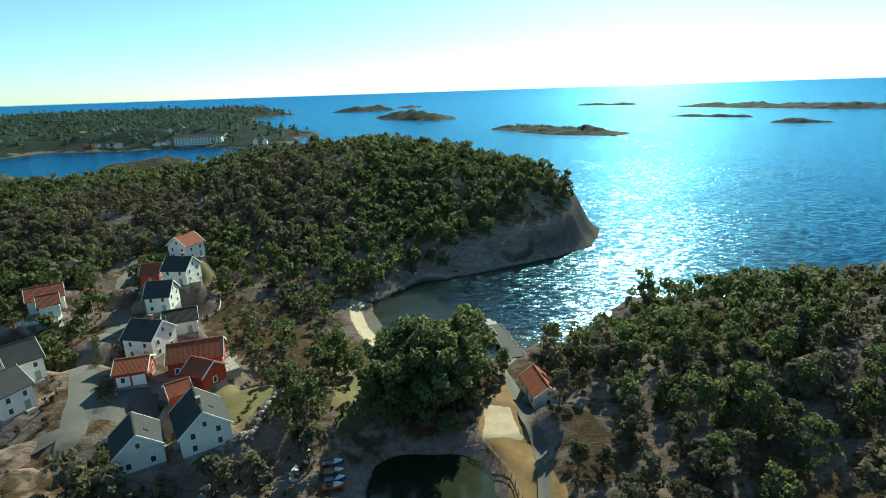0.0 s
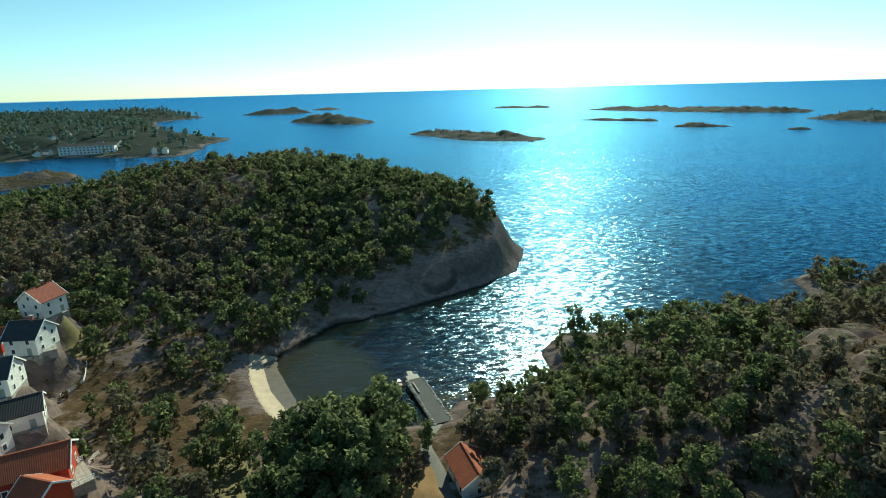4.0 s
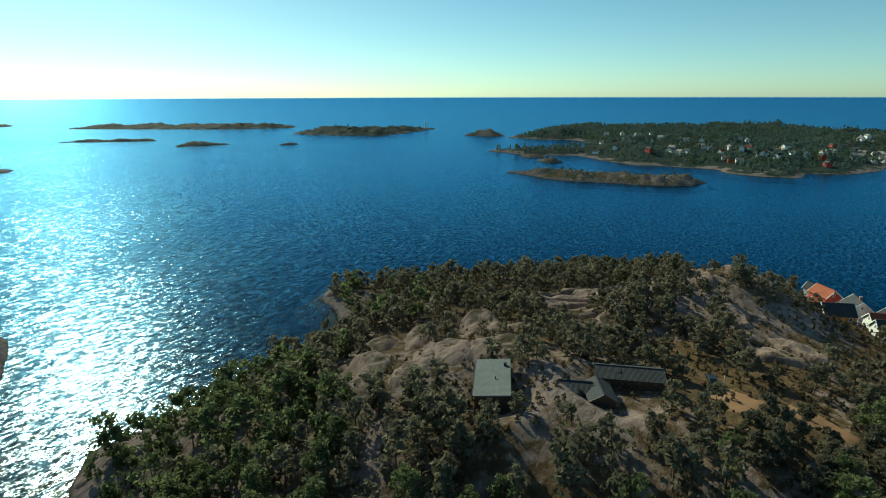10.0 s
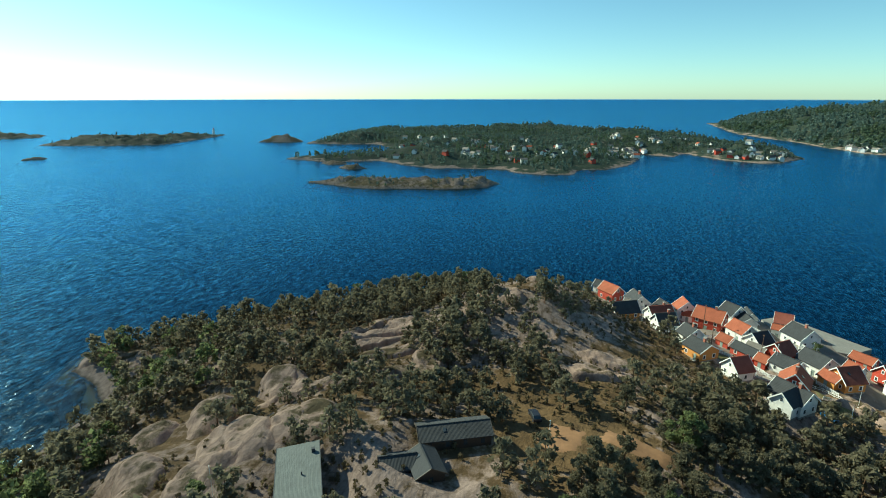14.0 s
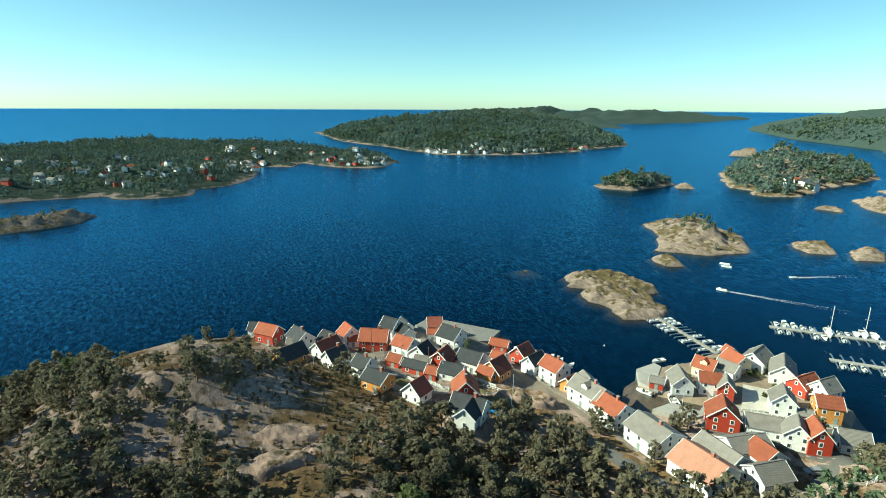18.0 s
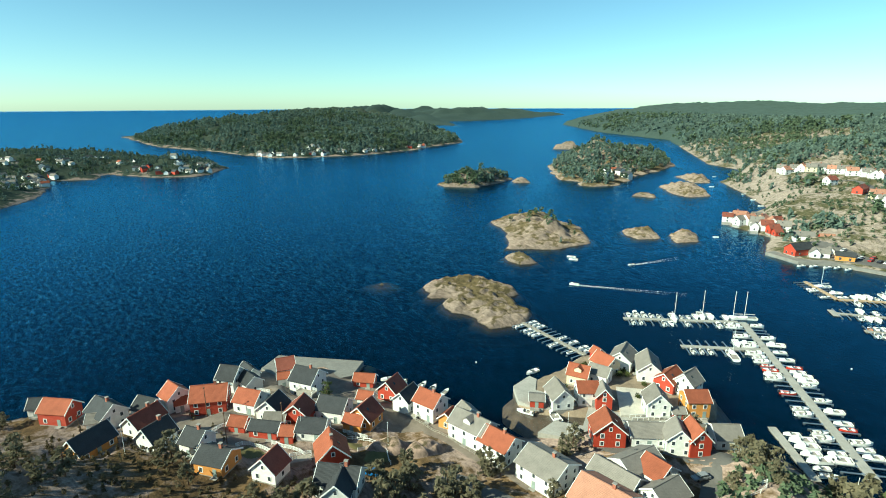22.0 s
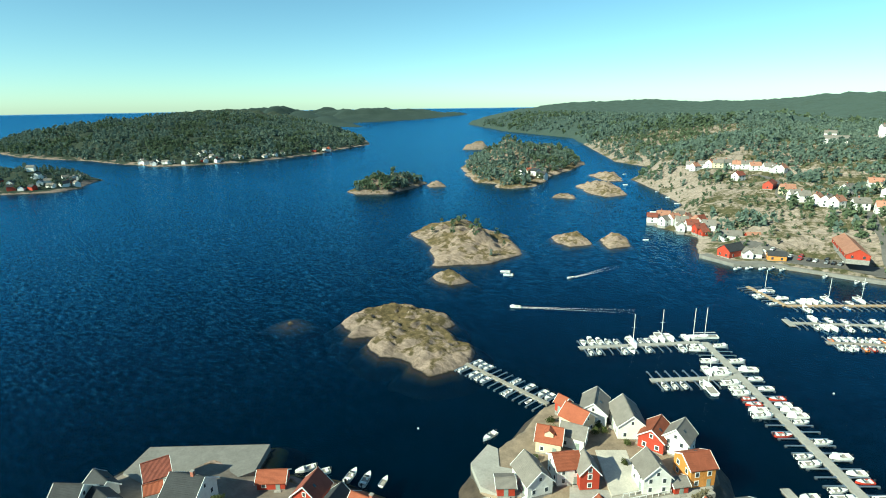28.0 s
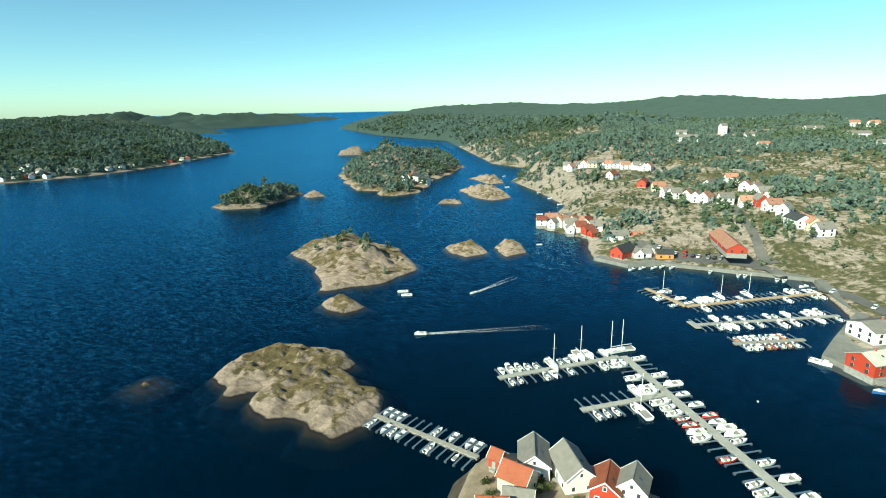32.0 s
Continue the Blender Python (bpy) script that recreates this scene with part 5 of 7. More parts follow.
# tall broadleaf trees by the pond and the beach meadow
for k, (x, y, s) in enumerate(((-9, 103, 2.1), (-4, 108, 2.3), (3, 105, 2.2), (-6, 97, 2.1), (1, 97, 2.0), (5, 109, 1.9), (-10, 92, 1.7), (-3, 91, 1.7), (-15, 93, 1.5), (-11, 109, 1.7), (-14, 103, 1.6), (-2, 101, 1.9), (6, 114, 1.0), (-13, 97, 1.4), (-24, 114, 1.5), (-28, 108, 1.2), (-31, 92, 1.2), (-27, 88, 1.3), (13, 112, 0.8))):
    crown, trunk = NEAR_TREES["broad"][k % 6]
    t = new("leafy_tree")
    t.matrix_basis = Matrix.LocRotScale((x, y, float(land_height(x, y))), Euler((0, 0, k * 1.3)), (s, s, s))
    tagged(t, "tall spreading broadleaf tree near the pond", "tree", "trees of the near woods")
    for nm, me in (("trunk", trunk), ("crown", crown)):
        shared(nm, me, t)


# ---- houses ----
for row in PLANNED:
    x, y = row[0], row[1]
    if y > 60:
        house(*row, group="houses above the cove", where=" above the cove")
    elif y < -200:
        faded = "salmon" if row[9] == "orange" else row[9]
        house(*row[:9], faded, row[10], group="houses across the harbour", where=" across the harbour")
    elif row[7] < 2.0:
        house(*row, group="houses on the boathouse island", where=" on the boathouse island")
    else:
        house(*row, where=" in the village")


# ---- draped ground: roads, lawns, sand ----
def ground_at(x, y, step=2.0):
    x, y = np.asarray(x, float), np.asarray(y, float)
    i, j = np.floor(x / step) * step, np.floor(y / step) * step
    u, v = (x - i) / step, (y - j) / step
    return (land_height(i, j) * (1 - u) + land_height(i + step, j) * u) * (1 - v) + (land_height(i, j + step) * (1 - u) + land_height(i + step, j + step) * u) * v


def smooth_line(points, every=2.0):
    pts = [np.array(p, float) for p in points]
    pts = [2 * pts[0] - pts[1]] + pts + [2 * pts[-1] - pts[-2]]
    out = []
    for k in range(1, len(pts) - 2):
        a, b, c, d = pts[k - 1:k + 3]
        n = max(1, int(np.linalg.norm(c - b) / every))
        for s in range(n):
            t = s / n
            out.append(0.5 * (2 * b + (c - a) * t + (2 * a - 5 * b + 4 * c - d) * t * t + (3 * b - a - 3 * c + d) * t ** 3))
    out.append(pts[-2])
    return np.array(out)


def road(name, label, points, width, mat, lift=0.14, step=2.0):
    line = smooth_line(points)
    d = np.gradient(line, axis=0)
    d /= np.linalg.norm(d, axis=1)[:, None]
    side = np.stack([-d[:, 1], d[:, 0]], -1)
    cols = np.linspace(-0.5, 0.5, 5) * width
    wob = 1 + 0.08 * fbm(line[:, 0], line[:, 1], 9, 2, 5)
    v = np.stack([line + side * (c * wob)[:, None] for c in cols], 1)
    z = ground_at(v[..., 0], v[..., 1], step)
    z = np.maximum(z, z[:, 2:3] - 0.25) + lift
    z[:, [0, -1]] -= 0.1
    verts = np.concatenate([v, z[..., None]], -1).reshape(-1, 3)
    n, m = len(line), len(cols)
    idx = np.arange(n * m).reshape(n, m)
    quads = np.stack([idx[:-1, :-1], idx[:-1, 1:], idx[1:, 1:], idx[1:, :-1]], -1).reshape(-1, 4)[:, ::-1]
    return tagged(new(name, mesh_from(name, verts, quads, mat, True)), label, "road", kind="structure")


def patch(name, label, poly, mat, lift=0.1, step=1.0, ragged=0.8, category="ground"):
    xs, ys = [p[0] for p in poly], [p[1] for p in poly]
    gx, gy = np.meshgrid(np.arange(min(xs) - 1, max(xs) + 2, step), np.arange(min(ys) - 1, max(ys) + 2, step))
    d = inside_distance(poly, gx, gy) + ragged * fbm(gx, gy, 5, 2, 9)
    z = ground_at(gx, gy) + lift + np.clip(d, -0.6, 0) * 0.5
    idx = np.arange(gx.size).reshape(gx.shape)
    quads = np.stack([idx[:-1, :-1], idx[:-1, 1:], idx[1:, 1:], idx[1:, :-1]], -1).reshape(-1, 4)
    quads = quads[d.ravel()[quads].max(1) > 0]
    if len(quads):
        tagged(new(name, mesh_from(name, np.stack([gx, gy, z], -1).reshape(-1, 3), quads, mat, True)), label, category, kind="structure")


road("road", "grey asphalt lane between the houses", VILLAGE_ROAD, 5.0, ASPHALT)
road("road_side", "narrow asphalt side lane", SIDE_ROAD, 4.0, ASPHALT)
road("path", "gravel path down to the cove", COVE_PATH, 2.4, ASPHALT)
road("road_quay", "asphalt lane behind the quay houses", QUAY_ROAD, 4.5, ASPHALT)
road("road_harbour", "asphalt road along the harbour front", HARBOUR_ROAD, 7.0, ASPHALT, 0.25, 4.0)
road("road_hill", "asphalt road climbing between the houses", HILL_ROAD, 5.0, ASPHALT, 0.3, 4.0)
patch("yard", "asphalt parking yard by the garages", [(-70, 88), (-60, 90), (-57, 98), (-64, 101), (-74, 98)], ASPHALT, 0.12)
patch("lawn", "dry mown lawn with a stone edge", [(-47, 100), (-43, 105), (-35, 99), (-39, 88), (-42, 76), (-47, 84)], LAWN)
patch("lawn_cove", "dry meadow above the beach", [(-34, 118), (-27, 126), (-19, 106), (-15, 92), (-22, 88), (-24, 102)], LAWN)
patch("lawn_upper", "small green lawn by white houses", [(-82, 174), (-73, 177), (-67, 165), (-77, 162)], LAWN)
DRYGRASS = simple("parched_brown_grass", (0.19, 0.115, 0.045), 0.95, 0.35, 0.3)
patch("lawn_path", "parched brown grass along the cove path", [(6, 88), (6, 101), (11, 108), (14, 107), (17, 84), (18, 70), (16, 60), (10, 62), (10, 78)], DRYGRASS, 0.08)
patch("sand_court", "pale sand court beside the path", [(7.5, 98), (13, 97.5), (13.5, 87), (6.5, 88)], SAND, 0.16, ragged=0.2)
patch("beach", "curved strip of pale sand", [(-31, 164), (-28, 149), (-23.5, 138), (-19, 130.5), (-11, 126.5), (-8.5, 130.5), (-14.5, 136.5), (-19, 147.5), (-23, 157.5), (-24, 164)], SAND, 0.2, step=0.5, ragged=0.25)
patch("earth", "bare orange earth beside the cabins", [(127, 41), (133, 37), (131, 31), (125, 33), (123, 38)], DIRT)
patch("earth_track", "bare earth track through the pines", [(133, 26), (128, 14), (124, 16), (129, 28)], DIRT)
patch("quay_yard", "asphalt yard in front of the boathouses", [(126, -103), (135, -99), (146, -96), (150, -88), (143, -82), (130, -88), (116, -96), (112, -104)], ASPHALT, 0.12, ragged=0.3)
patch("parking", "asphalt car park on the harbour front", [(160, -332), (130, -334), (84, -328), (88, -348), (130, -352), (160, -350)], ASPHALT, 0.3, ragged=0.3)
for k, poly in enumerate(([(180.2, -37.2), (176.8, -41.7), (173.3, -38.5), (176.8, -34)], [(202.6, -12.3), (200.9, -16.4), (195, -17.9), (196.5, -13.8)], [(187.6, -35.7), (184.6, -38.9), (182.7, -35.3)])):
    patch("lawn_garden", "small dry garden lawn in the village", poly, LAWN, 0.14, 0.8, 0.3)
patch("village_lane", "pale paved ground between the houses", [(250, 0), (252, -40), (225, -60), (190, -66), (150, -70), (145, -56), (180, -55), (200, -30), (200, -12), (225, 0)], GRAVEL, 0.08)


# ---- granite outcrops ----
for k, (x, y, rx, ry, h, turn) in enumerate((
        (121, 124, 11, 6, 2.4, 20), (128, 114, 12, 7, 2.6, 30), (116, 97, 12, 7, 2.4, 40), (105, 115, 11, 6, 2.2, 50), (102, 99, 9, 6, 2.0, 20), (123, 86, 11, 7, 2.2, 30), (141, 103, 12, 7, 2.4, 25), (187, 86, 12, 5, 2.2, -35), (178, 6, 15, 8, 0.9, -40),
        (-79, 80, 8, 6, 1.6, 20), (-72, 75, 7, 5, 1.4, 40),
        (112, 100, 13, 7, 2.4, 30), (103, 112, 12, 6, 2.2, 40), (120, 90, 9, 5, 2.0, 20), (95, 108, 9, 5, 2.0, 60), (140, 100, 12, 6, 2.2, 20), (128, 112, 11, 6, 2.0, 35),
        (160, 70, 12, 6, 2.4, 10), (150, 84, 9, 5, 2.0, 40), (185, 84, 11, 6, 2.2, 60), (172, 24, 10, 6, 1.6, 80), (163, 18, 7, 4, 1.4, 60), (180, 40, 9, 5, 1.8, 30), (204, 34, 9, 6, 2.4, 0),
        (214, 44, 8, 5, 2.6, 40), (196, 52, 9, 5, 2.2, 20), (150, 178, 9, 5, 1.6, 40), (168, 186, 9, 5, 1.6, 0), (166, 168, 8, 4, 1.6, 20), (178, 100, 10, 5, 2.2, 50),
        (-100, 78, 11, 7, 2.2, 20), (-112, 96, 10, 6, 2.4, 60), (-95, 63, 9, 6, 2.0, 0), (-101, 160, 5, 9, 4.0, 10), (-114, 152, 7, 6, 4.5, 30), (-119, 130, 8, 6, 4.0, 60), (-126, 170, 10, 8, 5.0, 20),
        (-135, 190, 11, 8, 5.0, 60), (-120, 205, 10, 7, 4.0, 0), (-88, 71, 6, 4, 1.4, 30), (30, 205, 9, 4, 3.0, 30), (52, 243, 10, 6, 3.0, 60), (30, 236, 10, 5, 2.6, 40), (10, 245, 10, 5, 2.6, 20),
        (-10, 262, 12, 6, 3.0, 10), (40, 268, 10, 6, 3.0, 30), (178, -42, 7, 5, 2.4, 40), (171, -48, 6, 4, 2.2, 80), (100, -92, 8, 5, 2.2, 30), (90, -100, 7, 5, 1.8, 0), (150, 130, 10, 5, 2.0, 20), (120, 140, 10, 5, 2.0, 10),
        (-4, 186, 9, 2.5, 2.4, 12), (45, 128, 6, 3, 1.2, 20), (30, 127, 6, 3, 1.2, 0), (54, 152, 4, 3, 1.4, 60), (-34, 138, 6, 4, 1.6, 60), (-36, 150, 5, 4, 1.6, 80))):
    outcrop(x, y, rx, ry, h, turn, 200 + k)
# long parallel slabs of bare rock on the headland
for k, (x0, y0, x1, y1, wide) in enumerate(((171.3, 102.5, 186.2, 75.3, 4.5), (164.6, 99.8, 176.3, 80, 4), (157, 92.3, 170.5, 69.6, 4.5), (148.5, 82.7, 154, 64.3, 4), (178.8, 105.6, 194.6, 85.9, 5),
                                             (166.6, 72.1, 173.8, 65.7, 4), (159.6, 37.4, 160.9, 19.8, 5.5), (214, 47.9, 230, 33, 6), (140, 92, 147, 74, 4), (132, 104, 146, 88, 5), (190, 66, 202, 54, 4))):
    outcrop((x0 + x1) / 2, (y0 + y1) / 2, math.hypot(x1 - x0, y1 - y0) * 0.62, wide * 0.9, 2.2, math.degrees(math.atan2(y1 - y0, x1 - x0)), 300 + k)


# ---- quays ----
QUAYGREY = simple("dark_grey_quay_paving", (0.19, 0.18, 0.165), 0.9, 0.2, 0.3)


def slab(name, label, poly, top, depth, mat, category="quay"):
    bm = bmesh.new()
    lo, hi = [bm.verts.new((x, y, top - depth)) for x, y in poly], [bm.verts.new((x, y, top)) for x, y in poly]
    bm.faces.new(hi)
    bm.faces.new(lo[::-1])
    n = len(poly)
    for k in range(n):
        bm.faces.new((lo[k], lo[(k + 1) % n], hi[(k + 1) % n], hi[k]))
    bmesh.ops.recalc_face_normals(bm, faces=bm.faces)
    me = mesh_of(name, bm, mat)
    return tagged(new(name, me), label, category, kind="structure")


slab("quay", "broad grey quay outside the village", [(251, -50), (226, -69), (220, -60), (223, -52), (236, -42), (246, -41)], 1.9, 4, QUAYGREY)
slab("quay_islet", "stone quay edge round the boathouse island", [(178.5, -93), (172, -87.2), (166, -87.2), (159.5, -93), (158, -98), (163, -99), (172, -96), (176, -102), (179, -102)], 1.72, 4, CONCRETE)
slab("quay_slipway", "pale sandy slipway between boathouses", [(145.8, -101), (141, -107), (148.5, -119.5), (155, -115)], 2.2, 4, simple("pale_slipway_concrete", (0.5, 0.46, 0.4), 0.9, 0.15, 0.4))
slab("quay_boathouses", "stone quay below the boathouses", [(158, -78), (158, -86), (151, -89.5), (155, -99), (143, -105), (131, -119), (127, -116), (138, -100), (148, -92), (150, -82)], 1.75, 4, CONCRETE)
slab("quay_harbour", "stone quay along the car park", [(63, -322), (136, -327), (153, -317.5), (172.5, -327), (166, -338), (140, -336), (75, -330)], 1.9, 4, QUAYGREY)
slab("quay_shed", "concrete quay by the boat sheds", [(66, -320), (63, -297), (60, -276), (75, -243), (82, -226), (70, -211), (55, -214), (52, -260), (52, -300), (58, -322)], 1.9, 4, QUAYGREY)


# ---- boats ----
def hull_bmesh(length, beam, free, draft=0.25):
    """A planing hull: pointed bow along +x, transom at -x, flared sides."""
    bm = bmesh.new()
    rings = []
    for s in (0.0, 0.3, 0.6, 0.82, 0.94, 1.0):
        x = -length / 2 + s * length
        half = beam / 2 * (1.0 if s < 0.45 else max(0.03, 1 - ((s - 0.45) / 0.55) ** 2.2))
        sheer = free * (1 + 0.25 * s * s)
        rings.append([bm.verts.new(c) for c in ((x, -half, sheer), (x, -half * 0.82, 0.05), (x, 0, -draft * (1 - s * 0.6)), (x, half * 0.82, 0.05), (x, half, sheer))])
    for a, b in zip(rings, rings[1:]):
        for k in range(4):
            bm.faces.new((a[k], b[k], b[k + 1], a[k + 1]))
    bm.faces.new(rings[0])
    bmesh.ops.recalc_face_normals(bm, faces=bm.faces)
    return bm


def deck_bmesh(length, beam, free, s0, s1, inset, drop):
    bm = bmesh.new()
    rows = []
    for s in np.linspace(s0, s1, 6):
        x = -length / 2 + s * length
        half = beam / 2 * (1.0 if s < 0.45 else max(0.03, 1 - ((s - 0.45) / 0.55) ** 2.2)) * inset
        z = free * (1 + 0.25 * s * s) - drop
        rows.append((bm.verts.new((x, -half, z)), bm.verts.new((x, 0, z + 0.04)), bm.verts.new((x, half, z))))
    for a, b in zip(rows, rows[1:]):
        for k in range(2):
            bm.faces.new((a[k], b[k], b[k + 1], a[k + 1]))
    return bm


def boat_meshes(kind, hullmat):
    size = {"open": (5.2, 2.0, 0.7), "cabin": (6.8, 2.5, 1.0), "sail": (9.0, 2.9, 1.0), "dinghy": (3.8, 1.5, 0.5)}[kind]
    l, b, f = size
    out = [("hull", mesh_of("hull", hull_bmesh(l, b, f), hullmat)),
           ("foredeck", mesh_of("foredeck", deck_bmesh(l, b, f, 0.55, 0.99, 0.97, 0.0), GELCOAT)),
           ("cockpit", mesh_of("cockpit", deck_bmesh(l, b, f, 0.02, 0.56, 0.9, 0.28), TEAK))]
    if kind in ("open", "cabin"):
        out.append(("outboard_motor", mesh_of("outboard_motor", box_into(box(-l / 2 - 0.42, -l / 2 - 0.02, -0.2, 0.2, f - 0.05, f + 0.5), -l / 2 - 0.3, -l / 2 - 0.1, -0.08, 0.08, -0.3, f), DARKTRIM)))
        wx = l * 0.06
        out.append(("windscreen", mesh_of("windscreen", prism([(-b * 0.36, f), (b * 0.36, f), (b * 0.28, f + 0.55), (-b * 0.28, f + 0.55)], wx, wx + 0.12), GLASS)))
        out.append(("seat", mesh_of("seat", box_into(box(-l * 0.40, -l * 0.28, -b * 0.36, b * 0.36, f - 0.3, f + 0.08), -l * 0.08, l * 0.0, -b * 0.3, -b * 0.06, f - 0.3, f + 0.2), GELCOAT)))
    if kind == "cabin":
        out.append(("cabin", mesh_of("cabin", prism([(-b * 0.36, f), (b * 0.36, f), (b * 0.28, f + 0.75), (-b * 0.28, f + 0.75)], l * 0.1, l * 0.32), GELCOAT)))
    if kind == "sail":
        out.append(("cabin", mesh_of("cabin", prism([(-b * 0.3, f), (b * 0.3, f), (b * 0.22, f + 0.45), (-b * 0.22, f + 0.45)], -l * 0.05, l * 0.25), GELCOAT)))
        out.append(("mast", mesh_of("mast", box(l * 0.08 - 0.07, l * 0.08 + 0.07, -0.07, 0.07, f, f + 12.0), TRIM)))
        out.append(("boom", mesh_of("boom", box(-l * 0.38, l * 0.08, -0.1, 0.1, f + 1.3, f + 1.55), simple("sail_cover", (0.5, 0.5, 0.52), 0.8, 0.1))))
        out.append(("spreader", mesh_of("spreader", box(l * 0.08 - 0.03, l * 0.08 + 0.03, -0.9, 0.9, f + 6.5, f + 6.56), TRIM)))
    return out


BOATS = {("open", "white"): boat_meshes("open", GELCOAT), ("cabin", "white"): boat_meshes("cabin", GELCOAT), ("sail", "white"): boat_meshes("sail", GELCOAT),
         ("open", "red"): boat_meshes("open", REDHULL), ("open", "blue"): boat_meshes("open", BLUEHULL), ("open", "orange"): boat_meshes("open", ORANGEHULL),
         ("dinghy", "white"): boat_meshes("dinghy", GELCOAT), ("dinghy", "orange"): boat_meshes("dinghy", ORANGEHULL), ("dinghy", "blue"): boat_meshes("dinghy", BLUEHULL)}
BOATLABEL = {"open": "%s open motorboat with outboard moored %s", "cabin": "%s motor cruiser with small cabin moored %s", "sail": "%s sailing yacht with bare mast moored %s",
             "dinghy": "small %s rowing dinghy lying %s"}


def boat(kind, color, x, y, turn, where, z=0.0, scale=1.0, lean=0.0):
    b = new("sailing_boat" if kind == "sail" else "motorboat" if kind != "dinghy" else "dinghy")
    b.matrix_basis = Matrix.LocRotScale((x, y, z), Euler((radians(lean), 0, radians(turn))), (scale, scale, scale))
    for name, me in BOATS[kind, color]:
        shared(name, me, b)
    return tagged(b, BOATLABEL[kind] % (color, where), "boat", "boats " + where)


# ---- floating piers ----
FINGER = mesh_of("finger", box_into(box_into(box(0, 5.2, -0.22, 0.22, 0.25, 0.42), 4.7, 5.2, -0.3, 0.3, -0.2, 0.24), 0.0, 0.5, -0.5, 0.5, 0.25, 0.44), ALLOY)


def pier(label, a, b, width, mat, spacing, sides, where, fill, kinds, seed, fingers=True, slip=0.0, end=0.0):
    rng = random.Random(seed)
    a, b = Vector((*a, 0)), Vector((*b, 0))
    d = b - a
    n = d.normalized()
    turn = math.degrees(math.atan2(n.y, n.x))
    p = new("floating_pier")
    p.matrix_basis = pose(a.x, a.y, 0, 0, 0, turn)
    length, bay = d.length, 6.0
    k = 0
    while k * bay < length:
        x0, x1 = k * bay + 0.03, min((k + 1) * bay, length) - 0.03
        part("pontoon", box_into(box(x0, x1, -width / 2, width / 2, 0.3, 0.55), x0 + 0.4, x1 - 0.4, -width / 2 + 0.15, width / 2 - 0.15, -0.3, 0.3), mat, p)
        k += 1
    if end:
        part("end_pontoon", box(-1.2, 1.2, -end, end, 0.28, 0.56), mat, p)
    tagged(p, label, "pier", "floating piers of the marina")
    for side in sides:
        s = 1.5 + slip
        while s < length - 1.0:
            if fingers:
                shared("finger", FINGER, p, Matrix.LocRotScale((s, side * width / 2, 0), Euler((0, 0, radians(90 * side))), None))
            if rng.random() < fill and s + spacing < length:
                kind, color = rng.choice(kinds)
                half = {"open": 2.6, "cabin": 3.4, "sail": 4.5, "dinghy": 1.9}[kind]
                scale = rng.uniform(0.74, 0.96)
                at = a + n * (s + spacing / 2) + Vector((-n.y, n.x, 0)) * side * (width / 2 + 0.55 + half * scale)
                bow = rng.random() < 0.75
                boat(kind, color, at.x, at.y, turn + 90 * side * (-1 if bow else 1) + rng.uniform(-4, 4), where, 0.0, scale)
            s += spacing
    return p


MIX = [("open", "white")] * 6 + [("cabin", "white")] * 5 + [("open", "blue")]
MARINA = "at the marina piers"
pier("long grey floating pier lined with boats", (146, -204), (90, -121), 2.6, CONCRETE, 3.1, (1, -1), MARINA, 0.58, MIX + [("open", "red")] * 1, 3)
pier("grey floating pier with yachts and boats", (183, -173), (147.5, -203), 2.0, CONCRETE, 3.1, (1, -1), MARINA, 0.55, MIX, 4)
pier("short grey floating pier with boats", (154.5, -163), (132, -181), 2.0, CONCRETE, 3.1, (1, -1), MARINA, 0.6, MIX, 5)
pier("short floating pier with boats on one side", (114.5, -128.5), (100, -111), 2.2, CONCRETE, 2.9, (1,), MARINA, 0.95, MIX, 6, fingers=False)
pier("narrow jetty between islet and boathouses", (211, -139), (175.5, -131), 1.6, PLANK, 2.6, (1, -1), "at the islet jetty", 0.5, [("open", "white")] * 5 + [("dinghy", "white"), ("open", "blue")], 7)
FAR = "at the far harbour piers"
pier("tan planked floating pier, arm with fingers", (142, -284), (124.5, -264.5), 2.0, TANPLANK, 2.9, (1, -1), FAR, 0.18, MIX, 8)
pier("tan planked floating pier", (124.5, -264.5), (66, -304), 2.0, TANPLANK, 3.0, (1, -1), FAR, 0.3, MIX, 9)
pier("white concrete floating pier with fingers", (122, -243), (66, -274), 1.8, CONCRETE, 2.9, (1, -1), FAR, 0.42, MIX, 10, end=3.6)
pier("short pier crowded with coloured boats", (109, -229), (84, -242), 1.8, PLANK, 2.7, (1, -1), FAR, 0.9, [("open", "white")] * 2 + [("open", "red"), ("open", "orange"), ("dinghy", "orange")], 11)
for x, y, turn in ((146.5, -209.5, 35), (150, -206.5, 40), (160.5, -198.5, 125), (168, -188, 128), (138, -168.5, -55)):
    boat("sail", "white", x, y, turn, MARINA, scale=0.95)
for x, y, turn in ((134, -281, 40), (110, -283, 120), (98, -290, 120)):
    boat("sail", "white", x, y, turn, FAR, scale=0.85)
for x, y, turn, kind in ((168, -85.6, 20, "open"), (160.5, -89.5, -30, "cabin"), (181.5, -107, 80, "open"), (133, -127.5, 60, "open"), (197, -75, -70, "open"), (201, -74, -75, "open"), (193, -77, -75, "dinghy"),
                         (208, -70, 60, "open"), (212, -69, 60, "open")):
    boat(kind, "white", x, y, turn, "by the village quays")
for x, y, turn in ((151, -314, 60), (146, -318, 60), (140, -321, 60), (136, -324, 70), (131, -324, 70), (112, -322, 80), (99, -320, 80), (96, -320, 80), (82, -318, 80), (79, -318, 75), (72, -312, 40), (70, -303, 30)):
    boat("open", "white", x, y, turn, "along the harbour wall")
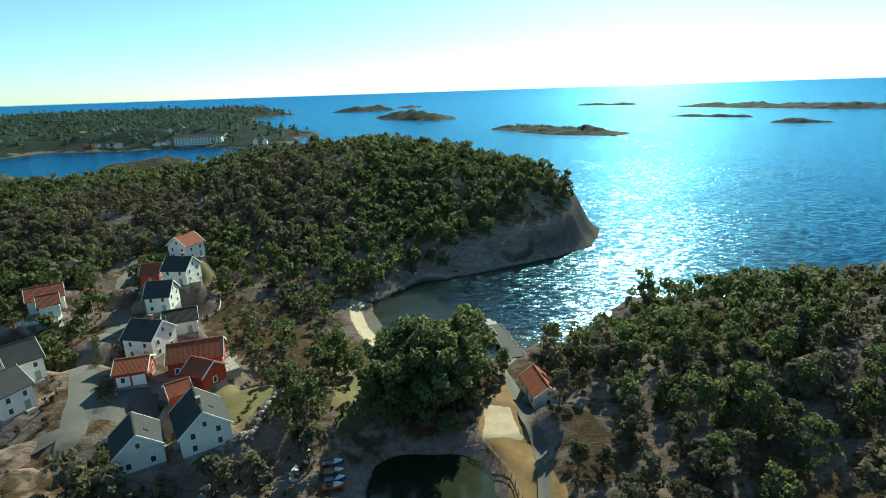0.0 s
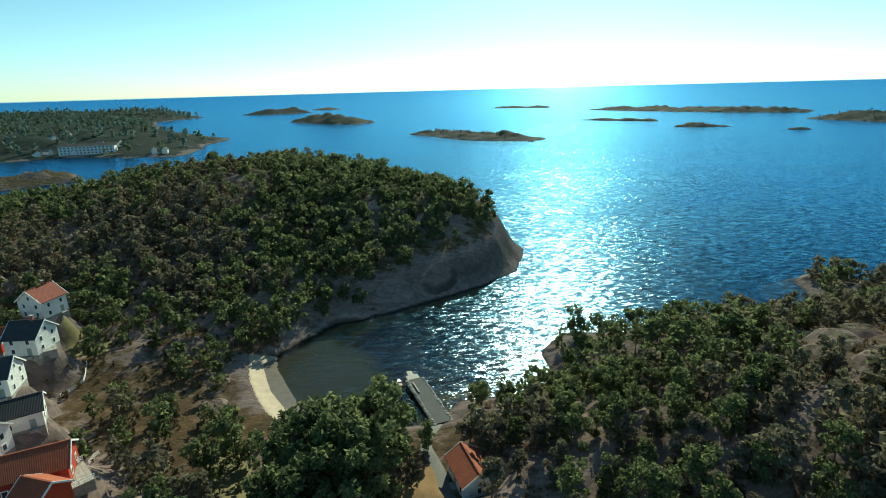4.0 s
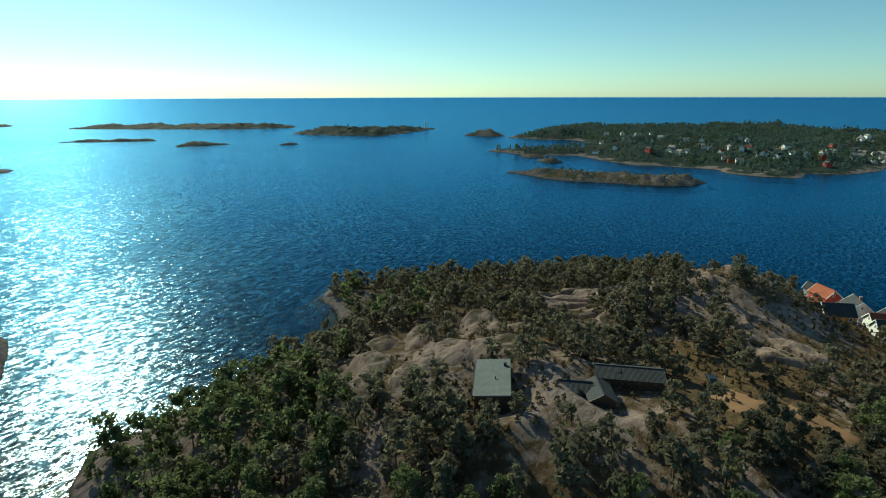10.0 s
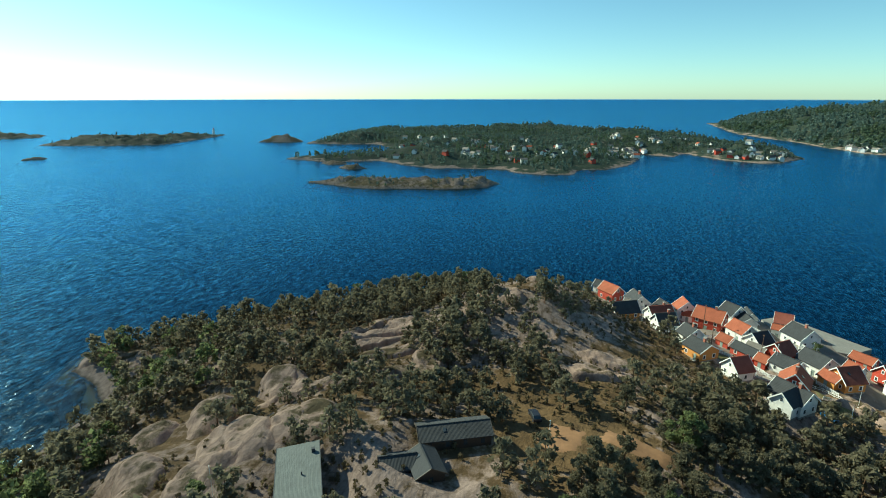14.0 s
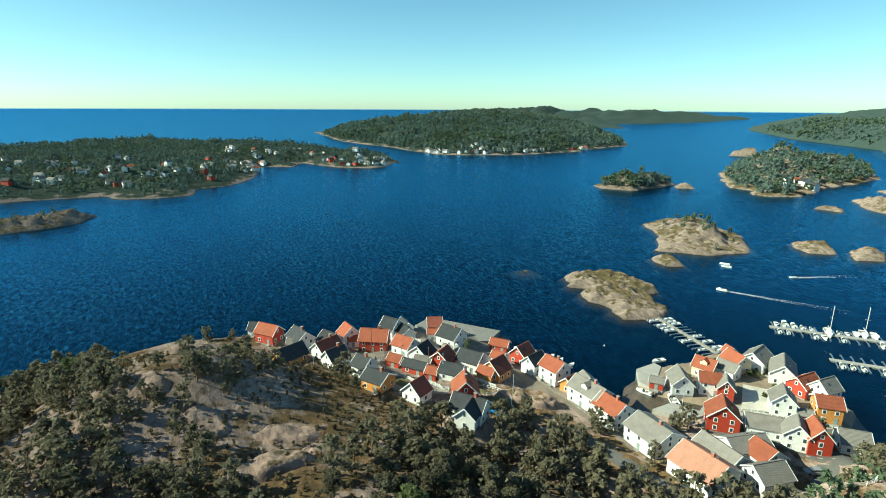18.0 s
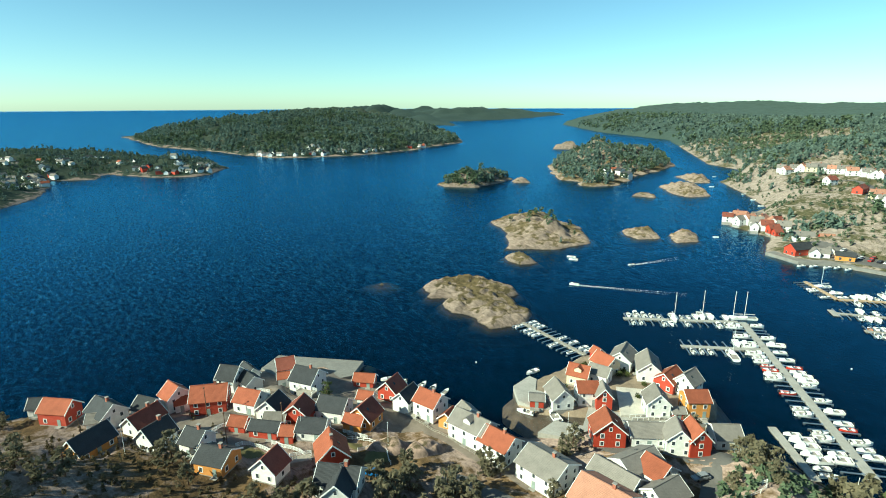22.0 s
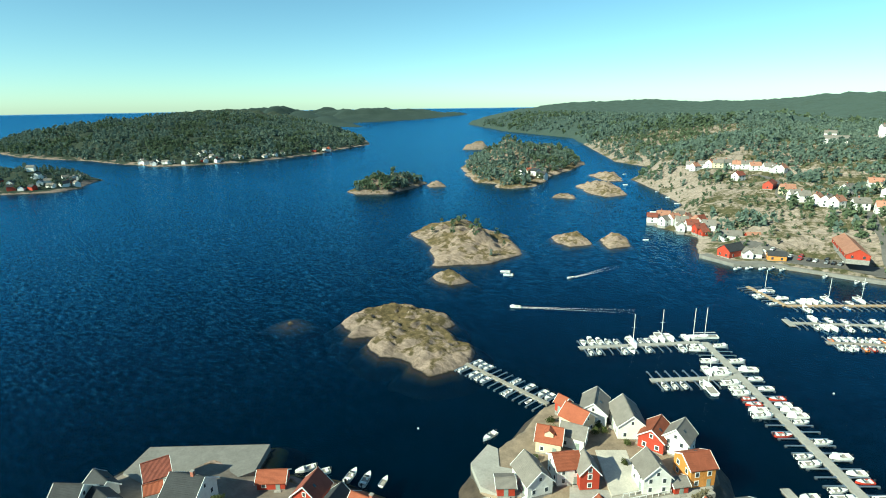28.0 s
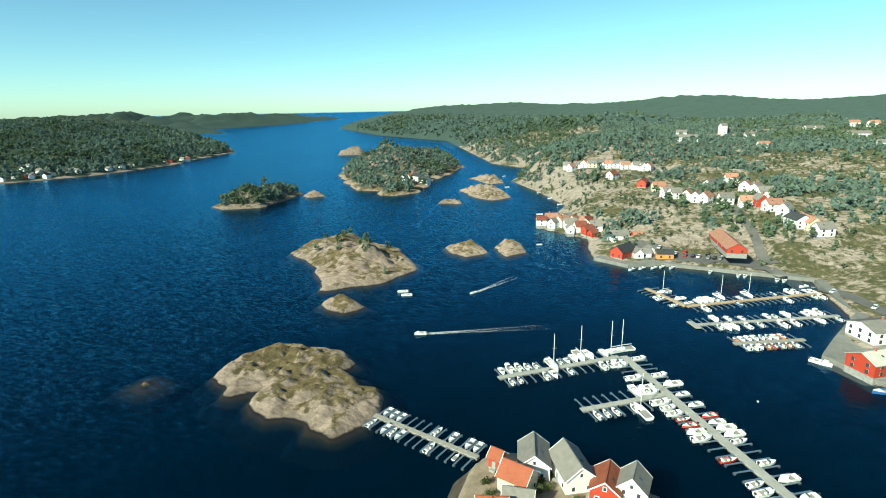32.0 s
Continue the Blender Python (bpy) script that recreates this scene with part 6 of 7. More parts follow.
for x, y, turn, kind in ((268, -262, 60, "open"), (248, -236, 30, "open"), (252, -240, 30, "open"), (222, -408, 30, "open"), (226, -420, 60, "open"), (83, -222, 150, "cabin"),
                         (232, -450, 30, "open"), (300, -590, 40, "open"), (240, -530, 40, "open"), (225, -500, 40, "open"), (258, -560, 60, "open"), (210, -352, 40, "dinghy"), (330, -680, 60, "open")):
    boat(kind, "white", x, y, turn, "out on the sheltered water")
boat("dinghy", "blue", 70, -206, 20, "out on the sheltered water", scale=1.8)

# foam left by the two boats under way
FOAM = simple("white_wake_foam", (0.82, 0.86, 0.88), 0.9, 0.1, 1.0)


def wake(label, a, b, width, seed):
    rng = np.random.RandomState(seed)
    a, b = np.array(a, float), np.array(b, float)
    d = (b - a) / np.linalg.norm(b - a)
    s = np.array([-d[1], d[0]])
    verts, faces = [], []
    for k in range(900):
        t = rng.rand() ** 1.7
        lane = rng.choice([-1, 1]) * (0.55 + 0.45 * t) if rng.rand() < 0.85 else rng.uniform(-1, 1) * 0.5
        c = a + (b - a) * t + s * (width * lane * (0.3 + 0.7 * t) + rng.normal() * 0.25)
        r = rng.uniform(0.06, 0.22) * (1 - 0.7 * t)
        ang = rng.uniform(0, 6.28)
        for q in range(3):
            verts.append((c[0] + r * 1.8 * math.cos(ang + q * 2.1) * abs(d[0]) + r * math.cos(ang + q * 2.1), c[1] + r * math.sin(ang + q * 2.1), 0.05))
        faces.append((3 * k, 3 * k + 1, 3 * k + 2))
    tagged(new("boat_wake", mesh_from("boat_wake", verts, faces, FOAM)), label, "wake", kind="stuff")


boat("cabin", "white", 222.5, -197, 28, "under way in the sound", scale=0.7)
wake("long foaming wake behind a motorboat", (221, -198), (176, -222), 2.2, 3)
boat("open", "white", 219, -250, 60, "under way in the sound", scale=0.8)
wake("faint wake behind a small motorboat", (218, -252), (206, -283), 2.0, 4)
for x, y in ((200, -99), (106, -187)):
    bm = bmesh.new()
    bmesh.ops.create_uvsphere(bm, u_segments=10, v_segments=6, radius=0.28)
    me = mesh_of("buoy", bm, GELCOAT)
    tagged(new("mooring_buoy", me), "round white mooring buoy afloat", "buoy", "mooring buoys").location = (x, y, 0.15)

# ---- the cove dock ----
dock = new("stone_jetty")
dock.matrix_basis = pose(17.6, 124.5, 0, 0, 0, 102.5)
part("deck", box(-2, 18.5, -1.9, 1.9, 0.3, 1.0), DARKDECK, dock)
part("landing_stage", prism([(-1.6, 0.35), (1.6, 0.35), (1.6, 0.8), (-1.6, 0.8)], 18.5, 21.0), CONCRETE, dock, "pale grey floating landing stage")
part("gangway", box(21.0, 23.2, -0.7, 0.7, 0.5, 0.75), CONCRETE, dock)
part("bench", box(11.5, 16.5, 0.9, 1.15, 1.0, 1.35), CONCRETE, dock, "long low pale bench")
stone_rng = random.Random(12)
for side in (-1, 1):
    s = -2.0
    while s < 18.4:
        r = stone_rng.uniform(0.38, 0.6)
        bm = bmesh.new()
        bmesh.ops.create_icosphere(bm, subdivisions=1, radius=r)
        for v in bm.verts:
            v.co *= stone_rng.uniform(0.8, 1.15)
            v.co.z *= 0.8
        o = part("boulder", bm, STONE, dock)
        o.location = (s, side * 2.1, 0.85)
        s += r * 1.9
tagged(dock, "stone jetty with asphalt deck and boulder edges", "jetty")
boat("dinghy", "orange", 9.8, 142.5, 100, "at the cove jetty", scale=0.9)

# boats drawn up beside the pond
for x, y, turn, kind, color in ((-26, 84, 110, "open", "white"), (-27, 79, 100, "dinghy", "white"), (-21, 82, 10, "dinghy", "blue"), (-20.5, 80, 8, "dinghy", "orange"), (-20, 78, 8, "dinghy", "blue"), (-20, 76.2, 8, "dinghy", "orange"),
                                (12, 68, 80, "open", "white")):
    boat(kind, color, x, y, turn, "drawn up by the pond", float(land_height(x, y)) + 0.25)


def fence(label, points, post_every, height, rails, mat, group):
    f = new("fence")
    f.location = (points[0][0], points[0][1], float(land_height(*points[0])))
    base = np.array(f.location)
    line = smooth_line(points, post_every)
    z = land_height(line[:, 0], line[:, 1])
    prev = None
    for (x, y), h in zip(line, z):
        p = np.array((x, y, h)) - base
        part("post", box(p[0] - 0.06, p[0] + 0.06, p[1] - 0.06, p[1] + 0.06, p[2] - 0.3, p[2] + height), mat, f)
        if prev is not None:
            for r in rails:
                bm = bmesh.new()
                quad = []
                for q in (prev, p):
                    quad.append([bm.verts.new((q[0], q[1], q[2] + r - 0.07)), bm.verts.new((q[0], q[1], q[2] + r + 0.07)), bm.verts.new((q[0] + 0.04, q[1] + 0.04, q[2] + r + 0.07)), bm.verts.new((q[0] + 0.04, q[1] + 0.04, q[2] + r - 0.07))])
                for k in range(4):
                    bm.faces.new((quad[0][k], quad[1][k], quad[1][(k + 1) % 4], quad[0][(k + 1) % 4]))
                part("rail", bm, mat, f)
        prev = p
    return tagged(f, label, "fence", group)


fence("weathered wooden rail fence beside the pond", [(5, 89), (8, 84), (10.5, 78), (11.5, 72)], 1.8, 1.1, (0.5, 0.95), PLANK, "fences")
fence("white picket fence round a village garden", [(172, -38), (180, -41), (188, -38), (190, -33)], 1.6, 1.1, (0.4, 0.9), TRIM, "fences")
fence("white rail fence above the quay lane", [(108, -72), (104, -80), (108, -88)], 1.8, 1.0, (0.4, 0.85), TRIM, "fences")


# ---- cabins on the hill ----
def cabin_flat():
    c = new("cabin")
    c.matrix_basis = pose(102.2, 78.6, 20.4, 0, 0, 26)
    part("wall", prism([(-3.3, -1.5), (3.3, -1.5), (3.3, 4.0), (-3.3, 4.5)], -7.0, 7.0), WALLS["brown"], c)
    part("roof", prism([(-3.7, 4.5), (3.7, 3.95), (3.7, 4.2), (-3.7, 4.75)], -7.5, 7.5), ROOFS["felt"], c, "grey-green felt roof with a slight fall")
    for y, z in ((-3.72, 4.66), (3.72, 4.1)):
        part("fascia", box(-7.5, 7.5, y - 0.06, y + 0.06, z - 0.25, z + 0.14), DARKTRIM, c)
    part("chimney", box(4.2, 4.8, -2.9, -2.3, 4.3, 5.4), DARKTRIM, c)
    part("vent_pipe", box(-1.1, -0.9, -0.7, -0.5, 4.4, 5.1), DARKTRIM, c)
    part("terrace", box(-8.0, -5.5, 3.4, 6.6, -0.6, -0.35), PLANK, c, "weathered plank terrace")
    for px in (-5, -2, 1, 4):
        shared("window", PANE, c, pose(px, -3.3, 1.6))
    for py in (-1.6, 1.6):
        shared("window", PANE, c, pose(-7.0, py, 1.6, 0, 0, 90))
    tagged(c, "dark timber cabin with a flat grey-green roof", "cabin", "cabins on the hill")


cabin_flat()
house(121.5, 56.0, 112, 13.5, 6.0, 2.5, 1.3, 20.7, "brown", "slate", group="cabins on the hill", where=" on the hill")
house(110.5, 64.0, 113, 6.0, 4.6, 2.5, 1.2, 20.4, "brown", "slate", group="cabins on the hill", where=" nearby")
house(111, 59, 30, 6.5, 5.0, 2.5, 1.4, 20.4, "brown", "slate", group="cabins on the hill", where=" nearby")


def pole(name, label, x, y, h, r=0.07, mat=TRIM, z=None):
    p = new(name)
    p.location = (x, y, float(land_height(x, y)) if z is None else z)
    bm = bmesh.new()
    bmesh.ops.create_cone(bm, cap_ends=True, segments=8, radius1=r, radius2=r * 0.6, depth=h)
    bmesh.ops.translate(bm, verts=bm.verts, vec=(0, 0, h / 2 - 0.2))
    part("shaft", bm, mat, p)
    bm = bmesh.new()
    bmesh.ops.create_uvsphere(bm, u_segments=8, v_segments=5, radius=r * 1.8)
    bmesh.ops.translate(bm, verts=bm.verts, vec=(0, 0, h - 0.1))
    part("finial", bm, mat, p)
    tagged(p, label, name.replace("_", " "), "poles")


for x, y, h in ((120, 38, 9), (98, 92, 6), (196, -28, 8), (213, 8, 8), (178, -42, 7), (165, -132, 9), (150, -80, 9), (92, -104, 8), (-98, 140, 8), (-66, 118, 7)):
    pole("flagpole", "tall white flagpole without a flag", x, y, h)
for x, y in ((226, 14), (204, -12), (202, -26), (222, -14)):
    pole("utility_pole", "brown wooden utility pole among houses", x, y, 9, 0.14, BARK)

# footbridge from the boathouse island
bridge = new("footbridge")
bridge.matrix_basis = pose(141.5, -103.5, 0, 0, 0, -130)
part("deck", box(-2.5, 9, -0.8, 0.8, 1.8, 2.0), PLANK, bridge)
for side in (-1, 1):
    part("railing", box(-2.5, 9, side * 0.8 - 0.05, side * 0.8 + 0.05, 2.85, 2.98), TRIM, bridge, "white handrail")
    for k in range(8):
        part("baluster", box(-2.4 + k * 1.6 - 0.05, -2.4 + k * 1.6 + 0.05, side * 0.8 - 0.05, side * 0.8 + 0.05, 1.9, 2.9), TRIM, bridge)
tagged(bridge, "narrow footbridge with white handrails over the channel", "bridge")

# lighthouse far out
tower = new("lighthouse")
tower.location = (1105, 776, float(ISLES[125][1](np.array(1105.0), np.array(776.0))))
bm = bmesh.new()
bmesh.ops.create_cone(bm, cap_ends=True, segments=12, radius1=2.6, radius2=1.8, depth=13)
bmesh.ops.translate(bm, verts=bm.verts, vec=(0, 0, 6))
part("shaft", bm, TRIM, tower)
bm = bmesh.new()
bmesh.ops.create_cone(bm, cap_ends=True, segments=12, radius1=1.6, radius2=0.2, depth=4)
bmesh.ops.translate(bm, verts=bm.verts, vec=(0, 0, 14))
part("lantern", bm, REDHULL, tower)
tagged(tower, "small white lighthouse on the far island", "lighthouse")


# ---- cars ----
CARPAINT = {"white": simple("white_car_paint", (0.7, 0.7, 0.7), 0.3, 0.05, bumpy=0.0), "black": simple("black_car_paint", (0.02, 0.02, 0.025), 0.25, 0.1, bumpy=0.0),
            "grey": simple("grey_car_paint", (0.25, 0.26, 0.28), 0.3, 0.1, bumpy=0.0), "red": simple("red_car_paint", (0.4, 0.03, 0.03), 0.3, 0.1, bumpy=0.0), "blue": simple("blue_car_paint", (0.03, 0.15, 0.4), 0.3, 0.1, bumpy=0.0)}
TYRE = bmesh.new()
bmesh.ops.create_cone(TYRE, cap_ends=True, segments=10, radius1=0.33, radius2=0.33, depth=0.22)
bmesh.ops.rotate(TYRE, verts=TYRE.verts, cent=(0, 0, 0), matrix=Matrix.Rotation(math.pi / 2, 3, "X"))
TYRE = mesh_of("wheel", TYRE, DARKTRIM)
CARBODY = {}
for key, paint in CARPAINT.items():
    body = prism([(-2.15, 0.35), (2.15, 0.35), (2.2, 0.75), (1.2, 0.95), (-2.1, 1.0), (-2.2, 0.7)], -0.85, 0.85)
    roof = prism([(-1.95, 0.98), (1.0, 0.96), (0.45, 1.45), (-1.5, 1.48)], -0.74, 0.74)
    CARBODY[key] = (mesh_of("body", body, paint), mesh_of("glasshouse", roof, GLASS), mesh_of("roof_panel", box(-0.7, 0.7, -1.45, 0.4, 1.46, 1.52), paint))


def car(x, y, turn, color, where, step=2.0):
    c = new("car")
    c.matrix_basis = pose(x, y, float(ground_at(x, y, step)) + 0.3, 0, 0, turn - 90)
    for me in CARBODY[color]:
        shared(me.name.split(".")[0], me, c)
    for wx in (-0.78, 0.78):
        for wy in (-1.35, 1.35):
            shared("wheel", TYRE, c, pose(wx, wy, 0.33, 0, 0, 90))
    tagged(c, "parked %s car %s" % (color, where), "car", "parked cars")


for k, (x, y) in enumerate(((148, -342), (143, -345), (139, -342), (136, -342), (132, -345), (129, -345), (124, -343), (120, -343), (117, -343), (112, -342), (109, -342), (106, -342), (138, -348), (124, -350), (112, -349), (104, -348))):
    car(x, y, 75, ("black", "white", "grey", "black", "grey", "white", "red")[k % 7], "on the harbour car park", 4.0)
for k, (x, y, a) in enumerate(((78, -323, 35), (68, -312, 50), (52, -282, 60), (49, -274, 60), (46, -268, 60), (62, -303, 55), (40, -246, 70))):
    car(x, y, a, ("black", "grey", "white")[k % 3], "on the harbour road", 4.0)
for x, y, a, color in ((-71, 108, 40, "blue"), (-84, 134, 60, "grey"), (172, -33, 30, "blue"), (119, -89, 60, "grey"), (-61, 84, 20, "black"), (-70, 112, 30, "white"), (134, 41, 20, "black")):
    car(x, y, a, color, "beside the houses")

# ---- far white villages ----
FARHOUSE = {}
for key, wall, roof in (("white house with dark roof", "white", "slate"), ("white house with orange roof", "white", "orange"), ("white house with grey roof", "white", "grey"), ("red house with dark roof", "red", "slate"), ("ochre house with orange roof", "ochre", "orange")):
    FARHOUSE[key] = (mesh_of("wall", prism([(-4, -2), (4, -2), (4, 5), (0, 8), (-4, 5)], -5.5, 5.5), WALLS[wall]),
                     [mesh_of("roof", prism([(0, 8.1), (s * 4.5, 4.75), (s * 4.5, 5.0), (0, 8.4)][::s], -6, 6), ROOFS[roof]) for s in (-1, 1)])
FARKINDS = ["white house with dark roof"] * 4 + ["white house with orange roof"] * 1 + ["white house with grey roof"] * 6 + ["red house with dark roof"]
far_rng = random.Random(8)


def far_house(x, y, z, where, scale=1.0):
    key = far_rng.choice(FARKINDS)
    h = new("house")
    h.matrix_basis = Matrix.LocRotScale((x, y, z), Euler((0, 0, far_rng.uniform(0, 3.14))), (scale,) * 3)
    shared("wall", FARHOUSE[key][0], h)
    for r in FARHOUSE[key][1]:
        shared("roof", r, h)
    tagged(h, key + " " + where, "house", "far houses")


def hamlet(seed, spots, where, scale=1.0):
    height = ISLES[seed][1]
    for cx, cy, rx, ry, n in spots:
        made = tries = 0
        while made < n and tries < 400:
            tries += 1
            x, y = cx + far_rng.uniform(-rx, rx), cy + far_rng.uniform(-ry, ry)
            z = float(height(np.array(x), np.array(y)))
            if z > 1.8:
                far_house(x, y, z, where, scale)
                made += 1


hamlet(127, [(850, -60, 60, 30, 26), (860, -200, 40, 70, 26), (800, 40, 90, 60, 24), (880, 150, 120, 60, 24), (1000, -120, 100, 80, 22), (760, 200, 40, 60, 6), (900, 280, 100, 60, 10)], "on the wooded island", 0.72)
hamlet(128, [(945, -460, 40, 60, 14), (925, -600, 15, 90, 8), (935, -760, 15, 60, 5), (1000, -430, 60, 14, 12)], "on the fjord shore", 0.75)
hamlet(106, [(405, -560, 14, 40, 5)], "on the wooded island")
hamlet(130, [(-420, 775, 90, 30, 8), (-300, 790, 60, 40, 8), (-500, 900, 90, 60, 6)], "across the inlet", 0.8)
hotel = new("hotel")
hotel.matrix_basis = pose(-345, 790, float(ISLES[130][1](np.array(-345.0), np.array(790.0))), 0, 0, 8)
part("wall", box(-32, 32, -7, 7, -3, 10), WALLS["white"], hotel)
part("roof", prism([(-8, 10), (8, 10), (0, 13)], -33, 33), ROOFS["slate"], hotel)
for k in range(14):
    for z in (1.5, 4.8, 8.1):
        part("window", box(-30 + k * 4.4, -28 + k * 4.4, -7.08, -6.9, z - 0.8, z + 0.8), GLASS, hotel)
tagged(hotel, "long white three-storey hotel by the water", "hotel")

# ---- the pond ----
POND_WATER = simple("dark_green_pond_water", (0.022, 0.026, 0.015), 0.1, 0.3, 0.2, bumpy=0.03)
slab("pond", "still dark green pond beside the path", [(-14, 88), (6, 88), (11, 78), (11, 55), (-14, 55)], 0.3, 0.25, POND_WATER, "pond")

# ---- gardens above the cove ----
HEDGE = leaf_material("clipped_hedge_leaves", (0.05, 0.065, 0.025), (0.16, 0.18, 0.07), 0.4)


def terrace(x, y, turn, w, d, top, label, drop=2.2):
    """A raised timber deck with a white railing round three sides."""
    h = new("terrace")
    h.matrix_basis = pose(x, y, top, 0, 0, turn)
    n = max(4, int(d / 0.7))
    for k in range(n):
        part("board", box(-w / 2, w / 2, -d / 2 + k * d / n + 0.02, -d / 2 + (k + 1) * d / n - 0.02, -0.06, 0.0), PLANK, h)
    part("skirt", box(-w / 2 + 0.1, w / 2 - 0.1, -d / 2 + 0.1, d / 2 - 0.1, -drop, -0.07), STONE, h)
    for side, (x0, x1, y0, y1) in enumerate(((-w / 2, w / 2, -d / 2, -d / 2), (-w / 2, -w / 2, -d / 2, d / 2), (w / 2, w / 2, -d / 2, d / 2))):
        run = math.hypot(x1 - x0, y1 - y0)
        m = max(2, int(run / 1.6) + 1)
        for k in range(m):
            px, py = x0 + (x1 - x0) * k / (m - 1), y0 + (y1 - y0) * k / (m - 1)
            part("post", box(px - 0.06, px + 0.06, py - 0.06, py + 0.06, 0.0, 1.0), TRIM, h)
        for z in (0.3, 0.6, 0.95):
            part("rail", box(min(x0, x1) - 0.04, max(x0, x1) + 0.04, min(y0, y1) - 0.03, max(y0, y1) + 0.03, z - 0.06, z + 0.06), TRIM, h)
    tagged(h, label, "terrace", "garden terraces")


for x, y, turn, w, d, label in ((-52.5, 77, 58, 6.5, 2.6, "raised timber deck with a white railing below a gable"), (-70.5, 127.5, -62, 8, 4, "timber deck with white railing beside a white house"),
                                (-75.5, 153, -60, 7, 4, "timber deck with white railing above the lane"), (-94, 196, -60, 8, 5, "white-railed terrace of the uppermost house"),
                                (-48.5, 106, -52, 7, 4.5, "pale paved terrace behind the red house"), (-106, 131, 15, 9, 3, "white-railed terrace before a white house")):
    terrace(x, y, turn, w, d, max(float(land_height(x + a, y + b)) for a in (-3, 0, 3) for b in (-3, 0, 3)) + 0.25, label)


def hedge(points, width, height, seed):
    rng = np.random.RandomState(seed)
    line = smooth_line(points, 0.8)
    blobs = [(p[0], p[1], float(land_height(p[0], p[1])) + height * 0.45, width * rng.uniform(0.45, 0.65)) for p in line]
    me = mesh_from("hedge", *leaf_cloud(blobs, 90 * len(blobs), 0.14, rng, height / width), HEDGE)
    tagged(new("hedge", me), "clipped green garden hedge", "hedge", "garden hedges")


hedge([(-87, 122.6), (-82, 115), (-78.5, 109)], 1.6, 1.6, 3)
hedge([(-71.5, 100), (-67.2, 93.6)], 2.6, 1.4, 4)
hedge([(-52, 88), (-49, 92), (-47.5, 97)], 1.2, 1.2, 5)
hedge([(-92, 152), (-86, 158)], 1.4, 1.4, 6)


def rubble_wall(points, size, seed, label):
    rng = np.random.RandomState(seed)
    h = new("stone_wall")
    line = smooth_line(points, size * 1.3)
    h.matrix_basis = pose(line[0][0], line[0][1], float(land_height(*line[0])))
    for p in line:
        for layer in range(2):
            bm = bmesh.new()
            bmesh.ops.create_icosphere(bm, subdivisions=1, radius=size * rng.uniform(0.55, 0.8))
            for v in bm.verts:
                v.co *= rng.uniform(0.8, 1.15)
                v.co.z *= 0.75
            q = (p[0] - line[0][0] + rng.uniform(-0.2, 0.2), p[1] - line[0][1] + rng.uniform(-0.2, 0.2), float(land_height(p[0], p[1]) - land_height(*line[0])) + size * (0.3 + 0.8 * layer))
            bmesh.ops.translate(bm, verts=bm.verts, vec=q)
            part("stone", bm, STONE, h)
    tagged(h, label, "wall", "rubble walls")


rubble_wall([(-34.6, 97.3), (-35.5, 88.3), (-37.5, 82.9), (-39.8, 76), (-40.3, 72.4)], 1.1, 7, "dry stone wall along the garden lawn")
rubble_wall([(-44, 77.5), (-40, 80.5), (-38.8, 82)], 1.0, 8, "rubble wall below the house")
fence("white picket fence beside the lane", [(-111, 129), (-105, 129.3), (-101, 136)], 1.6, 1.0, (0.3, 0.6, 0.9), TRIM, "fences")
fence("white rail fence along the garden", [(-58, 112), (-53, 116), (-52, 121)], 1.6, 1.0, (0.3, 0.6, 0.9), TRIM, "fences")
fence("white rail fence below the upper houses", [(-71, 146), (-68, 151), (-70, 158)], 1.6, 1.0, (0.3, 0.6, 0.9), TRIM, "fences")
kayak = new("kayak")
kayak.matrix_basis = pose(-67, 97, float(land_height(-67, 97)) + 0.3, 0, 0, -60)
part("hull", prism([(-0.3, 0.15), (-0.15, -0.1), (0.15, -0.1), (0.3, 0.15), (0.12, 0.25), (-0.12, 0.25)], -1.9, 1.9), REDHULL, kayak)
part("cockpit", box(-0.4, 0.4, -0.2, 0.2, 0.22, 0.3), DARKTRIM, kayak)
tagged(kayak, "red kayak lying on the asphalt yard", "kayak")

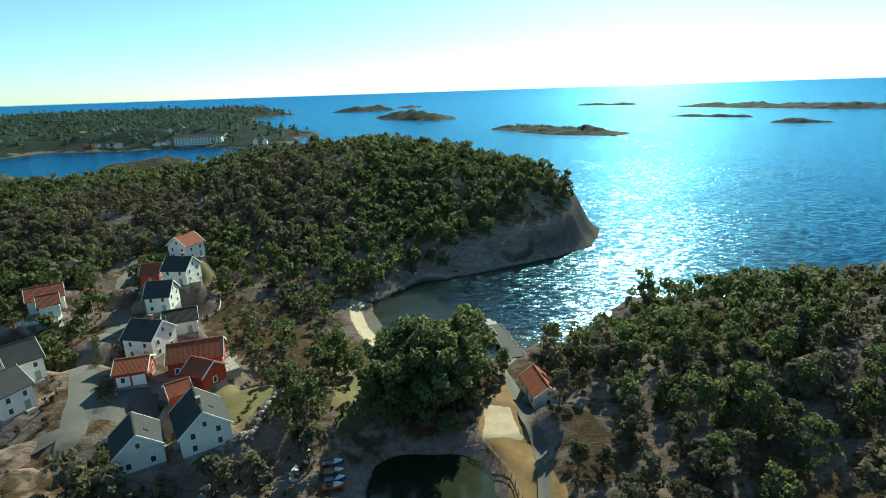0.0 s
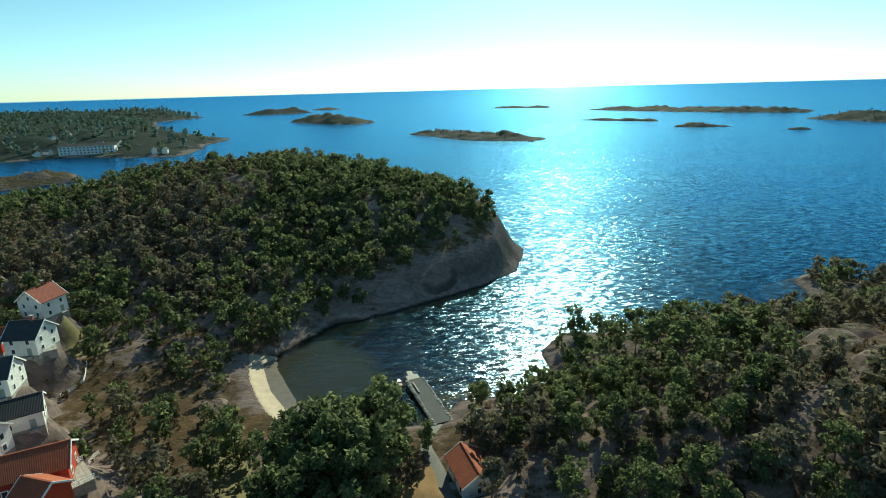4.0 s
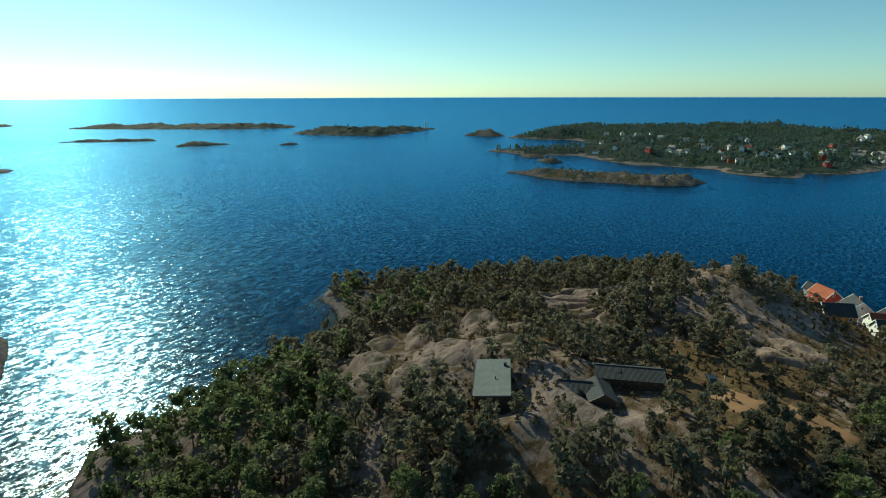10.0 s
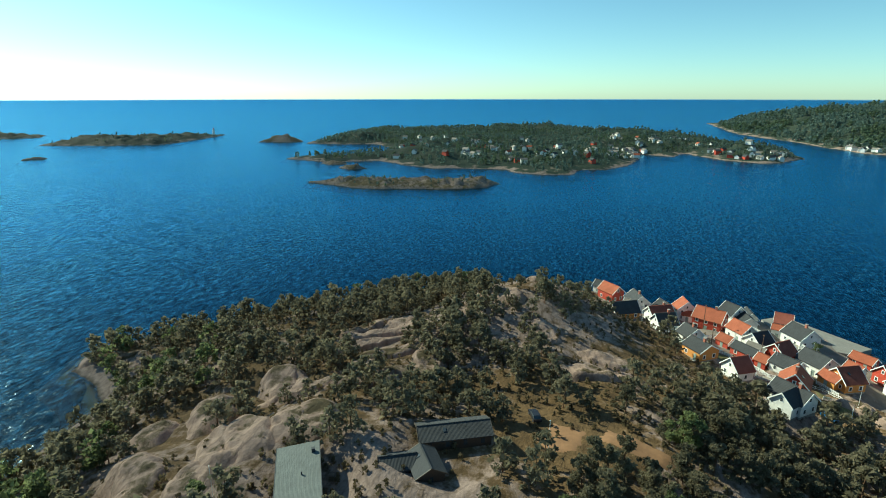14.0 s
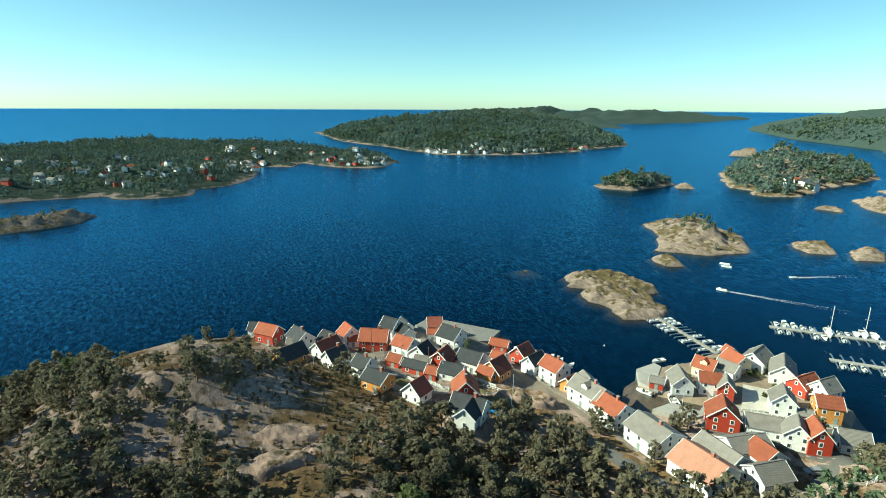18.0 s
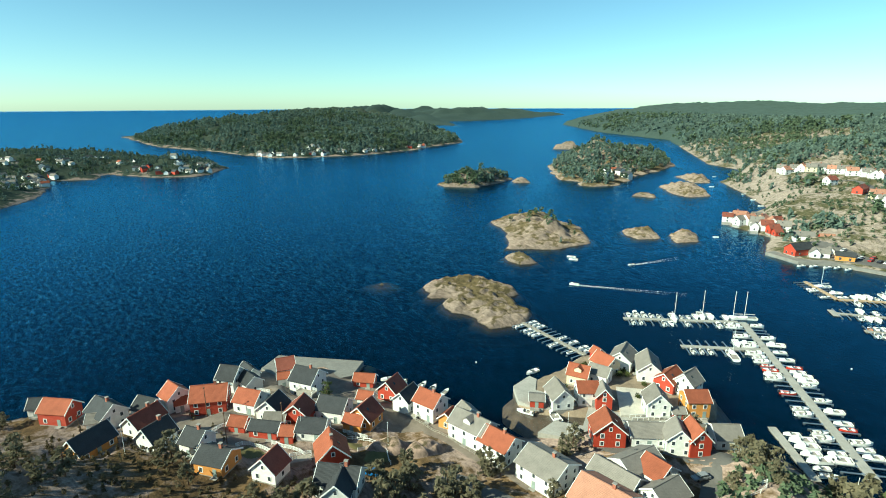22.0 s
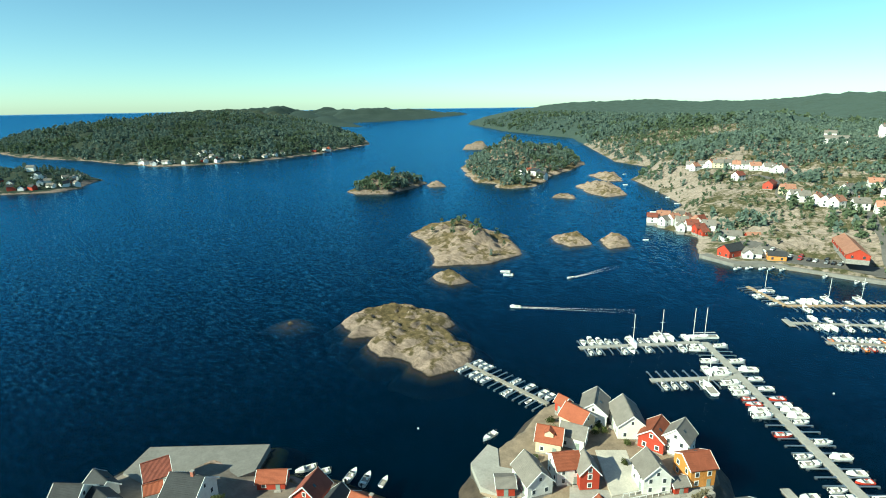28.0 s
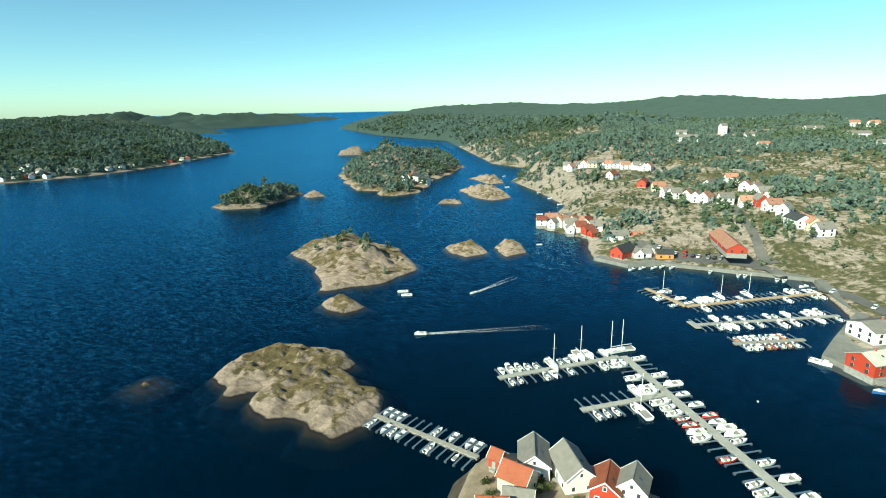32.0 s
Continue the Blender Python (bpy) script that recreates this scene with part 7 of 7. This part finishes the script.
# ---- white fences and railings in the village ----
for points in ([(202.4, -13.5), (201.6, -16.7), (194.8, -19.1)], [(198.8, -21), (189.5, -25.1)], [(181.8, -35.4), (180.2, -39.4), (176.5, -41.8)], [(191.7, -37.7), (185.1, -40.7)], [(215, -17.3), (211, -9)]):
    fence("white board fence round a village garden", points, 1.5, 1.1, (0.2, 0.5, 0.8, 1.05), TRIM, "fences")
fence("weathered picket fence along the village street", [(184.7, -57.1), (177, -57.4), (170.8, -57.6), (159, -57.5)], 1.5, 1.0, (0.4, 0.9), PLANK, "fences")
fence("white railing on the slipway path", [(146.4, -118.8), (137.5, -106)], 1.5, 1.0, (0.4, 0.7, 1.0), TRIM, "fences")
for x, y, turn, w, d, label in ((216, -41, 20, 6, 2.5, "white-railed balcony deck of a village house"), (195, -63.5, 15, 5, 2.5, "white-railed deck beside the water"), (187, -58, 10, 4, 2.2, "white-railed deck at a street door"),
                                (171, -60, 5, 5, 2.2, "white-railed deck along a white house"), (222, -30, 30, 4, 2, "small white-railed deck between the houses"), (186, -22, 60, 5, 2.5, "small white-railed garden deck by a house")):
    terrace(x, y, turn, w, d, max(float(land_height(x + a, y + b)) for a in (-2, 0, 2) for b in (-2, 0, 2)) + 0.8, label)


# ---- gardens on the boathouse island ----
def garden_bush(x, y, size, seed):
    rng = np.random.RandomState(seed)
    z = float(islet_height(np.array(float(x)), np.array(float(y))))
    bush = new("garden_bush")
    bush.location = (x, y, z)
    blobs = [(rng.uniform(-0.5, 0.5) * size, rng.uniform(-0.5, 0.5) * size, size * rng.uniform(0.35, 0.9), size * rng.uniform(0.35, 0.55)) for k in range(7)]
    shared("leaves", mesh_from("leaves", *leaf_cloud(blobs, 420, 0.16, rng, 0.85), HEDGE), bush)
    stem = bmesh.new()
    bmesh.ops.create_cone(stem, cap_ends=True, segments=6, radius1=0.09, radius2=0.05, depth=size * 0.8)
    bmesh.ops.translate(stem, verts=stem.verts, vec=(0, 0, size * 0.35))
    part("stem", stem, BARK, bush)
    tagged(bush, "round green bush in a boathouse garden", "bush", "garden bushes")


for k, (x, y, size) in enumerate(((157.5, -121.5, 1.8), (155.5, -124, 1.5), (158, -125, 1.4), (168, -117, 1.6), (149, -122, 1.3), (170, -121, 1.5), (147, -113.5, 1.2), (166, -103, 1.4), (156, -108, 1.2))):
    garden_bush(x, y, size, 500 + k)
